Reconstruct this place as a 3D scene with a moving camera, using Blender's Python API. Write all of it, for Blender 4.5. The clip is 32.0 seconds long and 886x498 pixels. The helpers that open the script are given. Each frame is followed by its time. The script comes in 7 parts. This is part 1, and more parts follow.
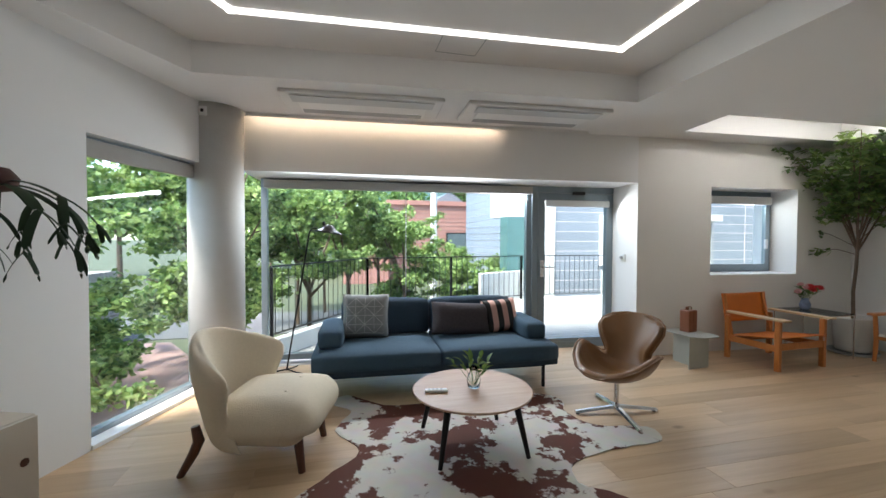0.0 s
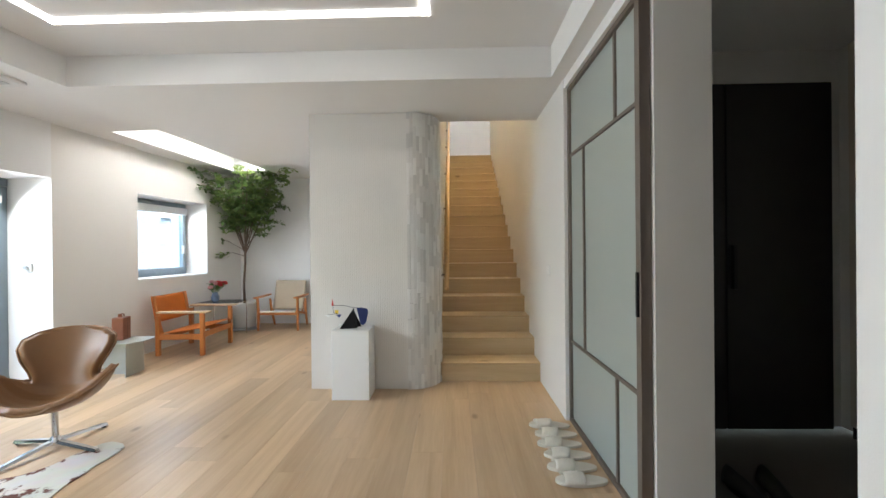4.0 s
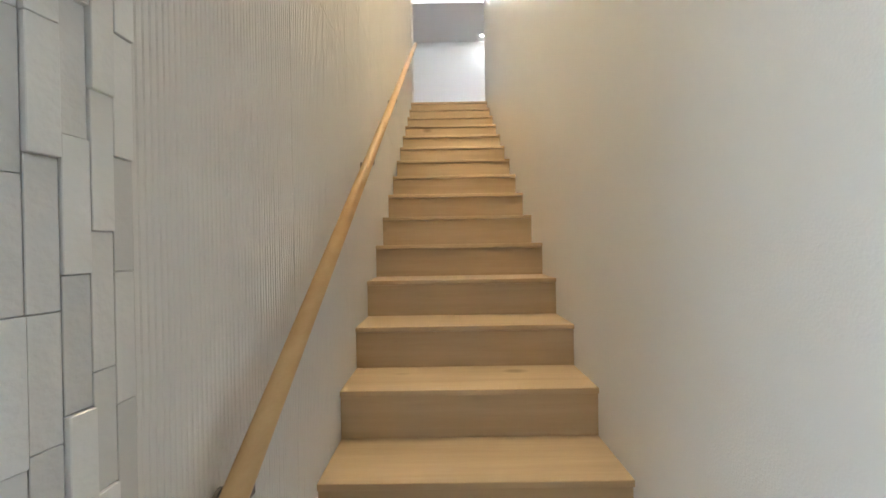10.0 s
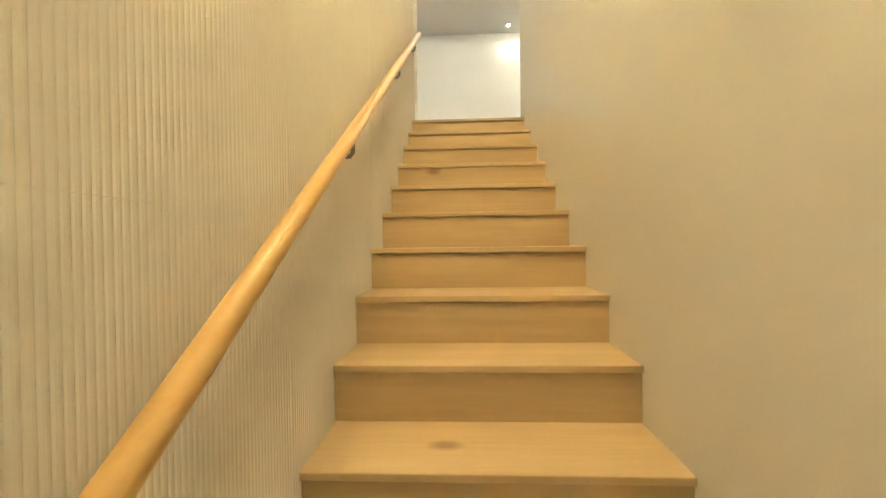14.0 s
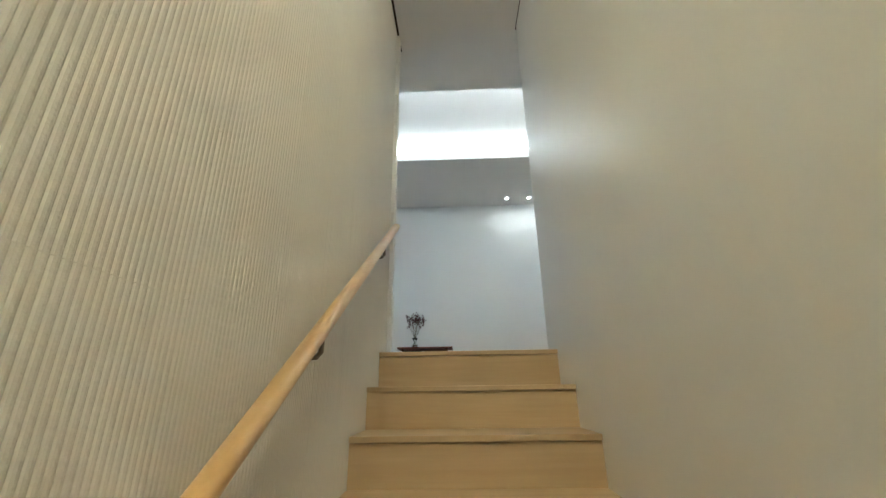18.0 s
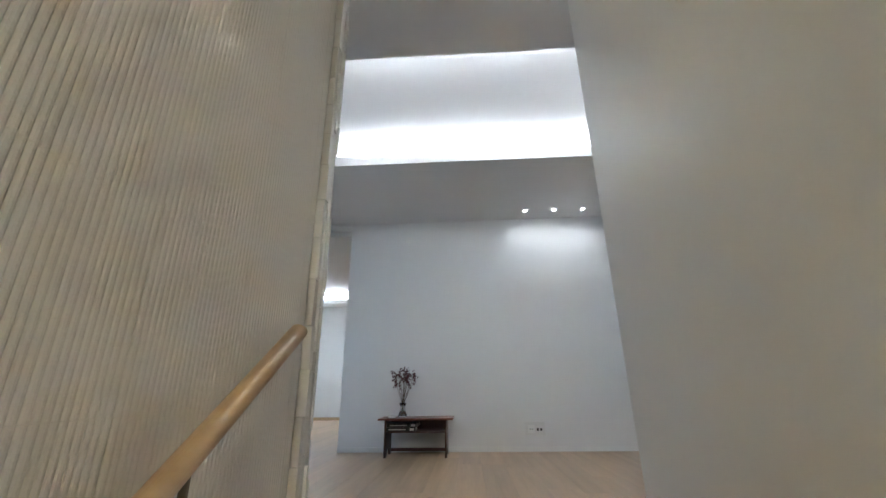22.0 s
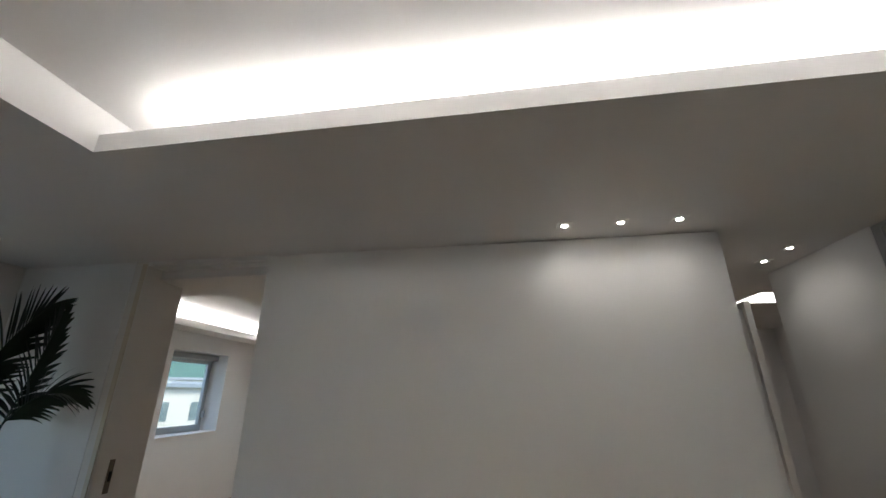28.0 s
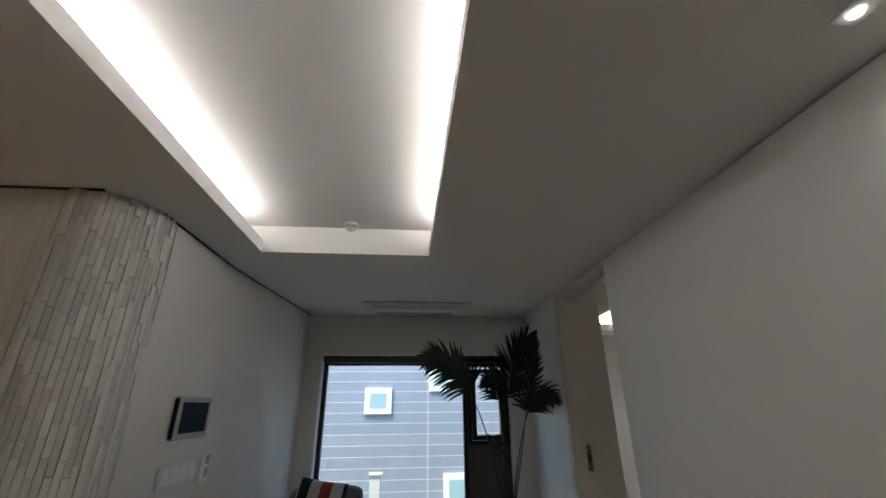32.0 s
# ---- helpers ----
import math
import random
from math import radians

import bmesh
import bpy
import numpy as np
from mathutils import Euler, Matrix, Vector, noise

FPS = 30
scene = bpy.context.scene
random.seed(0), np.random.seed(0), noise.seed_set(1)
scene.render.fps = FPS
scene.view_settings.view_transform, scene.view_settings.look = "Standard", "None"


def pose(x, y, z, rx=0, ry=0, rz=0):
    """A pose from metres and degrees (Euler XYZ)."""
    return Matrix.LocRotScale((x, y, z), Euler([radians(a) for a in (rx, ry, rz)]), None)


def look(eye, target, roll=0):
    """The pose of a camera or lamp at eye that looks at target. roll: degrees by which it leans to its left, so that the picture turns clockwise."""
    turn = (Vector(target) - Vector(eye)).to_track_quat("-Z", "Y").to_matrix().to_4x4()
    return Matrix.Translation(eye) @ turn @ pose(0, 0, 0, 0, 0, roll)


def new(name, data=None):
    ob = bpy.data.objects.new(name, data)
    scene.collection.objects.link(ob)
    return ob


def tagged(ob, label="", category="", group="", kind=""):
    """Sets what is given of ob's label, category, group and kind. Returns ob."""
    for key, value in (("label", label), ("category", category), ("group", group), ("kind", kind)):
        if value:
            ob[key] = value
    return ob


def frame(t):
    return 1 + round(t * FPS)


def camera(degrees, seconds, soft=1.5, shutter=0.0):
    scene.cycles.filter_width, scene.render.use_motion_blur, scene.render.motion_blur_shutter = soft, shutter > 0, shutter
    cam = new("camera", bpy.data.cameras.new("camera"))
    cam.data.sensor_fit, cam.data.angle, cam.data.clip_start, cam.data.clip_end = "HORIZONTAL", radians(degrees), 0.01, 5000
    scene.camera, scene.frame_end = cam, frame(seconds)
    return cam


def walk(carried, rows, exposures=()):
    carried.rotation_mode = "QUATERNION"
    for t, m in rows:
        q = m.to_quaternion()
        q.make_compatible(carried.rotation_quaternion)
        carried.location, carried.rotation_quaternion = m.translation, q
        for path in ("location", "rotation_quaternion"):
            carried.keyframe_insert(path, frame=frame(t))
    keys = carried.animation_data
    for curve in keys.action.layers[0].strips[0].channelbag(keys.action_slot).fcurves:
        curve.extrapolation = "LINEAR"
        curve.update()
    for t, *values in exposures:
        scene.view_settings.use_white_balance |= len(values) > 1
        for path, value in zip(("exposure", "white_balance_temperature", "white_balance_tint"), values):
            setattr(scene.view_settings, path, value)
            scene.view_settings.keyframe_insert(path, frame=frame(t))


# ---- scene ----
cam = camera(96.2, 32.0)
PATH = [
    (0.0, (-0.296, -3.228, 1.301), (-4.183, -2.287, 1.207), 0.23),
    (0.5, (-0.337, -3.322, 1.306), (-3.947, -1.601, 1.226), 0.35),
    (1.0, (-0.416, -3.420, 1.288), (-3.606, -1.008, 1.218), 0.43),
    (1.5, (-0.467, -3.519, 1.269), (-3.043, -0.460, 1.235), 0.32),
    (2.0, (-0.456, -3.620, 1.250), (-2.393, -0.121, 1.237), 0.02),
    (2.5, (-0.423, -3.696, 1.239), (-1.777, 0.068, 1.242), -0.14),
    (3.0, (-0.389, -3.734, 1.233), (-1.209, 0.181, 1.241), -0.38),
    (3.5, (-0.364, -3.736, 1.237), (-0.739, 0.247, 1.241), -0.49),
    (4.0, (-0.346, -3.706, 1.246), (-0.447, 0.293, 1.237), -0.54),
    (4.5, (-0.353, -3.561, 1.258), (-0.350, 0.439, 1.231), -0.61),
    (5.0, (-0.335, -3.348, 1.283), (-0.298, 0.652, 1.245), -0.62),
    (5.5, (-0.303, -3.083, 1.312), (-0.275, 0.917, 1.268), -0.63),
    (6.0, (-0.268, -2.783, 1.337), (-0.262, 1.216, 1.291), -0.65),
    (6.5, (-0.240, -2.465, 1.348), (-0.246, 1.534, 1.306), -0.73),
    (7.0, (-0.228, -2.145, 1.336), (-0.207, 1.854, 1.303), -0.89),
    (7.5, (-0.200, -1.825, 1.348), (-0.167, 2.175, 1.313), -0.98),
    (8.0, (-0.183, -1.505, 1.356), (-0.156, 2.495, 1.316), -1.09),
    (8.5, (-0.158, -1.181, 1.373), (-0.144, 2.819, 1.342), -1.12),
    (9.0, (-0.112, -0.896, 1.367), (-0.095, 3.103, 1.337), -1.06),
    (9.5, (-0.087, -0.640, 1.365), (-0.070, 3.360, 1.346), -0.98),
    (10.0, (-0.086, -0.361, 1.387), (-0.108, 3.638, 1.364), -0.97),
    (10.5, (-0.077, -0.074, 1.428), (-0.127, 3.925, 1.412), -0.98),
    (11.0, (-0.047, 0.222, 1.511), (-0.095, 4.222, 1.478), -1.00),
    (11.5, (-0.055, 0.430, 1.626), (-0.112, 4.430, 1.596), -1.01),
    (12.0, (-0.084, 0.580, 1.751), (-0.187, 4.578, 1.728), -1.01),
    (12.5, (-0.081, 0.728, 1.830), (-0.195, 4.726, 1.795), -1.06),
    (13.0, (-0.058, 0.874, 1.945), (-0.183, 4.872, 1.912), -1.00),
    (13.5, (-0.072, 1.034, 2.029), (-0.227, 5.031, 1.993), -0.87),
    (14.0, (-0.079, 1.186, 2.116), (-0.261, 5.182, 2.067), -0.75),
    (14.5, (-0.082, 1.333, 2.207), (-0.283, 5.328, 2.161), -0.68),
    (15.0, (-0.081, 1.477, 2.305), (-0.289, 5.472, 2.304), -0.64),
    (15.5, (-0.079, 1.620, 2.412), (-0.276, 5.614, 2.522), -0.65),
    (16.0, (-0.078, 1.765, 2.529), (-0.240, 5.749, 2.843), -0.71),
    (16.5, (-0.077, 1.914, 2.658), (-0.179, 5.862, 3.293), -0.81),
    (17.0, (-0.066, 2.066, 2.760), (-0.161, 5.953, 3.697), -0.78),
    (17.5, (-0.053, 2.213, 2.863), (-0.193, 6.006, 4.124), -0.68),
    (18.0, (-0.063, 2.357, 2.955), (-0.182, 6.122, 4.299), -0.86),
    (18.5, (-0.040, 2.509, 3.064), (-0.138, 6.273, 4.414), -0.94),
    (19.0, (-0.030, 2.657, 3.152), (-0.164, 6.420, 4.500), -0.87),
    (19.5, (-0.032, 2.807, 3.236), (-0.189, 6.561, 4.607), -0.79),
    (20.0, (-0.022, 2.948, 3.324), (-0.176, 6.707, 4.682), -0.88),
    (20.5, (-0.010, 3.081, 3.426), (-0.188, 6.841, 4.779), -0.88),
    (21.0, (-0.028, 3.250, 3.539), (-0.238, 7.014, 4.875), -0.75),
    (21.5, (-0.022, 3.386, 3.639), (-0.240, 7.155, 4.960), -0.67),
    (22.0, (0.015, 3.531, 3.736), (-0.186, 7.299, 5.064), -0.74),
    (22.5, (0.042, 3.663, 3.830), (-0.154, 7.434, 5.149), -0.78),
    (23.0, (0.038, 3.805, 3.923), (-0.156, 7.573, 5.253), -0.79),
    (23.5, (0.068, 3.948, 4.004), (-0.125, 7.720, 5.321), -0.84),
    (24.0, (0.114, 4.096, 4.088), (-0.068, 7.866, 5.413), -0.68),
    (24.5, (0.136, 4.213, 4.173), (-0.062, 7.988, 5.482), -0.25),
    (25.0, (0.141, 4.344, 4.272), (-0.100, 8.110, 5.597), 0.06),
    (25.5, (0.174, 4.454, 4.364), (-0.114, 8.223, 5.674), 0.32),
    (26.0, (0.198, 4.613, 4.451), (-0.114, 8.374, 5.778), 0.51),
    (26.5, (0.221, 4.803, 4.529), (-0.104, 8.551, 5.888), 0.62),
    (27.0, (0.247, 5.008, 4.595), (-0.056, 8.747, 5.983), 0.62),
    (27.5, (0.284, 5.211, 4.645), (-0.066, 8.942, 6.043), 0.42),
    (28.0, (0.339, 5.397, 4.672), (-0.229, 9.109, 6.049), -0.10),
    (28.5, (0.378, 5.608, 4.678), (-0.609, 9.235, 6.046), -0.56),
    (29.0, (0.428, 5.832, 4.675), (-1.073, 9.275, 6.050), -0.93),
    (29.5, (0.519, 6.058, 4.674), (-1.481, 9.224, 6.079), -1.17),
    (30.0, (0.659, 6.220, 4.664), (-1.897, 8.941, 6.100), -1.29),
    (30.5, (0.856, 6.253, 4.632), (-2.310, 8.221, 6.082), -1.25),
    (31.0, (1.053, 6.288, 4.610), (-2.463, 7.548, 6.042), -1.03),
    (31.5, (1.246, 6.357, 4.606), (-2.389, 7.147, 6.078), -0.82),
    (32.0, (1.410, 6.418, 4.596), (-2.296, 6.758, 6.065), -0.53),
]
EXPOSURES = [(0.0, 2.75, 6550, 10), (1.0, 2.65, 6600, 10), (2.0, 2.75, 6550, 10), (3.0, 3.4, 6600, 10), (4.0, 3.8, 6450, 10), (7.0, 3.95, 6550, 10), (8.0, 3.85, 6500, 10), (9.0, 3.9, 6150, 9), (10.2, 4.35, 5800, 8), (11.2, 4.45, 8300, 0), (15.8, 4.2, 7800, -2), (17.2, 3.7, 5900, -5), (18.5, 3.5, 5550, 0), (20.0, 3.4, 5300, 6), (21.5, 3.35, 5450, 6), (23.0, 3.05, 5700, 6), (25.0, 2.8, 6100, 7), (28.0, 2.35, 6550, 10), (29.0, 3.05, 6300, 10), (30.0, 3.5, 6200, 10), (30.5, 3.15, 6400, 10), (31.0, 2.85, 6800, 11), (31.5, 2.4, 6600, 11), (32.0, 2.05, 6700, 11)]
walk(cam, [(t, look(eye, target, roll)) for t, eye, target, roll in PATH], EXPOSURES)
# ---- world, sun, large lights ----
world = bpy.data.worlds.new("world")
scene.world = world
world.use_nodes = True
wn = world.node_tree.nodes
sky = wn.new("ShaderNodeTexSky")
sky.sky_type = "NISHITA"
sky.sun_disc = False
sky.sun_elevation = radians(60)
sky.sun_rotation = radians(140)
sky.air_density, sky.dust_density, sky.ozone_density = 1.0, 1.2, 1.0
wn["Background"].inputs["Strength"].default_value = 0.15
world.node_tree.links.new(sky.outputs["Color"], wn["Background"].inputs["Color"])
sun = new("sun", bpy.data.lights.new("sun", "SUN"))
sun.data.energy, sun.data.angle, sun.data.color = 2.2, radians(15), (1.0, 0.96, 0.9)
sun.matrix_world = look((9, -12, 26), (0, 0, 0))


def window_light(name, m, sx, sy, watts):
    """Added area lamp at the head of a window, standing in for sky light."""
    d = bpy.data.lights.new(name, "AREA")
    d.shape, d.size, d.size_y, d.energy, d.color = "RECTANGLE", sx, sy, watts, (0.86, 0.94, 1.0)
    o = new(name, d)
    o.matrix_world = m


window_light("window_light", look((-4.61, -2.5, 1.815), (-3.3, -2.45, 0.5)), 2.7, 0.05, 7.5)
window_light("nook_light", look((-4.32, 1.51, 1.735), (-3.0, 1.6, 0.8)), 0.95, 0.04, 0.8)
window_light("door_light", look((-4.42, -0.5, 1.74), (-3.2, -0.5, 0.5)), 0.75, 0.05, 1.1)

# ---- materials ----
def material(name, base, rough=0.6, metal=0.0, var=0.06, scale=6.0, bump=0.0, bscale=120.0, spec=0.5, rnd=0.0):
    """Painted, plastic, cloth or metal surface: large soft variation, fine grain, fine relief."""
    m = bpy.data.materials.new(name)
    m.use_nodes = True
    n, l = m.node_tree.nodes, m.node_tree.links
    b = n["Principled BSDF"]
    b.inputs["Roughness"].default_value, b.inputs["Metallic"].default_value = rough, metal
    b.inputs["Specular IOR Level"].default_value = spec
    co = n.new("ShaderNodeTexCoord")
    nz = n.new("ShaderNodeTexNoise")
    nz.inputs["Scale"].default_value, nz.inputs["Detail"].default_value = scale, 6
    l.new(co.outputs["Object"], nz.inputs["Vector"])
    ramp = n.new("ShaderNodeMapRange")
    ramp.inputs["To Min"].default_value, ramp.inputs["To Max"].default_value = 1 - var, 1 + var
    l.new(nz.outputs["Fac"], ramp.inputs["Value"])
    mul = n.new("ShaderNodeVectorMath")
    mul.operation = "SCALE"
    mul.inputs[0].default_value = base[:3]
    fac = ramp.outputs["Result"]
    if rnd:
        oi = n.new("ShaderNodeObjectInfo")
        r2 = n.new("ShaderNodeMapRange")
        r2.inputs["To Min"].default_value, r2.inputs["To Max"].default_value = 1 - rnd, 1 + rnd
        l.new(oi.outputs["Random"], r2.inputs["Value"])
        mm = n.new("ShaderNodeMath")
        mm.operation = "MULTIPLY"
        l.new(fac, mm.inputs[0]), l.new(r2.outputs["Result"], mm.inputs[1])
        fac = mm.outputs[0]
    l.new(fac, mul.inputs["Scale"])
    l.new(mul.outputs["Vector"], b.inputs["Base Color"])
    if bump:
        fine = n.new("ShaderNodeTexNoise")
        fine.inputs["Scale"].default_value, fine.inputs["Detail"].default_value = bscale, 4
        l.new(co.outputs["Object"], fine.inputs["Vector"])
        bp = n.new("ShaderNodeBump")
        bp.inputs["Strength"].default_value, bp.inputs["Distance"].default_value = bump, 0.004
        l.new(fine.outputs["Fac"], bp.inputs["Height"])
        l.new(bp.outputs["Normal"], b.inputs["Normal"])
    return m


def wood(name, c1, c2, rough=0.45, along="Y", scale=1.0, rnd=0.12, knots=True):
    """Timber: stretched grain along one axis, darker figure, a shift from piece to piece, a few knots."""
    m = bpy.data.materials.new(name)
    m.use_nodes = True
    n, l = m.node_tree.nodes, m.node_tree.links
    b = n["Principled BSDF"]
    b.inputs["Roughness"].default_value = rough
    co, oi = n.new("ShaderNodeTexCoord"), n.new("ShaderNodeObjectInfo")
    off = n.new("ShaderNodeVectorMath")
    off.operation = "SCALE"
    off.inputs[0].default_value = (7.3, 11.1, 5.7)
    l.new(oi.outputs["Random"], off.inputs["Scale"])
    add = n.new("ShaderNodeVectorMath")
    l.new(co.outputs["Object"], add.inputs[0]), l.new(off.outputs["Vector"], add.inputs[1])
    mp = n.new("ShaderNodeMapping")
    s = [14 * scale] * 3
    s["XYZ".index(along)] = 0.9 * scale
    mp.inputs["Scale"].default_value = s
    l.new(add.outputs["Vector"], mp.inputs["Vector"])
    g1 = n.new("ShaderNodeTexNoise")
    g1.inputs["Scale"].default_value, g1.inputs["Detail"].default_value, g1.inputs["Distortion"].default_value = 1.0, 8, 0.6
    l.new(mp.outputs["Vector"], g1.inputs["Vector"])
    g2 = n.new("ShaderNodeTexNoise")
    g2.inputs["Scale"].default_value, g2.inputs["Detail"].default_value = 7.0, 5
    l.new(mp.outputs["Vector"], g2.inputs["Vector"])
    mixf = n.new("ShaderNodeMath")
    mixf.operation = "MULTIPLY_ADD"
    mixf.inputs[1].default_value = 0.35
    l.new(g2.outputs["Fac"], mixf.inputs[0]), l.new(g1.outputs["Fac"], mixf.inputs[2])
    ramp = n.new("ShaderNodeValToRGB")
    ramp.color_ramp.elements[0].position, ramp.color_ramp.elements[0].color = 0.42, (*c2, 1)
    ramp.color_ramp.elements[1].position, ramp.color_ramp.elements[1].color = 0.88, (*c1, 1)
    l.new(mixf.outputs[0], ramp.inputs["Fac"])
    r2 = n.new("ShaderNodeMapRange")
    r2.inputs["To Min"].default_value, r2.inputs["To Max"].default_value = 1 - rnd, 1 + rnd
    l.new(oi.outputs["Random"], r2.inputs["Value"])
    mul = n.new("ShaderNodeVectorMath")
    mul.operation = "SCALE"
    l.new(ramp.outputs["Color"], mul.inputs[0]), l.new(r2.outputs["Result"], mul.inputs["Scale"])
    col = mul.outputs["Vector"]
    if knots:
        vo = n.new("ShaderNodeTexVoronoi")
        vo.inputs["Scale"].default_value = 1.0
        mk = n.new("ShaderNodeMapping")
        ks = [3.6 * scale] * 3
        ks["XYZ".index(along)] = 1.9 * scale
        mk.inputs["Scale"].default_value = ks
        l.new(add.outputs["Vector"], mk.inputs["Vector"]), l.new(mk.outputs["Vector"], vo.inputs["Vector"])
        kr = n.new("ShaderNodeMapRange")
        kr.inputs["From Min"].default_value, kr.inputs["From Max"].default_value = 0.03, 0.09
        kr.inputs["To Min"].default_value, kr.inputs["To Max"].default_value = 0.6, 0.0
        l.new(vo.outputs["Distance"], kr.inputs["Value"])
        km = n.new("ShaderNodeMix")
        km.data_type = "RGBA"
        km.inputs["B"].default_value = (c2[0] * 0.35, c2[1] * 0.3, c2[2] * 0.25, 1)
        l.new(kr.outputs["Result"], km.inputs["Factor"]), l.new(col, km.inputs["A"])
        col = km.outputs["Result"]
    l.new(col, b.inputs["Base Color"])
    bp = n.new("ShaderNodeBump")
    bp.inputs["Strength"].default_value, bp.inputs["Distance"].default_value = 0.15, 0.002
    l.new(g2.outputs["Fac"], bp.inputs["Height"]), l.new(bp.outputs["Normal"], b.inputs["Normal"])
    return m


def glowing(name, colour, strength):
    m = bpy.data.materials.new(name)
    m.use_nodes = True
    b = m.node_tree.nodes["Principled BSDF"]
    b.inputs["Base Color"].default_value = (*colour, 1)
    b.inputs["Emission Color"].default_value, b.inputs["Emission Strength"].default_value = (*colour, 1), strength
    return m


def glazing(name, colour=(1, 1, 1), rough=0.0, clear=0.85):
    """Thin pane: mostly clear, mirror gloss by angle."""
    m = bpy.data.materials.new(name)
    m.use_nodes = True
    n, l = m.node_tree.nodes, m.node_tree.links
    tr, gl, mix, fr = n.new("ShaderNodeBsdfTransparent"), n.new("ShaderNodeBsdfGlossy"), n.new("ShaderNodeMixShader"), n.new("ShaderNodeLayerWeight")
    tr.inputs["Color"].default_value = (*[c * clear + (1 - clear) * 0.6 for c in colour], 1)
    gl.inputs["Roughness"].default_value = rough
    fr.inputs["Blend"].default_value = 0.5
    pw, ml = n.new("ShaderNodeMath"), n.new("ShaderNodeMath")
    pw.operation, pw.inputs[1].default_value = "POWER", 4.0
    ml.operation, ml.inputs[1].default_value, ml.inputs[2].default_value = "MULTIPLY_ADD", 0.6, 0.035
    l.new(fr.outputs["Facing"], pw.inputs[0]), l.new(pw.outputs[0], ml.inputs[0]), l.new(ml.outputs[0], mix.inputs[0]), l.new(tr.outputs[0], mix.inputs[1]), l.new(gl.outputs[0], mix.inputs[2])
    l.new(mix.outputs[0], n["Material Output"].inputs["Surface"])
    return m


def frosted(name, colour):
    m = bpy.data.materials.new(name)
    m.use_nodes = True
    n, l = m.node_tree.nodes, m.node_tree.links
    b = n["Principled BSDF"]
    b.inputs["Base Color"].default_value = (*colour, 1)
    b.inputs["Roughness"].default_value = 0.22
    tl, mix = n.new("ShaderNodeBsdfTranslucent"), n.new("ShaderNodeMixShader")
    tl.inputs["Color"].default_value = (*colour, 1)
    mix.inputs[0].default_value = 0.4
    l.new(b.outputs[0], mix.inputs[1]), l.new(tl.outputs[0], mix.inputs[2])
    l.new(mix.outputs[0], n["Material Output"].inputs["Surface"])
    return m


def clear_glass(name, colour=(0.95, 1, 0.97)):
    m = bpy.data.materials.new(name)
    m.use_nodes = True
    b = m.node_tree.nodes["Principled BSDF"]
    b.inputs["Base Color"].default_value = (*colour, 1)
    b.inputs["Roughness"].default_value, b.inputs["Transmission Weight"].default_value, b.inputs["IOR"].default_value = 0.02, 1.0, 1.45
    return m


M_WALL = material("wall_paint", (0.74, 0.72, 0.69), 0.7, var=0.03, scale=1.5, bump=0.12, bscale=260)
M_WALLW = material("wall_paint_white", (0.8, 0.8, 0.8), 0.7, var=0.025, scale=1.5, bump=0.1, bscale=260)
M_STAIRW = material("stair_paint", (0.78, 0.775, 0.76), 0.42, var=0.025, scale=1.5, bump=0.12, bscale=200)
M_CEIL = material("ceiling_paint", (0.8, 0.79, 0.78), 0.8, var=0.02, scale=1.2, bump=0.08, bscale=300)
M_RIB = material("ribbed_plaster", (0.69, 0.66, 0.62), 0.75, var=0.05, scale=3, bump=0.2, bscale=180)
M_TILE = material("stone_tile", (0.63, 0.605, 0.575), 0.6, var=0.09, scale=9, bump=0.3, bscale=90, rnd=0.11)
M_TILEL = material("pale_stone_tile", (0.73, 0.71, 0.68), 0.55, var=0.06, scale=9, bump=0.25, bscale=90, rnd=0.05)
M_CONC = material("concrete", (0.5, 0.49, 0.47), 0.65, var=0.16, scale=3.5, bump=0.35, bscale=60)
M_OAK = wood("oak_floor", (0.575, 0.405, 0.255), (0.44, 0.295, 0.17), 0.34, "Y", 0.8, 0.11)
M_OAKX = wood("oak_stair", (0.56, 0.415, 0.245), (0.46, 0.325, 0.18), 0.42, "X", 0.8, 0.04)
M_RAIL = wood("rail_timber", (0.62, 0.41, 0.185), (0.55, 0.33, 0.13), 0.35, "Y", 1.5, 0.0, False)
M_ALU = material("window_aluminium", (0.21, 0.25, 0.28), 0.4, 0.6, 0.04)
M_DARKALU = material("dark_aluminium", (0.03, 0.032, 0.035), 0.4, 0.4, 0.05)
M_BRONZE = material("bronze_frame", (0.2, 0.165, 0.14), 0.45, 0.5, 0.05)
M_BLACK = material("black_metal", (0.012, 0.012, 0.014), 0.4, 0.5, 0.1)
M_CHROME = material("polished_steel", (0.62, 0.62, 0.63), 0.18, 1.0, 0.03)
M_WHITE = material("white_lacquer", (0.82, 0.82, 0.81), 0.4, var=0.02)
M_PLASTIC = material("white_plastic", (0.75, 0.75, 0.74), 0.45, var=0.02)
M_GREY = material("grey_plastic", (0.35, 0.36, 0.37), 0.5, var=0.03)
M_GLASS = glazing("window_glass", (0.93, 0.98, 0.97))
M_FROST = frosted("frosted_glass", (0.58, 0.63, 0.60))
M_VASE = clear_glass("vase_glass")
M_LED = glowing("led_white", (1.0, 0.98, 0.95), 0.32)
M_LEDC = glowing("led_cove", (1.0, 0.98, 0.96), 4.3)
M_LEDW = glowing("led_warm", (1.0, 0.78, 0.56), 1.3)
M_SPOT = glowing("spot_lens", (1.0, 0.96, 0.9), 8.0)
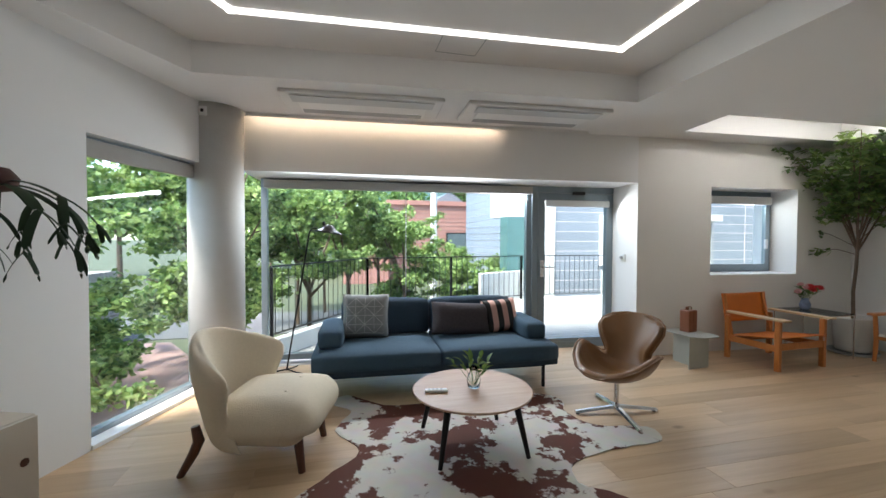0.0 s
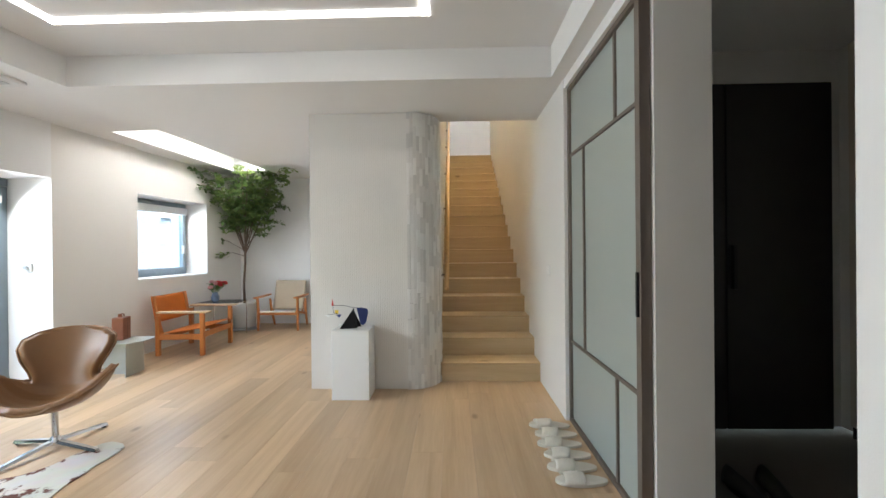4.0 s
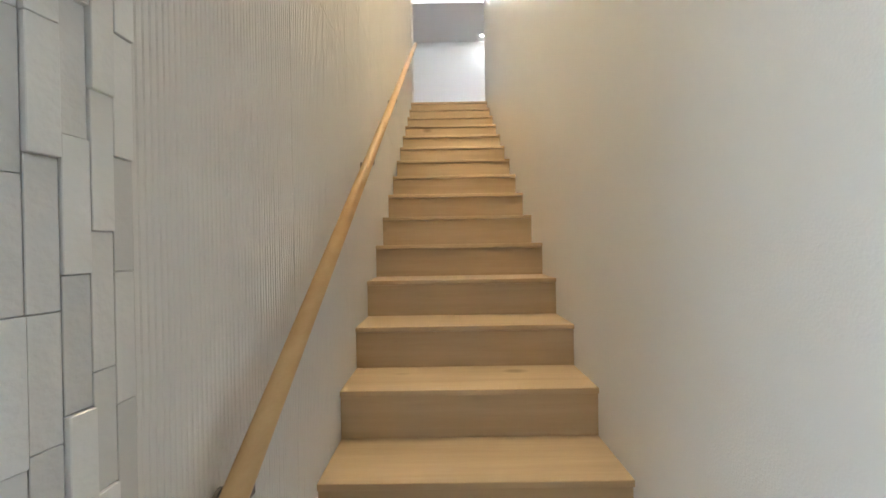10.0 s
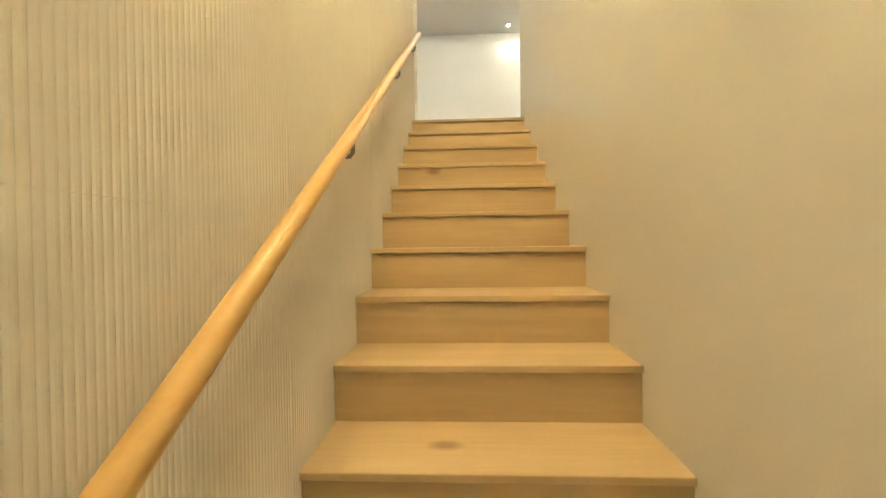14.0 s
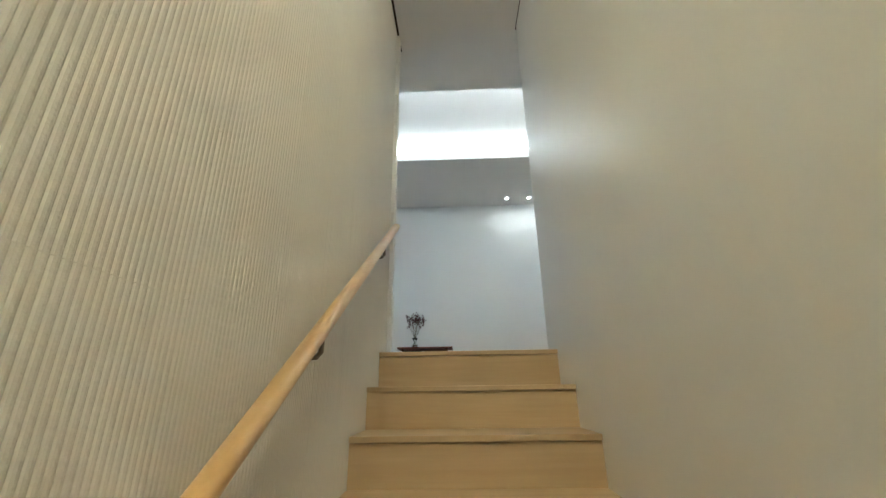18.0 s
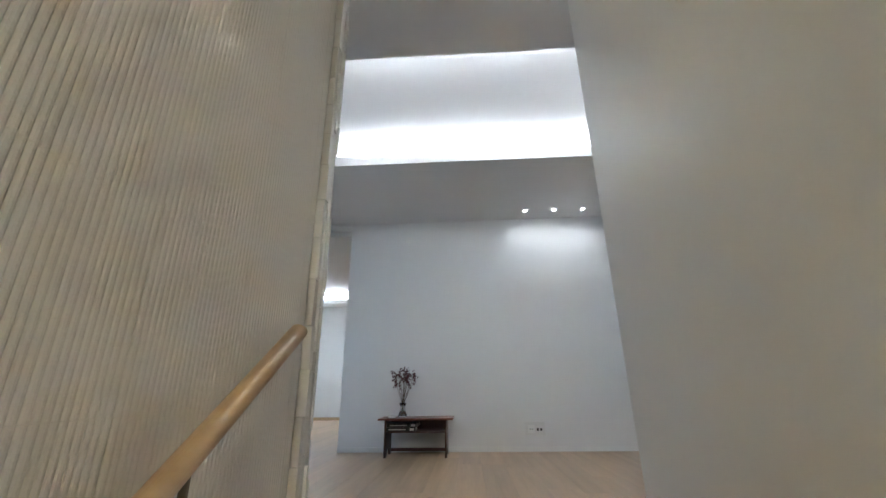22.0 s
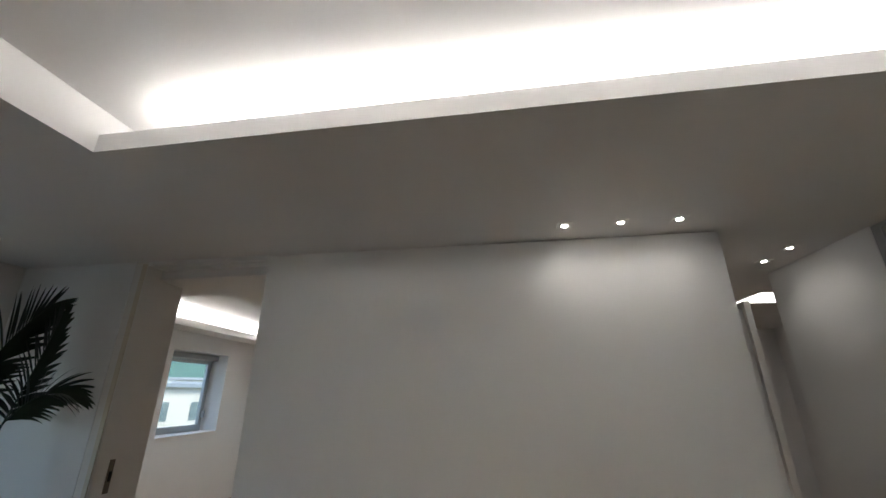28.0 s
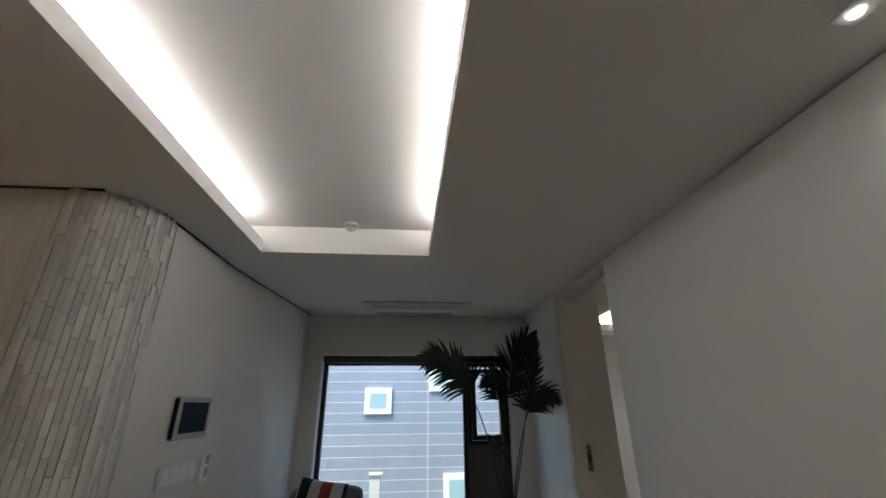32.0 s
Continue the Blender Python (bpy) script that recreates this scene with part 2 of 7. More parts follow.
M_LEDN = glowing("led_nook", (1.0, 0.98, 0.95), 2.2)
M_LEDY = glowing("led_yellow", (1.0, 0.82, 0.53), 7.5)
M_LEDP = glowing("led_panel", (1.0, 0.98, 0.95), 0.9)
M_LEDS = glowing("led_added_panel", (1.0, 0.98, 0.93), 0.6)


# ---- building helpers ----
def part(name, bm, mat, parent=None, label=""):
    me = bpy.data.meshes.new(name)
    bm.to_mesh(me)
    bm.free()
    ob = new(name, me)
    if mat:
        me.materials.append(mat)
    if parent:
        ob.parent = parent
    return tagged(ob, label)


def smooth(ob):
    ob.data.shade_smooth()
    return ob


def thing(name, label, category, m=None, group=""):
    ob = new(name)
    ob.empty_display_size = 0.1
    if m is not None:
        ob.matrix_basis = m
    return tagged(ob, label, category, group)


def box(x0, x1, y0, y1, z0, z1, bev=0.0, m=None, bm=None, seg=2):
    b = bmesh.new()
    bmesh.ops.create_cube(b, size=1, matrix=Matrix.Translation(((x0 + x1) / 2, (y0 + y1) / 2, (z0 + z1) / 2)) @ Matrix.Diagonal((abs(x1 - x0), abs(y1 - y0), abs(z1 - z0), 1)))
    if bev:
        bmesh.ops.bevel(b, geom=b.edges[:], offset=bev, segments=seg, affect="EDGES", profile=0.5)
    if m is not None:
        b.transform(m)
    return join(bm, b) if bm is not None else b


def join(bm, b):
    me = bpy.data.meshes.new("tmp")
    b.to_mesh(me)
    b.free()
    bm.from_mesh(me)
    bpy.data.meshes.remove(me)
    return bm


def cyl(p, q, r0, r1=None, n=16, bm=None, caps=True):
    """A tapered rod from p to q."""
    p, q = Vector(p), Vector(q)
    b = bmesh.new()
    r1 = r0 if r1 is None else r1
    bmesh.ops.create_cone(b, cap_ends=caps, segments=n, radius1=r0, radius2=r1, depth=(q - p).length)
    b.transform(Matrix.Translation((p + q) / 2) @ (q - p).to_track_quat("Z", "Y").to_matrix().to_4x4())
    return join(bm, b) if bm is not None else b


def tube(pts, r, n=10, bm=None):
    """A round rod bent through pts; r is one radius or one a point."""
    b = bmesh.new()
    pts = [Vector(p) for p in pts]
    rs = r if isinstance(r, (list, tuple)) else [r] * len(pts)
    rings, side = [], None
    for i, p in enumerate(pts):
        d = (pts[min(i + 1, len(pts) - 1)] - pts[max(i - 1, 0)]).normalized()
        if side is None:
            side = d.orthogonal().normalized()
        side = (side - d * side.dot(d)).normalized()
        up = d.cross(side)
        rings.append([b.verts.new(p + rs[i] * (math.cos(a) * side + math.sin(a) * up)) for a in [2 * math.pi * k / n for k in range(n)]])
    for u, v in zip(rings, rings[1:]):
        for k in range(n):
            b.faces.new((u[k], u[(k + 1) % n], v[(k + 1) % n], v[k]))
    b.faces.new(rings[0][::-1]), b.faces.new(rings[-1])
    return join(bm, b) if bm is not None else b


def lathe(prof, n=28, bm=None, at=(0, 0, 0)):
    """Turned body from (radius, height) pairs."""
    b = bmesh.new()
    rings = [[b.verts.new((at[0] + r * math.cos(2 * math.pi * k / n), at[1] + r * math.sin(2 * math.pi * k / n), at[2] + z)) for k in range(n)] for r, z in prof]
    for u, v in zip(rings, rings[1:]):
        for k in range(n):
            b.faces.new((u[k], u[(k + 1) % n], v[(k + 1) % n], v[k]))
    b.faces.new(rings[0][::-1]), b.faces.new(rings[-1])
    return join(bm, b) if bm is not None else b


def prism(pts, z0, z1, bm=None, bev=0.0):
    """Upright slab over a plan outline."""
    b = bmesh.new()
    lo = [b.verts.new((x, y, z0)) for x, y in pts]
    hi = [b.verts.new((x, y, z1)) for x, y in pts]
    k = len(pts)
    b.faces.new(lo[::-1]), b.faces.new(hi)
    for i in range(k):
        b.faces.new((lo[i], lo[(i + 1) % k], hi[(i + 1) % k], hi[i]))
    bmesh.ops.recalc_face_normals(b, faces=b.faces[:])
    if bev:
        bmesh.ops.bevel(b, geom=b.edges[:], offset=bev, segments=2, affect="EDGES", profile=0.5)
    return join(bm, b) if bm is not None else b


def sheet(fn, nu, nv, thick=0.0, closed=False):
    """A surface from fn(u, v) with u, v in 0..1, thickened along its normals."""
    b = bmesh.new()
    g = [[b.verts.new(fn(i / nu, j / nv)) for j in range(nv + 1)] for i in range(nu + 1)]
    for i in range(nu):
        for j in range(nv):
            b.faces.new((g[i][j], g[i + 1][j], g[i + 1][j + 1], g[i][j + 1]))
    bmesh.ops.recalc_face_normals(b, faces=b.faces[:])
    if thick:
        bmesh.ops.solidify(b, geom=b.faces[:], thickness=thick)
        bmesh.ops.recalc_face_normals(b, faces=b.faces[:])
    return b


def structure(name, bm, mat, label, category="wall"):
    return tagged(part(name, bm, mat), label, category, "", "structure")


def sofasolid(x0, x1, y0, y1, z0, z1, r=0.05, puff=0.0):
    """Upholstered block with round edges and a slightly domed top."""
    b = box(x0, x1, y0, y1, z0, z1)
    bmesh.ops.subdivide_edges(b, edges=b.edges[:], cuts=7, use_grid_fill=True)
    c = Vector(((x0 + x1) / 2, (y0 + y1) / 2, (z0 + z1) / 2))
    h = Vector(((x1 - x0) / 2, (y1 - y0) / 2, (z1 - z0) / 2))
    for v in b.verts:
        d = v.co - c
        e = Vector([max(0, abs(d[i]) - (h[i] - r)) for i in range(3)])
        if e.length > r:
            e2 = e.normalized() * r
            v.co = c + Vector([math.copysign(h[i] - r + e2[i], d[i]) if abs(d[i]) > h[i] - r else d[i] for i in range(3)])
        if puff:
            k = [1 - (d[i] / h[i]) ** 2 for i in range(3)]
            v.co.z += puff * max(k[0], 0) * max(k[1], 0) * (1 if d.z > 0 else -0.2)
    return b
# ---- plan ----
H1 = 2.45                 # ground-floor ceiling
F2 = 3.15                 # upper floor
H2 = 5.615                # upper ceiling
RISE, TREAD = 0.175, 0.264
XL, XR = -0.463, 0.455    # stair walls
YT = 17 * TREAD           # last nosing
WM = Matrix.Translation((-4.09, 0, 0)) @ Matrix.Rotation(radians(-3.7), 4, "Z")   # window wall: y along it, -x out of doors
GL = -0.52                # glass line behind the inner face
ZH = 1.94                 # head of the ground-floor windows
DA = Vector((-3.12, -4.757, 0))
DM = Matrix.Translation(DA) @ Matrix.Rotation(radians(160), 4, "Z")   # slanting wall: x along it towards the column, y out of doors

# ---- ground floor: walls ----
def wbox(*a, **k):
    return box(*a, m=WM, **k)

b = wbox(-0.62, 0, -4.2, -0.08, ZH, 3.05)
structure("wall_window_head", b, M_WALLW, "white painted wall above the wide terrace window")
b = wbox(-0.62, 0, -0.08, 0.86, -0.2, 3.05)
structure("wall_pier", b, M_WALL, "off-white painted wall pier beside the terrace door")
b = bmesh.new()
wbox(-0.62, -0.05, 0.86, 2.12, -0.2, 0.9, bm=b)
wbox(-0.62, -0.05, 0.86, 2.12, 1.93, 3.05, bm=b)
wbox(-0.62, -0.05, 2.12, 3.2, -0.2, 3.05, bm=b)
structure("wall_nook_window", b, M_WALL, "off-white painted wall with a deep window recess")
structure("wall_nook_back", box(-4.6, -1.4, 2.95, 3.1, -0.2, 3.05), M_WALLW, "white painted back wall of the reading corner")
structure("wall_slant_solid", box(-2.2, 0.02, 0, 0.3, -0.2, 3.05, m=DM), M_WALLW, "white painted slanting wall")
structure("wall_slant_head", box(0.02, 0.97, 0, 0.3, ZH, 3.05, m=DM), M_WALLW, "white painted wall above the corner window")
structure("wall_south", box(-1.6, 0.7, -6.1, -5.9, -0.2, 3.05), M_WALLW, "plain white wall behind the living room")
structure("column", cyl((-4.24, -4.36, -0.1), (-4.24, -4.36, H1 + 0.1), 0.225, n=48), M_CONC, "round bare concrete column beside the window", "column").data.shade_smooth()

# right-hand wall, frosted partition and entrance
RR, YR, RW = 0.035, 4.70, 0.16
rarc = [(XR + RR - RR * math.cos(radians(a)), YR + RR * math.sin(radians(a))) for a in range(0, 91, 5)]
structure("wall_stair_right", prism([(XR, -0.83)] + rarc + [(XR + RW, YR + RR), (XR + RW, -0.83)], -0.2, 5.9), M_STAIRW, "smooth white painted stair wall")
structure("wall_stub", box(0.535, 0.785, -1.95, -1.8, 0, H1), M_WALL, "short painted wall between partition and entrance")
structure("wall_east_near", box(0.5, 0.64, -6.0, -2.85, -0.05, H1), M_WALLW, "white painted wall beside the entrance")
structure("wall_partition_head", box(0.46, 0.6, -1.95, -0.8, 2.38, H1 + 0.3), M_WALLW, "white lintel above the frosted partition")
structure("wall_entrance_back", box(0.62, 2.45, -0.92, -0.8, 0, 2.6), M_WALL, "painted back wall of the entrance hall")
structure("wall_entrance_side", box(2.3, 2.45, -6.0, -0.92, 0, 2.6), M_WALL, "painted side wall of the entrance hall")
structure("wall_entrance_end", box(0.64, 2.3, -4.2, -4.05, 0, 2.6), M_WALL, "plain end wall of the entrance hall")

# pillar block between stair and reading corner, with a rounded corner
PX, PY, TX = -1.637, -0.207, -0.75
RC = 0.285
arc = [(XL - RC + RC * math.sin(radians(a)), PY + RC - RC * math.cos(radians(a))) for a in range(0, 91, 6)]
core = [(PX + 0.02, 2.95), (PX + 0.02, PY + 0.02), (TX, PY + 0.02)] + [(x - 0.02 * math.sin(radians(a)), y + 0.02 * math.cos(radians(a))) for (x, y), a in zip(arc, range(0, 91, 6))] + [(XL - 0.02, 2.95)]
structure("wall_pillar", prism(core, 0, H1 + 0.2), M_RIB, "pale plastered wall block beside the stair")
# upper end of the stair's left wall, rounded the other way
YC2 = 5.05
arc2 = [(XL - RC + RC * math.cos(radians(a)), YC2 - RC + RC * math.sin(radians(a))) for a in range(0, 91, 6)]
core2 = [(-1.45, 0.1), (XL - 0.02, 0.1)] + [(x - 0.02 * math.cos(radians(a)), y - 0.02 * math.sin(radians(a))) for (x, y), a in zip(arc2, range(0, 91, 6))] + [(-3.5, YC2 - 0.02), (-3.5, 4.6), (-1.45, 4.6)]
structure("wall_stair_left", prism(core2, H1 + 0.2, 5.9), M_RIB, "pale plastered wall between stair and lounge")
structure("wall_stair_left_low", prism([(-1.45, 2.95), (XL - 0.02, 2.95), (XL - 0.02, 5.0), (-1.45, 5.0)], 0, H1 + 0.2), M_RIB, "pale plastered wall under the lounge")


def ribs(name, p, q, z0, z1, label, pitch=0.0165, depth=0.001):
    """Vertical ribs along the plan line p to q; ribs stand out to the right of the way walked, in courses with fine joints."""
    rng = random.Random(len(name))
    p, q = Vector((*p, 0)), Vector((*q, 0))
    d = (q - p).normalized()
    nrm = Vector((d.y, -d.x, 0))
    L, s, prof = (q - p).length, 0.0, []
    while s < L - 1e-4:
        w = min(pitch * rng.uniform(0.93, 1.07), L - s)
        h = depth * rng.uniform(0.85, 1.1)
        prof += [(s, 0), (s + 0.18 * w, h * 0.8), (s + 0.5 * w, h), (s + 0.78 * w, h * 0.8)]
        s += w
        if pitch < 0.015 and int(s / 0.285) != int((s - w) / 0.285) and s + 0.004 < L:
            prof += [(s, 0), (s + 0.001, -0.0015), (s + 0.003, -0.0015)]
            s += 0.004
    prof.append((L, 0))
    c = [p - nrm * 0.002, q - nrm * 0.002, q - nrm * 0.008, p - nrm * 0.008]
    back = bpy.data.meshes.new(name)
    back.from_pydata([(v.x, v.y, z) for z in (z0 + 0.001, z1 - 0.001) for v in c], [],
                     [(3, 2, 1, 0), (4, 5, 6, 7), (0, 1, 5, 4), (1, 2, 6, 5), (2, 3, 7, 6), (3, 0, 4, 7)])
    back.materials.append(M_RIB)
    ob = new(name, back)
    zs = [z0] + [0.032 + 0.306 * k for k in range(1, 19) if z0 < 0.032 + 0.306 * k < z1 - 0.05] + [z1]
    for za, zb in zip(zs, zs[1:]):
        verts, faces, off = [], [], rng.uniform(0.0, 0.0005)
        for a, h in prof:
            x = p + d * a + nrm * (h + off)
            verts += [(x.x, x.y, za + 0.0006), (x.x, x.y, zb - 0.0006)]
        for i in range(len(prof) - 1):
            faces.append((2 * i, 2 * i + 2, 2 * i + 3, 2 * i + 1))
        me = bpy.data.meshes.new("panel")
        me.from_pydata(verts, [], faces)
        me.materials.append(M_RIB)
        panel = new("panel", me)
        panel.parent = ob
    return tagged(ob, label, "wall", "", "structure")


ribs("wall_ribbed_front", (PX + 0.02, PY + 0.016), (TX, PY + 0.016), 0.0, H1 - 0.012, "pale vertically ribbed plaster wall")
ribs("wall_ribbed_side", (PX + 0.016, 2.9), (PX + 0.016, PY + 0.02), 0.0, H1 - 0.012, "pale vertically ribbed plaster wall, side")
ribs("wall_ribbed_stair", (XL - 0.014, 0.08), (XL - 0.014, 2.95), 0.0, H2 - 0.012, "pale vertically ribbed stair wall", 0.0125, 0.0024)
ribs("wall_ribbed_stair_top", (XL - 0.014, 2.95), (XL - 0.014, 4.72), 0.0, H2 - 0.012, "pale vertically ribbed stair wall, upper part", 0.0125, 0.0024)


# ---- ground floor: ceiling with its recesses ----
def ring(outer, inner, z0, z1):
    """Flat slab with one hole, both outlines counter-clockwise with the same number of corners."""
    b = bmesh.new()
    rows = [[b.verts.new((x, y, z)) for x, y in o] for z in (z0, z1) for o in (outer, inner)]
    k = len(outer)
    for i in range(k):
        j = (i + 1) % k
        lo, li, ho, hi = rows
        b.faces.new((lo[i], li[i], li[j], lo[j])), b.faces.new((ho[i], ho[j], hi[j], hi[i]))
        b.faces.new((lo[i], lo[j], ho[j], ho[i])), b.faces.new((li[i], hi[i], hi[j], li[j]))
    bmesh.ops.recalc_face_normals(b, faces=b.faces[:])
    return b


C1 = [(0.36, -5.2), (0.36, -0.87), (-3.16, -0.87), (-3.40, -4.27), (-1.75, -5.2)]
OUT1 = [(0.52, -5.95), (0.52, 0.07), (-4.12, 0.07), (-4.38, -4.35), (-1.2, -5.95)]
b = ring(OUT1, C1, H1, H1 + 0.22)
box(0.521, 0.66, -5.95, -0.85, H1 + 0.002, H1 + 0.3, bm=b)
box(XL - 0.02, XR, -0.01, 0.085, H1 + 0.001, 5.9, bm=b)
structure("ceiling_living", b, M_CEIL, "white plaster ceiling with a stepped recess", "ceiling")
# window side strip of the ceiling leaves a slot of light along the head
structure("ceiling_living_recess", prism(OUT1, H1 + 0.22, H1 + 0.34), M_CEIL, "white recessed ceiling field", "ceiling")
C3 = [(-3.2, 0.16), (-3.16, 2.25), (-3.68, 2.28), (-3.78, 0.22)]
OUT3 = [(XL - 0.1, 0.07), (XL - 0.1, 3.0), (-4.4, 3.0), (-4.4, 0.07)]
structure("ceiling_nook", ring(OUT3, C3, H1, H1 + 0.2), M_CEIL, "white ceiling of the reading corner with a lit recess", "ceiling")
structure("ceiling_nook_recess", box(-4.4, XL - 0.1, 0.07, 3.0, H1 + 0.2, H1 + 0.3), M_CEIL, "white recessed ceiling field", "ceiling")
structure("ceiling_entrance", box(0.64, 2.45, -6, -0.8, 2.58, 2.7), M_CEIL, "white ceiling of the entrance hall", "ceiling")


def led_line(pts, z, w, mat, name, label):
    """A flush line of light: a flat lens along pts under the ceiling."""
    t = thing(name, label, "light")
    for (x0, y0), (x1, y1) in zip(pts, pts[1:]):
        d = Vector((x1 - x0, y1 - y0, 0))
        m = Matrix.Translation(((x0 + x1) / 2, (y0 + y1) / 2, z)) @ d.to_track_quat("Y", "Z").to_matrix().to_4x4()
        part("diffuser", box(-w / 2, w / 2, -d.length / 2 - w / 2, d.length / 2 + w / 2, -0.006, 0.004, m=m), mat, t)
    return t


led_line([(-0.5, -4.3), (-0.5, -1.32), (-2.79, -1.32), (-2.93, -3.9), (-2.2, -4.3), (-0.5, -4.3)], H1 + 0.215, 0.055, M_LED, "linear_ceiling_light", "continuous white line of light set into the ceiling recess")
led_line([(-3.30, 0.3), (-3.27, 2.1)], H1 + 0.195, 0.09, M_LEDN, "linear_nook_light", "white line of light inside the small ceiling recess")
slot = thing("cove_light", "warm hidden cove light washing the wall above the window", "light")
part("diffuser", wbox(0.075, 0.095, -4.1, -1.7, H1 - 0.016, H1 - 0.004), M_LEDW, slot)
part("cover", wbox(0.105, 0.113, -4.12, -0.75, H1 - 0.03, H1 + 0.002), M_CEIL, slot)

for x in (XL + 0.075, XR - 0.075):
    sl = thing("stair_strip_light", "warm line of light along the high stair ceiling", "light", None, "stair ceiling lights")
    part("diffuser", box(x - 0.03, x + 0.03, 0.7, 2.1, H2 - 0.012, H2 + 0.001), M_LEDY, sl)

# ---- upper floor: shell ----
structure("floor_upper_slab", box(-4.4, 4.6, YT + 0.02, 13.2, F2 - 0.3, F2 - 0.022), M_CONC, "concrete floor slab", "floor")
YW = 7.87
WL, WR = -1.30, 1.66
structure("wall_upper_core", box(WL + 0.02, WR - 0.02, YW + 0.025, YW + 0.13, H2 - 0.03, H2 + 0.02), M_BLACK, "dark shadow gap above the wall")
structure("wall_upper_centre", box(WL, WR, YW, YW + 0.16, F2, H2 - 0.008, 0.003), M_WALLW, "white painted wall facing the stair head")
structure("wall_upper_jamb", prism([(-2.375, YW), (-2.275, YW), (-2.345, 8.31), (-2.375, 8.31)], F2, H2), M_WALL, "cream painted door jamb")
structure("wall_upper_north", box(-3.45, -2.375, YW - 0.004, 8.32, F2, H2), M_WALLW, "white painted wall behind the palm")
XW = -3.365
b = bmesh.new()
box(XW - 0.3, XW, 4.6, 5.46, F2, H2 + 0.3, bm=b)
box(XW - 0.3, XW, 7.62, YW, F2, H2 + 0.3, bm=b)
box(XW - 0.3, XW, 5.46, 7.62, 5.15, H2 + 0.3, bm=b)
box(XW - 0.3, XW, 5.46, 7.62, F2 - 0.3, 3.5, bm=b)
structure("wall_upper_window", b, M_WALL, "grey-white painted wall with a wide window")
structure("wall_lounge_south", prism([(-3.45, 4.9), (-0.72, 4.9), (-0.72, YC2), (-1.67, YC2 + 0.02), (-3.45, YC2 + 0.24)], F2, H2 + 0.02), M_WALL, "warm grey-white painted lounge wall")
# No gap is cut here: a black strip just proud of the wall paints its shade.
structure("wall_lounge_gap_strip", prism([(-3.45, 4.95), (-0.72, 4.95), (-0.72, YC2 + 0.003), (-1.67, YC2 + 0.023), (-3.45, YC2 + 0.243)], H2 - 0.013, H2 - 0.001), M_BLACK, "black strip drawn as the shadow gap above the lounge wall")
# passage to the right
structure("wall_passage_east", box(2.53, 2.68, 7.95, 8.95, F2, H2), M_WALLW, "white painted passage wall")
structure("wall_passage_south", box(XR + RW, 4.4, YR + RR - 0.16, YR + RR, F2, H2 + 0.3), M_WALLW, "white wall beside the stair head")
structure("wall_passage_far", box(1.0, 4.6, 12.2, 12.35, F2, H2 + 0.3), M_WALLW, "white far wall of the passage")
structure("wall_passage_outer", box(4.4, 4.55, 4.5, 12.2, F2, H2 + 0.3), M_WALLW, "white outer wall of the passage")
structure("wall_passage_west", box(1.5, 1.64, YW + 0.16, 12.2, F2, H2), M_WALLW, "white inner passage wall")
# room beyond the sliding door
b = bmesh.new()
XB, YB, HB = -4.1, 12.3, 5.52     # bedroom: window wall, far wall, ceiling
box(XB - 0.35, XB, 8.2, 10.31, F2, H2 + 0.3, bm=b)
box(XB - 0.35, XB, 11.44, 12.45, F2, H2 + 0.3, bm=b)
box(XB - 0.35, XB, 10.31, 11.44, F2, 4.16, bm=b)
box(XB - 0.35, XB, 10.31, 11.44, 5.27, H2 + 0.3, bm=b)
structure("wall_bedroom_window", b, M_WALLW, "white painted bedroom wall with a window recess")
structure("wall_bedroom_far", box(XB, 1.5, YB, YB + 0.15, F2, H2 + 0.3), M_WALLW, "white far wall of the bedroom")
structure("wall_bedroom_side", box(1.38, 1.5, 8.06, YB, F2, H2 + 0.3), M_WALLW, "white side wall of the bedroom")
structure("wall_bedroom_near", box(XB, -2.65, 8.32, 8.45, F2, H2 + 0.3), M_WALLW, "white near wall of the bedroom")

# upper ceiling with the lit cove
CX0, CX1, CY0, CY1 = -1.30, 2.9, 5.385, 6.565
cin = [(CX0, CY0), (CX1, CY0), (CX1, CY1), (CX0, CY1)]
cout = [(-3.5, -0.1), (4.5, -0.1), (4.5, 8.06), (-3.5, 8.06)]
b = ring(cout, cin, H2, H2 + 0.085)
structure("ceiling_upper", b, M_CEIL, "white plaster ceiling with a long recess", "ceiling")
cin2 = [(CX0, CY0 - 0.16), (CX1, CY0 - 0.16), (CX1, CY1 + 0.16), (CX0, CY1 + 0.16)]
structure("ceiling_upper_band", ring(cout, cin2, H2 + 0.085, H2 + 0.2), M_CEIL, "white plaster band round the recess", "ceiling")
structure("ceiling_upper_field", box(-3.5, 4.5, -0.1, 8.06, H2 + 0.2, H2 + 0.3), M_CEIL, "white recessed ceiling field", "ceiling")
for y, nm in ((CY0 - 0.09, "near"), (CY1 + 0.09, "far")):
    t = thing("cove_light", "hidden white cove light strip in the ceiling recess", "light", None, "cove lights")
    part("diffuser", box(CX0 + 0.25, CX1 - 0.1, y - 0.02, y + 0.02, H2 + 0.088, H2 + 0.1), M_LEDC, t)
# Thin black strips paint the dark of the shadow gaps at both ceiling edges.
structure("ceiling_gap_strip_left", box(XL - 0.012, XL + 0.004, 0.1, 4.9, H2 - 0.006, H2 + 0.001), M_BLACK, "black strip drawn as the shadow gap along the stair ceiling", "trim")
structure("ceiling_gap_strip_right", box(XR - 0.004, XR + 0.012, 0.1, 4.73, H2 - 0.006, H2 + 0.001), M_BLACK, "black strip drawn as the shadow gap along the stair ceiling", "trim")
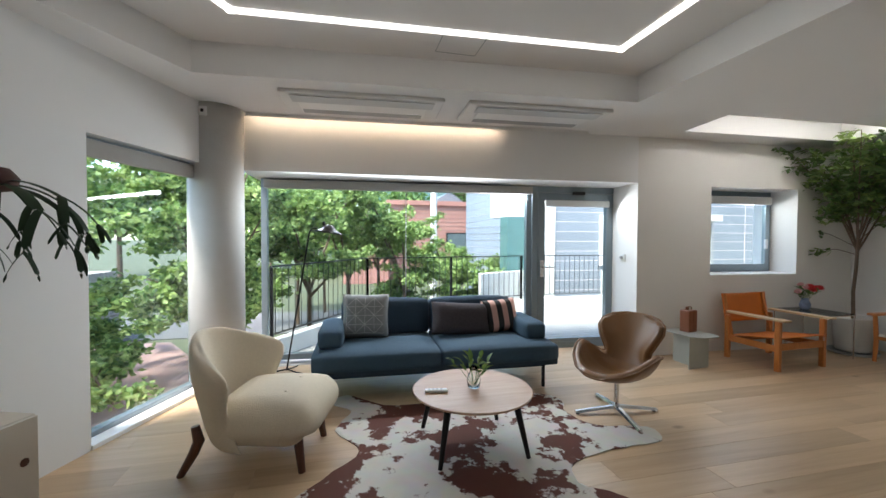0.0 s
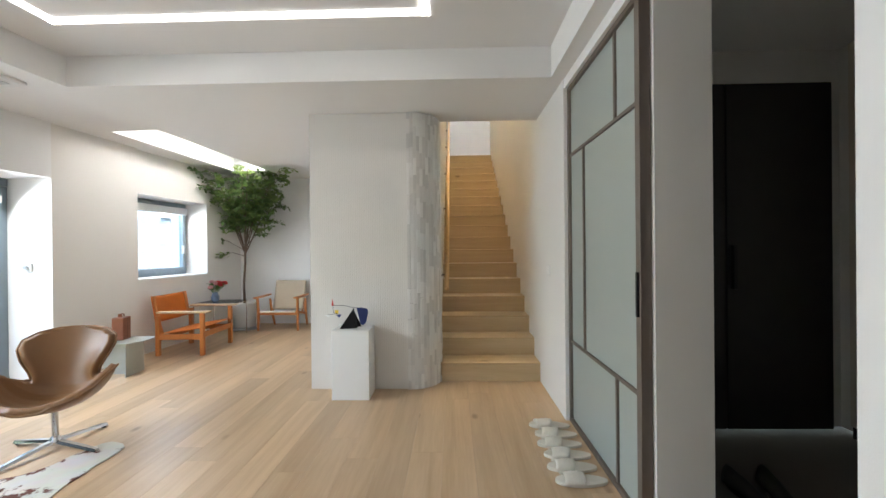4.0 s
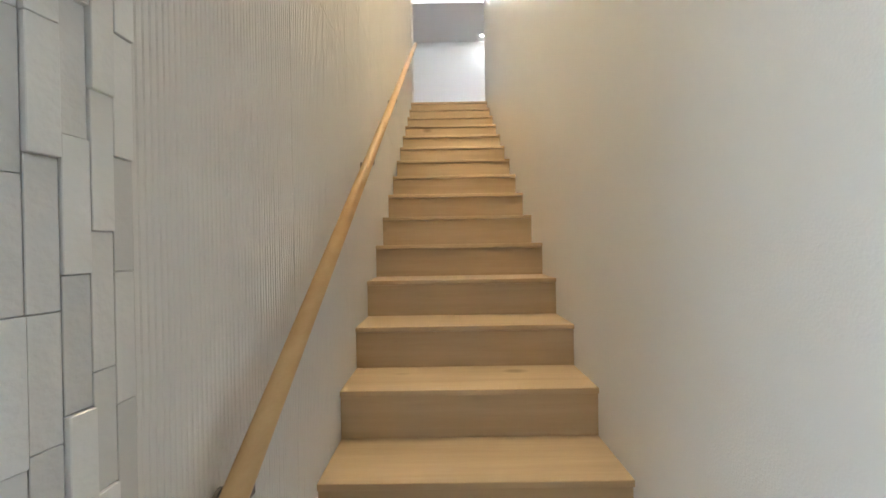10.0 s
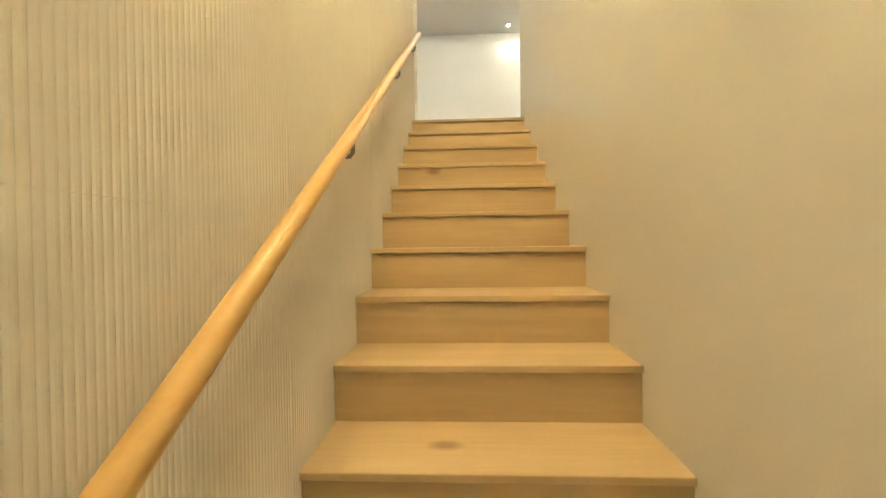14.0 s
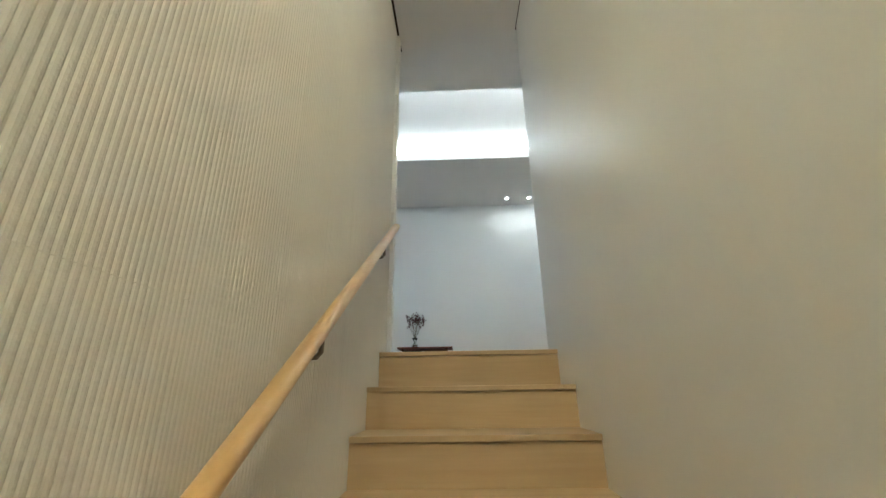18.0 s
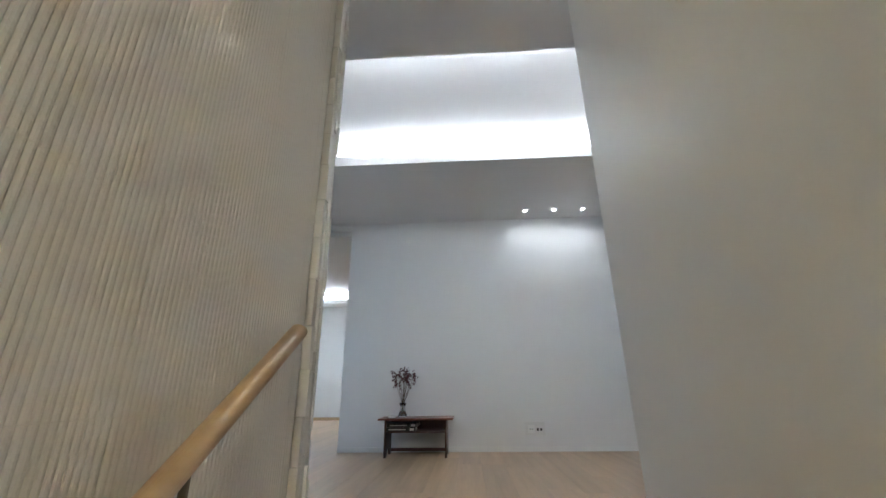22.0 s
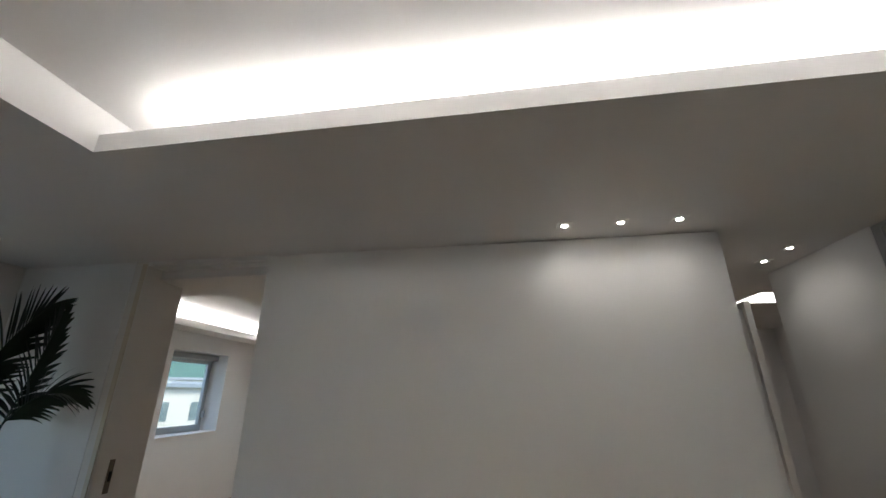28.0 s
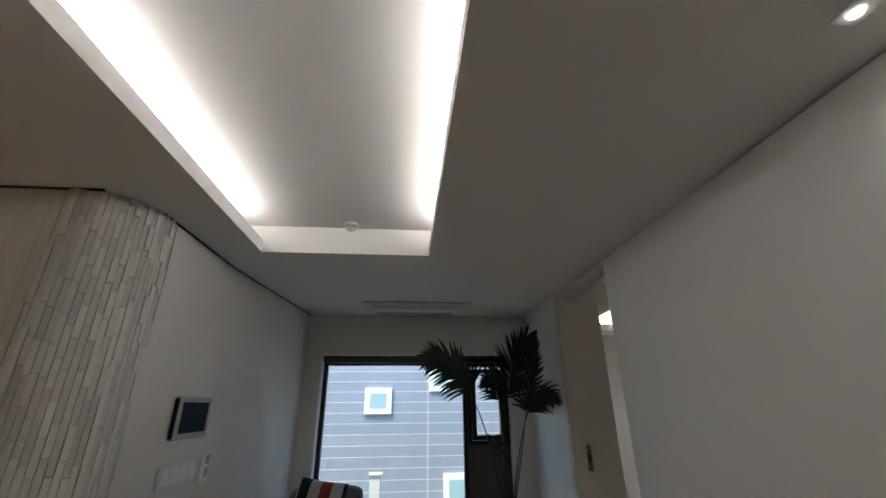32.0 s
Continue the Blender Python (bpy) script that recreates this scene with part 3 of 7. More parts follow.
# bedroom and passage ceilings
bin_ = [(-3.75, 8.56), (-2.12, 8.56), (-2.12, 11.95), (-3.75, 11.95)]
bout = [(XB, 8.03), (1.5, 8.03), (1.5, YB), (XB, YB)]
structure("ceiling_bedroom", ring(bout, bin_, HB, HB + 0.09), M_CEIL, "white bedroom ceiling with a lit recess", "ceiling")
bin2 = [(-3.92, 8.48), (-2.02, 8.48), (-2.02, 12.12), (-3.92, 12.12)]
structure("ceiling_bedroom_band", ring(bout, bin2, HB + 0.09, HB + 0.25), M_CEIL, "white bedroom ceiling band", "ceiling")
structure("ceiling_bedroom_field", box(XB, 1.5, 8.03, YB, HB + 0.25, HB + 0.33), M_CEIL, "white recessed bedroom ceiling field", "ceiling")
led_line([(-3.84, 8.7), (-3.84, 12.04), (-2.2, 12.04)], HB + 0.10, 0.05, M_LEDC, "bedroom_cove_light", "hidden white cove light strip in the bedroom ceiling")
structure("ceiling_passage", ring([(1.5, 8.06), (4.5, 8.06), (4.5, 12.3), (1.5, 12.3)], [(2.86, 9.68), (3.5, 9.68), (3.5, 10.2), (2.86, 10.2)], H2, H2 + 0.2), M_CEIL, "white passage ceiling with a lit square recess", "ceiling")
structure("ceiling_passage_field", box(1.5, 4.5, 8.06, 12.3, H2 + 0.2, H2 + 0.3), M_CEIL, "white recessed passage ceiling", "ceiling")
t = thing("ceiling_panel_light", "square white light panel in the passage ceiling", "light")
part("diffuser", box(2.862, 3.498, 9.682, 10.198, H2 + 0.012, H2 + 0.04), M_LEDP, t)


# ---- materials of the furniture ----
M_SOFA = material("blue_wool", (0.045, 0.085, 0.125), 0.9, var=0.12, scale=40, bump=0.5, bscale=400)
# Darker copy of the wool: shade on base and backs put into its colour.
M_SOFA_SHADE = material("blue_wool_shaded", (0.03, 0.055, 0.085), 0.9, var=0.12, scale=40, bump=0.5, bscale=400)
M_BOUCLE = material("cream_boucle", (0.70, 0.61, 0.475), 0.95, var=0.07, scale=60, bump=0.8, bscale=150)
M_TAN = material("brown_leather", (0.20, 0.095, 0.035), 0.38, var=0.16, scale=8, bump=0.25, bscale=220)
M_ORANGE = material("orange_leather", (0.56, 0.15, 0.015), 0.5, var=0.14, scale=7, bump=0.3, bscale=160)
M_CHAIRWOOD = wood("oiled_oak", (0.52, 0.19, 0.045), (0.40, 0.13, 0.03), 0.42, "Z", 2.0, 0.05, False)
M_PALEWOOD = wood("pale_oak", (0.58, 0.42, 0.26), (0.47, 0.31, 0.17), 0.4, "Y", 2.0, 0.05, False)
M_TABLETOP = wood("oiled_table_oak", (0.50, 0.31, 0.20), (0.41, 0.235, 0.14), 0.4, "Y", 2.0, 0.05, False)
M_TEAK = wood("red_teak", (0.22, 0.065, 0.03), (0.13, 0.035, 0.018), 0.35, "X", 2.0, 0.05, False)
M_WALNUT = wood("dark_walnut", (0.11, 0.04, 0.02), (0.06, 0.02, 0.012), 0.4, "Z", 2.0, 0.05, False)
M_CANVAS = material("beige_canvas", (0.52, 0.43, 0.32), 0.9, var=0.06, scale=20, bump=0.5, bscale=350)
M_OFFWHITE = material("offwhite_canvas", (0.68, 0.64, 0.57), 0.9, var=0.05, scale=20, bump=0.5, bscale=350)
M_LEAF = material("leaf_green", (0.115, 0.2, 0.055), 0.55, var=0.3, scale=5, rnd=0.25)
M_LEAF2 = material("leaf_light", (0.24, 0.34, 0.10), 0.55, var=0.3, scale=5, rnd=0.25)
M_DKLEAF = material("leaf_dark", (0.016, 0.036, 0.015), 0.65, var=0.25, scale=6, spec=0.25)
M_BARK = material("bark", (0.12, 0.08, 0.055), 0.9, var=0.25, scale=30, bump=0.6, bscale=60)
M_POT = material("pale_stoneware", (0.66, 0.66, 0.64), 0.6, var=0.08, scale=9, bump=0.2)
M_SOIL = material("soil", (0.05, 0.035, 0.025), 0.95, var=0.4, scale=40, bump=1.0, bscale=50)
M_STEELGREY = material("brushed_zinc", (0.42, 0.44, 0.41), 0.42, 0.55, 0.07, 12)
M_RED = material("petal_red", (0.55, 0.03, 0.03), 0.6, var=0.2)
M_PINK = material("petal_pink", (0.72, 0.38, 0.38), 0.6, var=0.15)
M_PETALW = material("petal_white", (0.8, 0.78, 0.72), 0.6, var=0.08)
M_PORC = material("blue_white_porcelain", (0.25, 0.33, 0.5), 0.25, var=0.8, scale=22)
M_BLUE = material("blue_paint", (0.01, 0.025, 0.13), 0.5, var=0.06)
M_YELLOW = material("yellow_paint", (0.75, 0.5, 0.03), 0.5, var=0.05)
M_SLIP = material("slipper_cloth", (0.66, 0.62, 0.55), 0.9, var=0.06, scale=30, bump=0.4)
M_COGNAC = material("cognac_leather", (0.19, 0.06, 0.025), 0.4, var=0.15, scale=12, bump=0.2)
M_SMOKE = glazing("smoked_glass", (0.45, 0.5, 0.52), 0.02, 1.0)
M_BLIND = material("grey_blind", (0.36, 0.35, 0.33), 0.8, var=0.05, scale=20, bump=0.3)
M_SHOE = material("black_shoe", (0.01, 0.01, 0.011), 0.5, var=0.1)
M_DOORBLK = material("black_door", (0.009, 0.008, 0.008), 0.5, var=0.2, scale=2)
M_CABINET = material("cream_cabinet", (0.62, 0.56, 0.48), 0.5, var=0.03)


def banded(name, cols, axis, period, rough=0.9):
    """Woven stripes: colours in turn along one axis."""
    m = material(name, cols[0], rough, bump=0.5, bscale=350)
    n, l = m.node_tree.nodes, m.node_tree.links
    co, sp = n.new("ShaderNodeTexCoord"), n.new("ShaderNodeSeparateXYZ")
    l.new(co.outputs["Object"], sp.inputs[0])
    k = n.new("ShaderNodeMath")
    k.operation = "MULTIPLY"
    k.inputs[1].default_value = 1 / period
    l.new(sp.outputs["XYZ".index(axis)], k.inputs[0])
    fr = n.new("ShaderNodeMath")
    fr.operation = "FRACT"
    l.new(k.outputs[0], fr.inputs[0])
    cr = n.new("ShaderNodeValToRGB")
    cr.color_ramp.interpolation = "CONSTANT"
    cr.color_ramp.elements[0].color = (*cols[0], 1)
    cr.color_ramp.elements[1].position, cr.color_ramp.elements[1].color = 1 / len(cols), (*cols[1], 1)
    for i, c in enumerate(cols[2:], 2):
        e = cr.color_ramp.elements.new(i / len(cols))
        e.color = (*c, 1)
    l.new(fr.outputs[0], cr.inputs["Fac"])
    l.new(cr.outputs["Color"], n["Principled BSDF"].inputs["Base Color"])
    return m


def cowhide(name):
    """White hair with large red-brown patches that break up at their rims."""
    m = material(name, (0.7, 0.66, 0.6), 0.85, bump=0.5, bscale=300)
    n, l = m.node_tree.nodes, m.node_tree.links
    co = n.new("ShaderNodeTexCoord")
    a, c = n.new("ShaderNodeTexNoise"), n.new("ShaderNodeTexNoise")
    a.inputs["Scale"].default_value, a.inputs["Detail"].default_value, a.inputs["Roughness"].default_value = 2.6, 8, 0.62
    c.inputs["Scale"].default_value = 9
    l.new(co.outputs["Object"], a.inputs["Vector"]), l.new(co.outputs["Object"], c.inputs["Vector"])
    r = n.new("ShaderNodeValToRGB")
    r.color_ramp.elements[0].position, r.color_ramp.elements[0].color = 0.495, (0.72, 0.68, 0.62, 1)
    r.color_ramp.elements[1].position, r.color_ramp.elements[1].color = 0.515, (0.13, 0.035, 0.02, 1)
    l.new(a.outputs["Fac"], r.inputs["Fac"])
    mx = n.new("ShaderNodeMix")
    mx.data_type, mx.blend_type = "RGBA", "MULTIPLY"
    mx.inputs["Factor"].default_value = 0.25
    l.new(r.outputs["Color"], mx.inputs["A"]), l.new(c.outputs["Color"], mx.inputs["B"])
    l.new(mx.outputs["Result"], n["Principled BSDF"].inputs["Base Color"])
    return m


M_STRIPE = banded("striped_cloth", [(0.62, 0.36, 0.30), (0.02, 0.018, 0.018)], "X", 0.115)
M_HATCH = material("grey_woven", (0.22, 0.225, 0.225), 0.9, var=0.18, scale=30, bump=0.6, bscale=300)
M_CHAR = material("charcoal_woven", (0.055, 0.045, 0.05), 0.95, var=0.4, scale=60, bump=0.8, bscale=200)
M_LINE = material("pale_thread", (0.45, 0.45, 0.43), 0.9)


# ---- windows and doors of the ground floor ----
def window_frame(parent, M, a0, a1, z0, z1, y, w=0.05, d=0.07, mat=None):
    """Four rails in the plane x = y of the frame M, between a0 and a1 along it."""
    mat = mat or M_ALU
    part("jamb", box(y - d / 2, y + d / 2, a0, a0 + w, z0, z1, 0.003, m=M), mat, parent)
    part("jamb", box(y - d / 2, y + d / 2, a1 - w, a1, z0, z1, 0.003, m=M), mat, parent)
    part("head_rail", box(y - d / 2, y + d / 2, a0 + w, a1 - w, z1 - w, z1, 0.003, m=M), mat, parent)
    part("sill_rail", box(y - d / 2, y + d / 2, a0 + w, a1 - w, z0, z0 + w, 0.003, m=M), mat, parent)


def pane(parent, M, a0, a1, z0, z1, y, mat=None):
    o = part("pane", box(y - 0.004, y + 0.004, a0, a1, z0, z1, m=M), mat or M_GLASS, parent)
    o.visible_shadow = False
    return o


w = thing("window_1", "wide fixed terrace window in a grey aluminium frame", "window")
tagged(w, kind="structure")
window_frame(w, WM, -4.15, -1.13, 0.0, ZH, GL, 0.06)
for a, c in ((-4.09, -2.62), (-2.61, -1.19)):
    pane(w, WM, a, c, 0.06, ZH - 0.06, GL)
part("glass_joint", box(GL - 0.006, GL + 0.006, -2.62, -2.61, 0.06, ZH - 0.06, m=WM), M_GREY, w)
part("blind_box", box(GL + 0.04, GL + 0.13, -4.1, -1.15, ZH - 0.105, ZH - 0.02, 0.004, m=WM), M_BLIND, w, "rolled pale blind")
d = thing("door_terrace", "closed grey aluminium glazed terrace door", "door")
tagged(d, kind="structure")
window_frame(d, WM, -1.13, -0.0, 0.0, ZH, GL, 0.075, 0.12)
window_frame(d, WM, -1.05, -0.08, 0.03, ZH - 0.08, GL + 0.02, 0.085, 0.07)
pane(d, WM, -0.965, -0.165, 0.115, ZH - 0.165, GL + 0.02)
part("roller_blind", box(GL + 0.06, GL + 0.1, -0.98, -0.15, ZH - 0.24, ZH - 0.165, 0.01, m=WM), M_PLASTIC, d, "rolled white blind")
part("door_closer", box(GL + 0.06, GL + 0.11, -0.62, -0.48, ZH - 0.1, ZH - 0.06, 0.005, m=WM), M_BLACK, d)
h = part("handle", box(GL + 0.06, GL + 0.075, -1.03, -0.985, 0.86, 1.06, 0.004, m=WM), M_CHROME, d, "brushed steel lever handle")
part("lever", tube([WM @ Vector(p) for p in ((GL + 0.07, -1.0, 0.98), (GL + 0.12, -1.0, 0.98), (GL + 0.125, -0.97, 0.98), (GL + 0.125, -0.88, 0.98))], 0.009), M_CHROME, h)
w = thing("window_2", "deep-set casement window in a grey aluminium frame", "window")
tagged(w, kind="structure")
M_CASEMENT = material("pale_casement", (0.3, 0.36, 0.4), 0.4, 0.4, 0.04)
window_frame(w, WM, 0.86, 2.12, 0.9, 1.93, -0.42, 0.05, 0.07, M_CASEMENT)
window_frame(w, WM, 0.96, 2.07, 0.95, 1.88, -0.38, 0.055, 0.05, M_CASEMENT)
pane(w, WM, 1.015, 2.015, 1.005, 1.825, -0.38)
part("window_sill", box(-0.40, -0.045, 0.865, 2.115, 0.885, 0.905, m=WM), M_WHITE, w)
part("roller_blind", box(-0.34, -0.29, 1.0, 2.04, 1.76, 1.86, 0.012, m=WM), M_PLASTIC, w, "rolled white blind")
part("handle", box(-0.36, -0.33, 2.0, 2.03, 1.2, 1.32, 0.004, m=WM), M_PLASTIC, w)
w = thing("window_3", "tall corner window reaching down to the floor", "window")
tagged(w, kind="structure")
for nm, q in (("jamb", (0.02, 0.06, 0.0, ZH)), ("jamb", (1.2, 1.25, 0.0, ZH)), ("head_rail", (0.06, 1.2, ZH - 0.05, ZH)), ("sill_rail", (0.06, 1.2, 0.0, 0.06))):
    part(nm, box(q[0], q[1], 0.1, 0.17, q[2], q[3], 0.003, m=DM), M_ALU, w)
o = part("pane", box(0.06, 1.2, 0.13, 0.138, 0.06, ZH - 0.05, m=DM), M_GLASS, w)
o.visible_shadow = False
part("roller_blind", box(0.04, 1.0, 0.05, 0.1, ZH - 0.13, ZH - 0.02, 0.01, m=DM), M_BLIND, w, "rolled pale blind")
part("window_sill", box(0.02, 1.0, -0.01, 0.1, 0.0, 0.03, 0.003, m=DM), M_WHITE, w)

# frosted sliding partition with a thin bronze grid
p = thing("glass_partition", "sliding frosted glass partition in a thin bronze frame", "partition")
PXF = 0.5
y0, y1, zt = -1.93, -0.83, 2.38
for q in ((y0, y0 + 0.045, 0, zt), (y1 - 0.03, y1, 0, zt), (y0 + 0.045, y1 - 0.03, zt - 0.03, zt), (y0 + 0.045, y1 - 0.03, 0, 0.03)):
    part("frame", box(PXF - 0.02, PXF + 0.03, q[0], q[1], q[2], q[3], 0.002), M_BRONZE, p)
for q in ((y0 + 0.045, y1 - 0.03, 0.565, 0.585), (y0 + 0.045, y1 - 0.03, 1.885, 1.905), (-1.147, -1.127, 0.585, 1.885), (-1.645, -1.625, 0.03, 0.565), (-1.645, -1.625, 1.905, zt - 0.03)):
    part("glazing_bar", box(PXF - 0.012, PXF + 0.02, q[0], q[1], q[2], q[3], 0.001), M_BRONZE, p)
for q in ((y0 + 0.045, -1.645, 0.03, 0.565), (-1.625, y1 - 0.03, 0.03, 0.565), (y0 + 0.045, -1.147, 0.585, 1.885), (-1.127, y1 - 0.03, 0.585, 1.885), (y0 + 0.045, -1.645, 1.905, zt - 0.03), (-1.625, y1 - 0.03, 1.905, zt - 0.03)):
    part("pane", box(PXF, PXF + 0.008, *q), M_FROST, p)
part("pull_handle", box(PXF - 0.03, PXF - 0.018, y0 + 0.012, y0 + 0.03, 0.93, 1.13, 0.002), M_BLACK, p)
# entrance
d = thing("door_entrance", "black entrance door in shadow", "door")
tagged(d, kind="structure")
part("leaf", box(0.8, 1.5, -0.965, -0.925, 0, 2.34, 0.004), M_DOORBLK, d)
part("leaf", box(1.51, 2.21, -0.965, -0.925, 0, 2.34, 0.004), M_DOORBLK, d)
part("handle", box(1.53, 1.56, -1.0, -0.965, 0.95, 1.25, 0.005), M_BLACK, d)
c = thing("shoe_cupboard", "tall pale cupboard with flush doors in the entrance", "cupboard")
for k in range(3):
    part("door", box(2.235, 2.295, -1.55 - 0.5 * k + 0.003, -1.05 - 0.5 * k, 0.06, 2.55, 0.002), M_CABINET, c)
part("plinth", box(2.25, 2.298, -2.55, -1.05, -0.02, 0.06), M_BLACK, c)
for k, x in enumerate((1.12, 1.27)):
    s = thing("shoe", "black leather shoe on the entrance floor", "shoe", pose(x, -1.68, -0.02, 0, 0, 8 - 16 * k), "entrance shoes")
    smooth(part("upper", sheet(lambda u, v: ((0.045 - 0.012 * v) * math.sin((u - 0.5) * math.pi * 1.3), (v - 0.5) * 0.26, 0.012 + (0.045 + 0.045 * v) * max(0.0, math.cos((u - 0.5) * math.pi * 1.2)) * (0.35 + 0.65 * min(1, 1.4 * v + 0.2))), 12, 12, 0.004), M_SHOE, s))
    part("sole", prism([(0.045 * math.cos(a) * (1 - 0.15 * math.sin(a)), 0.135 * math.sin(a)) for a in [i * math.pi / 10 for i in range(20)]], 0, 0.014), M_SHOE, s)

# slippers in a row
def slipper(x, y, rz):
    s = thing("slipper", "off-white cloth slipper set down on the oak floor", "slipper", pose(x, y, 0, 0, 0, rz), "row of slippers")
    out = [((0.052 + 0.006 * math.sin(a)) * math.cos(a), 0.138 * math.sin(a)) for a in [i * math.pi / 12 for i in range(24)]]
    part("sole", prism(out, 0, 0.018, bev=0.003), M_SLIP, s)
    smooth(part("strap", sheet(lambda u, v: (0.056 * math.cos(math.pi * u), 0.0 + 0.105 * v - 0.015 * math.sin(math.pi * u), 0.012 + 0.036 * math.sin(math.pi * u) ** 0.7 * (1 - 0.25 * v)), 12, 6, 0.004), M_SLIP, s))
    for k in (0.03, 0.06):
        part("strap_seam", tube([(0.057 * math.cos(math.pi * u), k - 0.015 * math.sin(math.pi * u), 0.016 + 0.036 * math.sin(math.pi * u) ** 0.7 * (1 - 0.25 * k / 0.105)) for u in [0.08 + 0.084 * i for i in range(11)]], 0.002, 5), M_SLIP, s)
    return s


for k in range(6):
    slipper(0.31 + 0.012 * (k % 2), -0.93 - 0.132 * k, 84 + (k * 37) % 9)


# ---- furniture of the living room ----
def cushion(name, label, w, h, t, mat, m, lines=None):
    o = thing(name, label, "cushion", m)
    def fn(side):
        def f(u, v):
            a, c = 2 * u - 1, 2 * v - 1
            k = max(0.0, (1 - a ** 4) * (1 - c ** 4)) ** 0.6
            return (a * w / 2 * (1 - 0.05 * (1 - abs(c)) * abs(a)), side * t / 2 * k, h / 2 + c * h / 2 * (1 - 0.05 * (1 - abs(a)) * abs(c)))
        return f
    b = sheet(fn(-1), 18, 18)
    join(b, sheet(fn(1), 18, 18))
    bmesh.ops.remove_doubles(b, verts=b.verts[:], dist=0.0008)
    bmesh.ops.recalc_face_normals(b, faces=b.faces[:])
    smooth(part("cover", b, mat, o))
    if lines:
        f = fn(-1)
        for (p0, q0) in lines:
            pts = []
            for i in range(13):
                u, v = p0[0] + (q0[0] - p0[0]) * i / 12, p0[1] + (q0[1] - p0[1]) * i / 12
                x, y, z = f(u, v)
                pts.append((x, y - 0.0015, z))
            part("stitched_line", tube(pts, 0.0022, 5), M_LINE, o)
    return o


SM = pose(-3.86, -2.45, 0, 0, 0, -2)
so = thing("sofa", "blue wool three-seat sofa on thin black metal legs", "sofa", SM)
part("base", sofasolid(-0.4, 0.41, -1.04, 1.04, 0.2, 0.30, 0.03), M_SOFA_SHADE, so)
for y0, y1 in ((-1.045, -0.002), (0.002, 1.045)):
    smooth(part("seat_cushion", sofasolid(-0.4, 0.43, y0, y1, 0.245, 0.40, 0.045, 0.012), M_SOFA, so))
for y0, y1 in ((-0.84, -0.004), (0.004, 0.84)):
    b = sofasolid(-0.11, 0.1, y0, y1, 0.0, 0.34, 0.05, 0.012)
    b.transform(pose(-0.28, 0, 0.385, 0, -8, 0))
    smooth(part("back_cushion", b, M_SOFA_SHADE, so))
for s in (-1, 1):
    smooth(part("armrest", sofasolid(-0.38, 0.24, min(s * 0.80, s * 1.01), max(s * 0.80, s * 1.01), 0.39, 0.55, 0.045, 0.004), M_SOFA, so))
for x, y in ((0.33, -0.93), (0.33, 0.93), (-0.33, -0.93), (-0.33, 0.93)):
    part("leg", box(x - 0.012, x + 0.012, y - 0.012, y + 0.012, 0, 0.205, 0.003), M_BLACK, so)
part("under_rail", box(0.318, 0.342, -0.92, 0.92, 0.185, 0.2), M_BLACK, so)
tri = []
for i in range(4):
    for j in range(4):
        a, c, d2, e = (0.1 + 0.2 * i, 0.1 + 0.2 * j), (0.3 + 0.2 * i, 0.1 + 0.2 * j), (0.3 + 0.2 * i, 0.3 + 0.2 * j), (0.1 + 0.2 * i, 0.3 + 0.2 * j)
        tri += [(a, c), (a, e), (a, d2) if (i + j) % 2 else (c, e)]
cushion("cushion", "grey square cushion with pale stitched triangles", 0.42, 0.40, 0.16, M_HATCH, SM @ pose(-0.06, -0.62, 0.405, -14, 0, 84), tri)
cushion("cushion", "charcoal woven lumbar cushion", 0.58, 0.31, 0.16, M_CHAR, SM @ pose(-0.02, 0.27, 0.405, -20, 4, 92))
cushion("cushion", "pink and black striped square cushion", 0.38, 0.32, 0.14, M_STRIPE, SM @ pose(-0.08, 0.70, 0.405, -16, -3, 100))

# cowhide on the floor
rng = random.Random(3)
hide = [(-3.66, -3.22), (-3.52, -3.34), (-3.35, -3.20), (-3.05, -3.30), (-2.75, -3.16), (-2.5, -3.36), (-2.2, -3.62), (-2.02, -3.45), (-1.95, -3.1), (-1.72, -2.85), (-1.66, -2.4), (-1.75, -2.1), (-1.92, -1.86), (-2.03, -1.88), (-2.16, -2.02), (-2.35, -1.92), (-2.42, -1.55), (-2.44, -1.24), (-2.62, -1.20), (-2.72, -1.52), (-2.95, -1.62), (-3.15, -1.55), (-3.3, -1.6), (-3.38, -1.85), (-3.3, -2.2), (-3.36, -2.6), (-3.4, -2.95)]
ring_pts = []
for i in range(len(hide)):
    p0, p1, p2, p3 = [Vector((*hide[(i + k) % len(hide)], 0)) for k in (-1, 0, 1, 2)]
    for k in range(4):
        t = k / 4
        q = 0.5 * (2 * p1 + (p2 - p0) * t + (2 * p0 - 5 * p1 + 4 * p2 - p3) * t * t + (3 * p1 - p0 - 3 * p2 + p3) * t ** 3)
        ring_pts.append((q.x + rng.uniform(-0.008, 0.008), q.y + rng.uniform(-0.008, 0.008)))
rug = thing("cowhide_rug", "brown and white cowhide lying flat on the oak floor", "rug")
part("hide", prism(ring_pts, 0.001, 0.007), cowhide("cowhide"), rug)

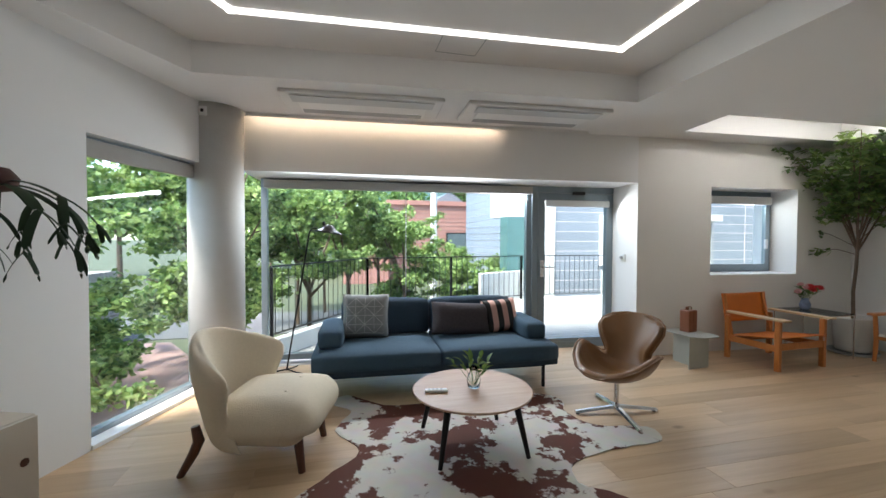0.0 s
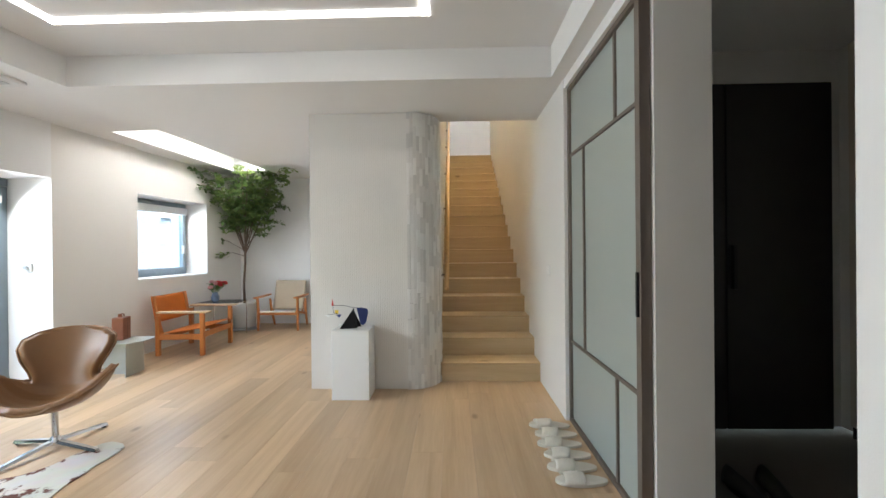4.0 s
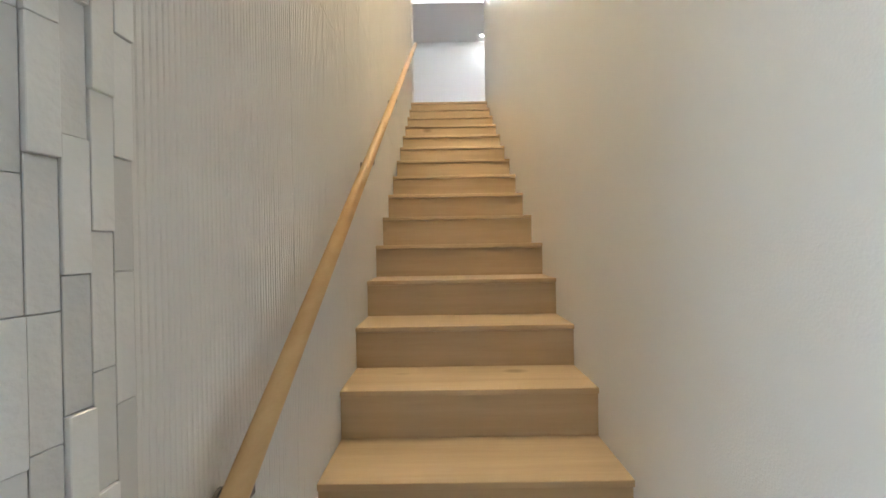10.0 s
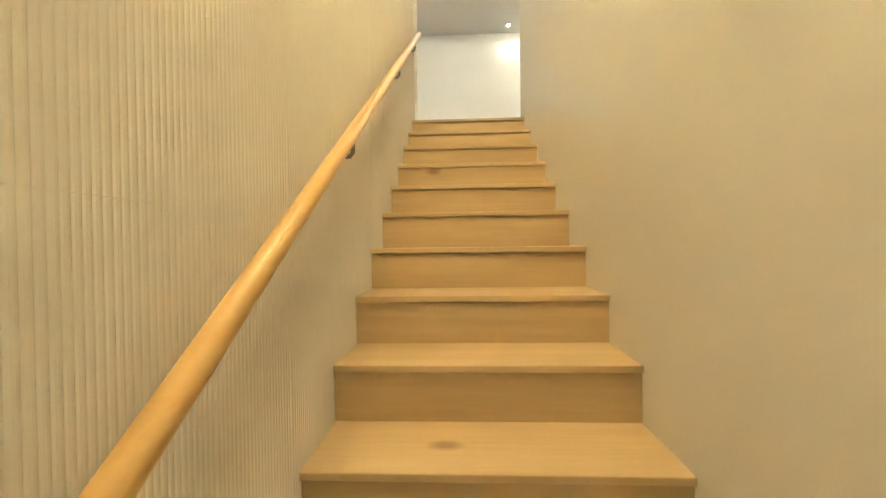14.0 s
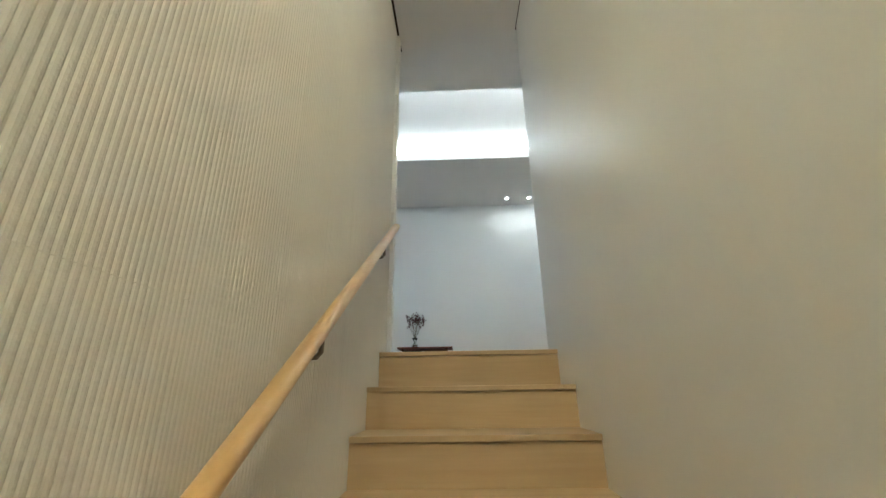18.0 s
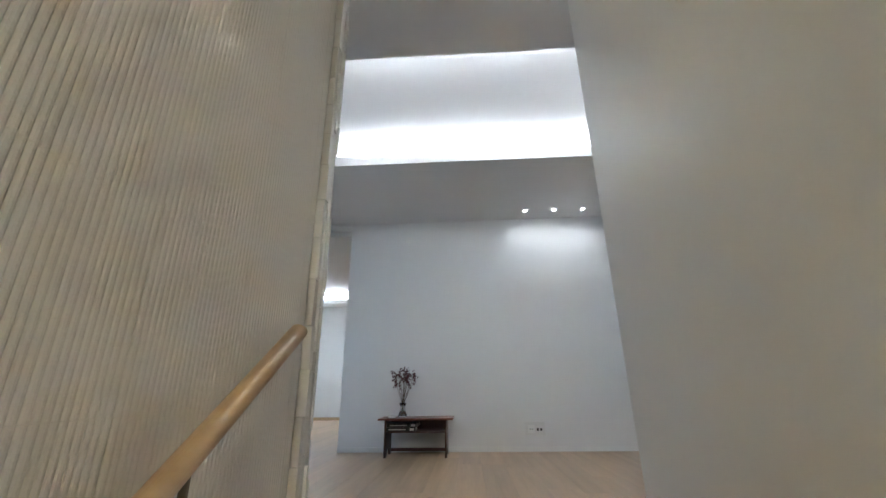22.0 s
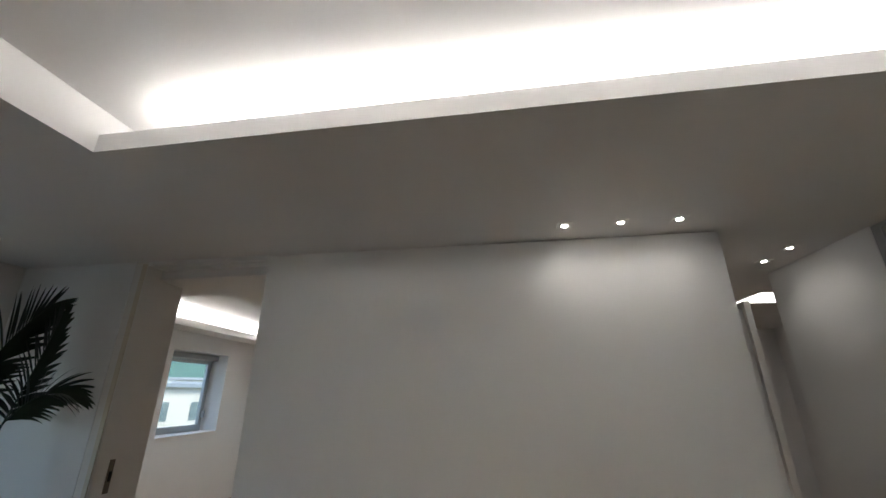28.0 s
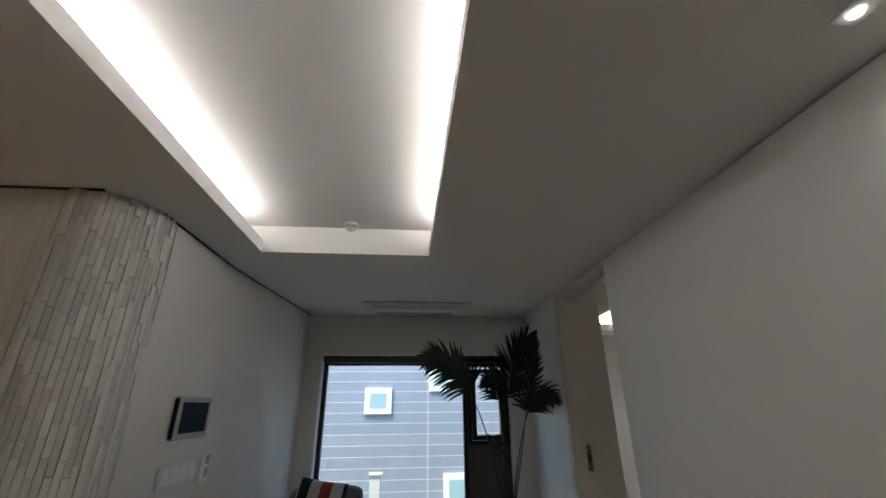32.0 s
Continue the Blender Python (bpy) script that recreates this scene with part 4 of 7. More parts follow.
# round coffee table
ct = thing("coffee_table", "round oak coffee table on four tapered black legs", "table", pose(-2.70, -2.45, 0))
part("tabletop", lathe([(0.30, 0.325), (0.36, 0.335), (0.378, 0.345), (0.38, 0.352), (0.376, 0.356), (0.0, 0.3561)], 64), M_TABLETOP, ct)
for sx, sy in ((1, 1), (1, -1), (-1, 1), (-1, -1)):
    part("leg", cyl((sx * 0.26, sy * 0.27, 0.007), (sx * 0.20, sy * 0.21, 0.33), 0.013, 0.022, 14), M_BLACK, ct)
part("under_frame", lathe([(0.2, 0.31), (0.28, 0.31), (0.28, 0.327), (0.2, 0.327)], 32), M_BLACK, ct)
vz = thing("glass_vase", "small clear glass vase with water and green sprigs", "vase", pose(-2.70, -2.44, 0.357))
smooth(part("vessel", lathe([(0.03, 0.0), (0.04, 0.008), (0.045, 0.05), (0.036, 0.085), (0.024, 0.105), (0.03, 0.13), (0.027, 0.13), (0.021, 0.105), (0.033, 0.083), (0.041, 0.05), (0.036, 0.012), (0.001, 0.01)], 28), M_VASE, vz))


def leaf_mesh(L, W, mat, name="leaf", fold=0.25):
    """One pointed leaf along +y, folded at its midrib and arched."""
    b = bmesh.new()
    prof = [(0, 0.02), (0.18, 0.7), (0.42, 1.0), (0.7, 0.72), (0.9, 0.28), (1.0, 0.0)]
    mid = [b.verts.new((0, L * t, 0.12 * L * math.sin(math.pi * t))) for t, _ in prof]
    for s in (-1, 1):
        ed = [b.verts.new((s * W / 2 * k, L * t, 0.12 * L * math.sin(math.pi * t) + fold * W / 2 * k)) for t, k in prof[:-1]] + [mid[-1]]
        for i in range(len(prof) - 2):
            f = (mid[i], mid[i + 1], ed[i + 1], ed[i])
            b.faces.new(f if s < 0 else f[::-1])
        b.faces.new((mid[-2], mid[-1], ed[-2]) if s < 0 else (mid[-2], ed[-2], mid[-1]))
    me = bpy.data.meshes.new(name)
    b.to_mesh(me)
    b.free()
    me.materials.append(mat)
    me.shade_smooth()
    return me


def place(me, name, parent, p, d, roll=0.0, s=1.0):
    """A leaf mesh at p pointing along d."""
    o = new(name, me)
    o.parent = parent
    o.matrix_basis = Matrix.Translation(p) @ Vector(d).to_track_quat("Y", "Z").to_matrix().to_4x4() @ Matrix.Rotation(roll, 4, "Y") @ Matrix.Scale(s, 4)
    return o


rng = random.Random(11)
lm = leaf_mesh(0.085, 0.034, M_LEAF)
for k in range(9):
    a = k * 2.4
    d = Vector((math.cos(a) * rng.uniform(0.3, 0.9), math.sin(a) * rng.uniform(0.3, 0.9), 1.0)).normalized()
    base, tip = Vector((0.01 * math.cos(a), 0.01 * math.sin(a), 0.02)), None
    tip = base + d * rng.uniform(0.13, 0.24)
    part("stem", tube([base, base.lerp(tip, 0.5) + Vector((0, 0, 0.015)), tip], 0.0016, 5), M_LEAF, vz)
    for j in range(3):
        place(lm, "leaf", vz, tip - d * 0.03 * j, (d + Vector((rng.uniform(-1, 1), rng.uniform(-1, 1), rng.uniform(-0.3, 0.3)))).normalized(), rng.uniform(-0.6, 0.6), rng.uniform(0.6, 1.0))
rc = thing("remote_control", "white remote control lying on the coffee table", "remote", pose(-2.68, -2.69, 0.357, 0, 0, -8))
part("body", box(-0.02, 0.02, -0.07, 0.07, 0, 0.018, 0.007), M_PLASTIC, rc)
for k in range(4):
    part("button", box(-0.008, 0.008, -0.05 + 0.025 * k, -0.038 + 0.025 * k, 0.018, 0.020, 0.001), M_GREY, rc)

# cream wing chair
pc = thing("lounge_chair", "cream boucle wing chair on dark walnut legs", "chair", pose(-2.86, -3.64, 0, 0, 0, -13))
def wing(u, w):
    """Padded shell round the seat: u runs from wing to wing, w once round the padding."""
    s, f = math.sin(math.pi / 2 * (2 * u - 1)), 2 * math.pi * w
    k = abs(s)
    v = (1 - math.cos(f)) / 2
    pad = 0.05 * math.copysign(abs(math.sin(f)) ** 0.6, math.sin(f)) * (1 - k ** 6) ** 0.5
    ear = math.exp(-((v - 0.66) / 0.26) ** 2)
    top = max(0.0, (v - 0.70) / 0.30)
    a = s * radians(58 + 22 * ear - 26 * top ** 2.5 + 22 * (1 - v) ** 2.2)
    z = 0.15 + v * 0.60 - 0.05 * k ** 3 * top
    r = 0.305 + 0.04 * v + 0.05 * k ** 2 * ear + pad
    return (r * math.sin(a), -0.02 - r * math.cos(a) - 0.09 * v * (1 - 0.5 * k), z)
b = sheet(wing, 48, 48)
bmesh.ops.remove_doubles(b, verts=b.verts[:], dist=0.0015)
bmesh.ops.recalc_face_normals(b, faces=b.faces[:])
smooth(part("wing_back", b, M_BOUCLE, pc))
b = sofasolid(-0.305, 0.305, -0.30, 0.315, 0.15, 0.40, 0.12, 0.03)
for v in b.verts:
    k = (v.co.y + 0.3) / 0.615
    v.co.x *= 1 + 0.12 * k
    if v.co.z < 0.24:
        v.co.y -= 0.06 * max(0, k)
        v.co.x *= 0.94
smooth(part("seat", b, M_BOUCLE, pc))
for x, y in ((-0.12, 0.1), (0.0, 0.1), (0.12, 0.1), (-0.06, -0.05), (0.06, -0.05)):
    smooth(part("button", lathe([(0.012, 0.0), (0.01, 0.008), (0.001, 0.01)], 12, at=(x, y, 0.417)), M_BOUCLE, pc))
for sx in (-1, 1):
    part("leg", cyl((sx * 0.21, 0.22, 0), (sx * 0.19, 0.19, 0.2), 0.02, 0.028, 12), M_WALNUT, pc)
    part("leg", tube([(sx * 0.25, -0.43, 0.0), (sx * 0.25, -0.355, 0.13), (sx * 0.25, -0.325, 0.2), (sx * 0.25, -0.345, 0.28)], [0.019, 0.026, 0.029, 0.022], 12), M_WALNUT, pc)

# brown leather swivel chair
sc = thing("swivel_chair", "brown leather swivel chair with wing arms on a steel star base", "chair", pose(-2.88, -1.25, 0, 0, 0, 24))
PR = [(-0.315, 0.325), (-0.27, 0.305), (-0.18, 0.28), (-0.08, 0.262), (0.02, 0.255), (0.11, 0.27), (0.18, 0.325), (0.215, 0.395), (0.24, 0.465), (0.265, 0.535), (0.29, 0.605), (0.31, 0.66), (0.322, 0.70), (0.328, 0.715)]
WD = [0.10, 0.20, 0.295, 0.35, 0.37, 0.33, 0.245, 0.20, 0.215, 0.26, 0.295, 0.285, 0.21, 0.11]
UPZ = [0.02, 0.06, 0.13, 0.205, 0.24, 0.19, 0.09, 0.02, 0.0, 0.0, 0.0, 0.0, 0.0, 0.0]
FWD = [0.0, 0.0, 0.0, 0.0, 0.01, 0.03, 0.05, 0.07, 0.10, 0.12, 0.115, 0.09, 0.05, 0.02]
def pick(tab, v):
    t = v * (len(tab) - 1)
    i = min(int(t), len(tab) - 2)
    f = t - i
    f = f * f * (3 - 2 * f) * 0.5 + f * 0.5
    return tab[i] * (1 - f) + tab[i + 1] * f
def shell(u, v):
    s = 2 * u - 1
    k = abs(s)
    y, z = pick([p[0] for p in PR], v), pick([p[1] for p in PR], v)
    return (pick(WD, v) * (s * (1 - 0.12 * k * k)), y - pick(FWD, v) * k ** 2, z + pick(UPZ, v) * k ** 2.6)
b = sheet(shell, 30, 52, 0.045)
bmesh.ops.smooth_vert(b, verts=b.verts[:], factor=0.5, use_axis_x=True, use_axis_y=True, use_axis_z=True)
smooth(part("shell", b, M_TAN, sc))
edge = [shell(0, i / 40) for i in range(41)] + [shell(j / 16, 1) for j in range(17)] + [shell(1, 1 - i / 40) for i in range(41)] + [shell(1 - j / 16, 0) for j in range(16)]
smooth(part("piping", tube(edge + edge[:1], 0.007, 8), M_TAN, sc))
part("stem", cyl((0, 0, 0.05), (0, 0, 0.235), 0.017, 0.017, 20), M_CHROME, sc)
part("hub", lathe([(0.035, 0.03), (0.035, 0.05), (0.022, 0.075), (0.018, 0.08)], 24), M_CHROME, sc)
for k in range(4):
    a = radians(45 + 90 * k + 12)
    b = bmesh.new()
    for (r0, z0, w0), (r1, z1, w1) in zip(((0.02, 0.05, 0.022), (0.16, 0.035, 0.02)), ((0.16, 0.035, 0.02), (0.32, 0.016, 0.016))):
        q = [b.verts.new((math.cos(a) * r - math.sin(a) * o, math.sin(a) * r + math.cos(a) * o, z + h)) for r, z, w2 in ((r0, z0, w0), (r1, z1, w1)) for o, h in ((-w2, -0.008), (w2, -0.008), (w2 * 0.6, 0.009), (-w2 * 0.6, 0.009))]
        for i in range(4):
            b.faces.new((q[i], q[(i + 1) % 4], q[4 + (i + 1) % 4], q[4 + i]))
        b.faces.new(q[:4]), b.faces.new(q[4:][::-1])
    bmesh.ops.recalc_face_normals(b, faces=b.faces[:])
    part("star_arm", b, M_CHROME, sc)
    part("glide", cyl((math.cos(a) * 0.30, math.sin(a) * 0.30, 0.0), (math.cos(a) * 0.30, math.sin(a) * 0.30, 0.012), 0.012, n=12), M_BLACK, sc)

# black standing lamp
fl = thing("floor_lamp", "slim black metal standing lamp with a small shaped shade", "lamp")
part("stem", tube([(-4.40, -3.80, 0.02), (-4.33, -3.68, 0.72), (-4.27, -3.575, 1.36), (-4.26, -3.55, 1.40), (-4.25, -3.50, 1.405)], 0.008, 10), M_BLACK, fl)
part("joint", cyl((-4.335, -3.69, 0.66), (-4.33, -3.675, 0.74), 0.013, n=12), M_BLACK, fl)
for q in ((-4.43, -4.0, 0.0), (-4.30, -3.62, 0.0), (-4.58, -3.72, 0.0)):
    part("foot", tube([(-4.40, -3.80, 0.03), Vector((-4.40, -3.80, 0.02)).lerp(Vector(q), 0.5), q], 0.007, 8), M_BLACK, fl)
b = lathe([(0.012, 0.07), (0.03, 0.065), (0.045, 0.04), (0.075, 0.015), (0.12, 0.0), (0.116, -0.002), (0.07, 0.008), (0.03, 0.03), (0.001, 0.04)], 32)
b.transform(Matrix.Translation((-4.25, -3.40, 1.36)) @ Matrix.Rotation(radians(-8), 4, "X") @ Matrix.Diagonal((0.95, 1.35, 1.15, 1)))
smooth(part("shade", b, M_BLACK, fl))
smooth(part("shade_knob", lathe([(0.008, 0.0), (0.016, 0.012), (0.016, 0.03), (0.006, 0.04)], 16, at=(-4.25, -3.44, 1.43)), M_BLACK, fl))

# zinc side table with leather flask
st = thing("side_table", "low folded zinc side table with a slab top", "table", pose(-3.69, 0.25, 0, 0, 0, 4))
part("top", prism([(-0.22, -0.17), (0.14, -0.17), (0.22, -0.06), (0.22, 0.12), (0.16, 0.17), (-0.22, 0.17)], 0.335, 0.343), M_STEELGREY, st)
part("upright", box(-0.2, 0.10, -0.01, 0.0, 0, 0.335), M_STEELGREY, st)
part("upright", box(0.092, 0.10, -0.13, 0.13, 0, 0.335), M_STEELGREY, st)
fk = thing("leather_flask", "upright cognac leather bottle case with a stopper", "bottle", pose(-3.75, 0.28, 0.343, 0, 0, 10))
part("body", box(-0.055, 0.055, -0.065, 0.065, 0, 0.23, 0.012), M_COGNAC, fk)
part("seam", box(-0.057, 0.057, -0.002, 0.002, 0.005, 0.225, 0.002), M_WALNUT, fk)
part("neck", cyl((0, -0.02, 0.23), (0, -0.02, 0.262), 0.018, n=16), M_COGNAC, fk)
part("handle", tube([(0, 0.045, 0.228), (0, 0.04, 0.255), (0, 0.0, 0.262), (0, -0.02, 0.25)], 0.006), M_COGNAC, fk)

# low oak chair with orange saddle leather
sp = thing("leather_armchair", "low oak armchair with orange saddle leather seat", "chair", pose(-3.60, 1.24, 0, 0, 0, 92) @ Matrix.Scale(0.95, 4))
# local: front is -y, so that the chair looks along +x
for sx in (-1, 1):
    part("front_leg", box(sx * 0.33 - 0.022, sx * 0.33 + 0.022, -0.30, -0.25, 0, 0.53, 0.005), M_CHAIRWOOD, sp)
    part("rear_leg", box(sx * 0.33 - 0.022, sx * 0.33 + 0.022, 0.25, 0.30, 0, 0.50, 0.005), M_CHAIRWOOD, sp)
    part("side_rail", box(sx * 0.33 - 0.015, sx * 0.33 + 0.015, -0.25, 0.25, 0.20, 0.27, 0.004), M_CHAIRWOOD, sp)
    b = prism([(sx * 0.33 - 0.05, -0.36), (sx * 0.33 + 0.065, -0.36), (sx * 0.33 + 0.055, 0.28), (sx * 0.33 - 0.03, 0.28)], 0.53, 0.552, bev=0.005)
    part("armrest", b, M_PALEWOOD, sp, "broad pale oak armrest")
    part("back_post", tube([(sx * 0.30, 0.24, 0.26), (sx * 0.30, 0.30, 0.5), (sx * 0.30, 0.35, 0.74)], 0.016), M_CHAIRWOOD, sp)
part("front_rail", box(-0.31, 0.31, -0.29, -0.26, 0.22, 0.29, 0.004), M_CHAIRWOOD, sp)
part("rear_rail", box(-0.31, 0.31, 0.26, 0.29, 0.18, 0.24, 0.004), M_CHAIRWOOD, sp)
smooth(part("seat", sheet(lambda u, v: ((2 * u - 1) * 0.335, -0.31 + 0.58 * v, 0.36 - 0.09 * v - 0.035 * (1 - (2 * u - 1) ** 2) * math.sin(math.pi * v)), 14, 14, 0.006), M_ORANGE, sp, "thick orange saddle leather seat"))
smooth(part("backrest", sheet(lambda u, v: ((2 * u - 1) * 0.345, 0.30 + 0.055 * v + 0.045 * (1 - (2 * u - 1) ** 2), 0.40 + 0.33 * v + 0.012 * (2 * u - 1) ** 2), 14, 8, 0.006), M_ORANGE, sp, "thick orange saddle leather back"))
for sx in (-1, 1):
    for k in (0, 1):
        part("buckle", box(sx * 0.28 - 0.012, sx * 0.28 + 0.012, -0.318, -0.31, 0.30 + 0.02 * k, 0.312 + 0.02 * k), M_CHROME, sp)

# glass side table with flowers
gt = thing("glass_side_table", "small side table of smoked glass on a thin steel frame", "table", pose(-3.72, 1.98, 0))
part("top", box(-0.26, 0.26, -0.24, 0.24, 0.49, 0.5, 0.002), M_SMOKE, gt)
for x, y in ((-0.25, -0.23), (0.25, -0.23), (-0.25, 0.23), (0.25, 0.23)):
    part("leg", cyl((x, y, 0), (x, y, 0.49), 0.007, n=10), M_CHROME, gt)
for y in (-0.23, 0.23):
    part("rail", cyl((-0.25, y, 0.482), (0.25, y, 0.482), 0.006, n=8), M_CHROME, gt)
for x in (-0.25, 0.25):
    part("rail", cyl((x, -0.23, 0.482), (x, 0.23, 0.482), 0.006, n=8), M_CHROME, gt)
fv = thing("flower_vase", "blue and white porcelain vase with red, pink and white flowers", "vase", pose(-3.83, 2.02, 0.5))
smooth(part("vessel", lathe([(0.035, 0), (0.05, 0.02), (0.055, 0.06), (0.04, 0.1), (0.032, 0.115), (0.04, 0.13), (0.035, 0.13), (0.001, 0.1)], 28), M_PORC, fv))
rng = random.Random(21)
lm2 = leaf_mesh(0.09, 0.04, M_LEAF)
def bloom(mat, r):
    b = bmesh.new()
    for k in range(16):
        a, e = k * 2.399, 0.25 + 1.2 * k / 16
        d = Vector((math.cos(a) * math.cos(e), math.sin(a) * math.cos(e), math.sin(e)))
        s = Vector((-math.sin(a), math.cos(a), 0))
        n2 = d.cross(s)
        q = [d * r * 0.2 - s * r * 0.25, d * r * 0.2 + s * r * 0.25, d * r + s * r * 0.45 + n2 * r * 0.2, d * r * 1.1 + n2 * r * 0.3, d * r - s * r * 0.45 + n2 * r * 0.2]
        b.faces.new([b.verts.new(x) for x in q])
    me = bpy.data.meshes.new("flower")
    b.to_mesh(me)
    b.free()
    me.materials.append(mat)
    return me
blooms = [bloom(M_RED, 0.045), bloom(M_PINK, 0.042), bloom(M_PETALW, 0.035)]
for k in range(11):
    a = k * 2.399
    d = Vector((math.cos(a) * rng.uniform(0.2, 0.8), math.sin(a) * rng.uniform(0.2, 1.0), 0.9)).normalized()
    tip = Vector((0, 0, 0.1)) + d * rng.uniform(0.09, 0.2)
    part("stem", tube([(0, 0, 0.06), Vector((0, 0, 0.08)).lerp(tip, 0.5), tip], 0.002, 5), M_LEAF, fv)
    o = new("flower", blooms[0 if (k in (0, 3, 5, 8)) else 1 + k % 2])
    o.parent = fv
    o.matrix_basis = Matrix.Translation(tip) @ d.to_track_quat("Z", "Y").to_matrix().to_4x4()
    for j in range(3):
        place(lm2, "leaf", fv, tip * (0.7 + 0.1 * j), (d + Vector((rng.uniform(-1.2, 1.2), rng.uniform(-1.2, 1.2), rng.uniform(-0.6, 0.2)))).normalized(), 0, rng.uniform(0.6, 1.1))

# low armchair with canvas
ca = thing("canvas_armchair", "low oiled wood armchair with beige canvas back", "chair", pose(-3.05, 2.58, 0))
for sx in (-1, 1):
    part("front_leg", tube([(sx * 0.31, -0.24, 0.0), (sx * 0.305, -0.23, 0.25), (sx * 0.31, -0.25, 0.50)], [0.018, 0.022, 0.02], 10), M_CHAIRWOOD, ca)
    part("rear_leg", tube([(sx * 0.27, 0.26, 0.0), (sx * 0.28, 0.16, 0.25), (sx * 0.29, 0.13, 0.45)], [0.017, 0.021, 0.019], 10), M_CHAIRWOOD, ca)
    part("armrest", prism([(sx * 0.31 - 0.035, -0.32), (sx * 0.31 + 0.04, -0.32), (sx * 0.31 + 0.03, 0.0), (sx * 0.31 + 0.015, 0.2), (sx * 0.31 - 0.02, 0.2)], 0.5, 0.525, bev=0.006), M_CHAIRWOOD, ca)
    part("side_rail", tube([(sx * 0.29, -0.24, 0.29), (sx * 0.28, 0.2, 0.2)], 0.015, 10), M_CHAIRWOOD, ca)
    part("back_post", tube([(sx * 0.24, 0.13, 0.24), (sx * 0.235, 0.22, 0.5), (sx * 0.23, 0.29, 0.72)], 0.014, 10), M_CHAIRWOOD, ca)
part("front_rail", box(-0.3, 0.3, -0.255, -0.225, 0.24, 0.285, 0.005), M_CHAIRWOOD, ca)
smooth(part("seat", sheet(lambda u, v: ((2 * u - 1) * 0.27, -0.25 + 0.4 * v, 0.31 - 0.07 * v - 0.03 * math.sin(math.pi * v)), 10, 10, 0.03), M_OFFWHITE, ca, "off-white canvas seat"))
smooth(part("backrest", sheet(lambda u, v: ((2 * u - 1) * 0.25, 0.14 + 0.15 * v + 0.03 * math.sin(math.pi * u), 0.27 + 0.46 * v), 10, 10, 0.015), M_CANVAS, ca, "beige canvas back"))

# white plinth and mobile
pl = thing("plinth", "white lacquered square plinth on the oak floor", "plinth", pose(-1.2, -0.345, 0))
part("body", box(-0.155, 0.155, -0.115, 0.125, 0, 0.575, 0.003), M_WHITE, pl)
sm = tagged(part("standing_mobile", box(0, 0.001, 0, 0.001, 0, 0.001), M_BLACK), "small standing mobile of painted sheet metal on a plinth", "sculpture")
sm.matrix_basis = pose(-1.2, -0.345, 0.576)
b = bmesh.new()
def blade(pts, t, mt):
    vs = [Vector(p) for p in pts]
    nrm = (vs[1] - vs[0]).cross(vs[2] - vs[0]).normalized() * t
    lo, hi = [b.verts.new(v) for v in vs], [b.verts.new(v + nrm) for v in vs]
    fs = [b.faces.new(lo[::-1]), b.faces.new(hi)] + [b.faces.new((lo[i], lo[(i + 1) % len(vs)], hi[(i + 1) % len(vs)], hi[i])) for i in range(len(vs))]
    for f in fs:
        f.material_index = mt
blade([(-0.10, -0.06, 0.0), (0.04, -0.03, 0.0), (0.03, 0.02, 0.03), (0.005, 0.0, 0.165)], 0.004, 0)
blade([(0.06, 0.05, 0.0), (-0.03, 0.03, 0.0), (0.0, 0.0, 0.16)], 0.004, 0)
blade([(0.03, 0.0, 0.165), (0.07, 0.0, 0.172), (0.12, 0.0, 0.16), (0.128, 0.0, 0.13), (0.11, 0.0, 0.05), (0.09, 0.0, 0.02), (0.06, 0.0, 0.03)], 0.003, 1)
blade([(-0.16, 0.0, 0.15), (-0.125, 0.0, 0.15), (-0.13, 0.0, 0.115), (-0.155, 0.0, 0.12)], 0.002, 2)
blade([(-0.15, 0.0, 0.11), (-0.10, 0.0, 0.115), (-0.12, 0.0, 0.085)], 0.002, 1)
blade([(-0.18, 0.0, 0.25), (-0.165, 0.0, 0.19), (-0.185, 0.0, 0.185)], 0.002, 3)
blade([(-0.25, 0.0, 0.105), (-0.20, 0.0, 0.115), (-0.21, 0.0, 0.09)], 0.002, 4)
tube([(0.08, 0.0, 0.168), (0.005, 0, 0.17), (-0.08, 0, 0.19), (-0.175, 0, 0.19)], 0.0022, 6, b)
tube([(-0.175, 0, 0.19), (-0.17, 0, 0.13), (-0.14, 0, 0.12)], 0.0018, 6, b)
tube([(-0.22, 0, 0.11), (-0.12, 0, 0.12)], 0.0018, 6, b)
b.to_mesh(sm.data)
b.free()
for mt in (M_BLUE, M_YELLOW, M_RED, M_WHITE):
    sm.data.materials.append(mt)

# white cabinet with wire shelf and hanging staghorn fern
CM = DM @ pose(-0.57, 0, 0, 0, 0, 180)
cb = thing("low_cabinet", "low cream cabinet with a round finger hole on steel legs", "cabinet", CM)
part("body", box(0.0, 0.9, 0.01, 0.38, 0.12, 0.51, 0.003), M_CABINET, cb)
part("door", box(0.005, 0.45, 0.38, 0.398, 0.125, 0.505, 0.002), M_CABINET, cb)
part("door", box(0.455, 0.895, 0.38, 0.398, 0.125, 0.505, 0.002), M_CABINET, cb)
part("finger_hole", cyl((0.06, 0.398, 0.32), (0.06, 0.4, 0.32), 0.018, n=20), M_WALNUT, cb)
for x in (0.03, 0.87):
    for y in (0.05, 0.34):
        part("leg", cyl((x, y, 0), (x, y, 0.12), 0.009, n=10), M_CHROME, cb)
ws = thing("wire_shelf", "white wire ladder rack fixed to the wall", "shelf", CM)
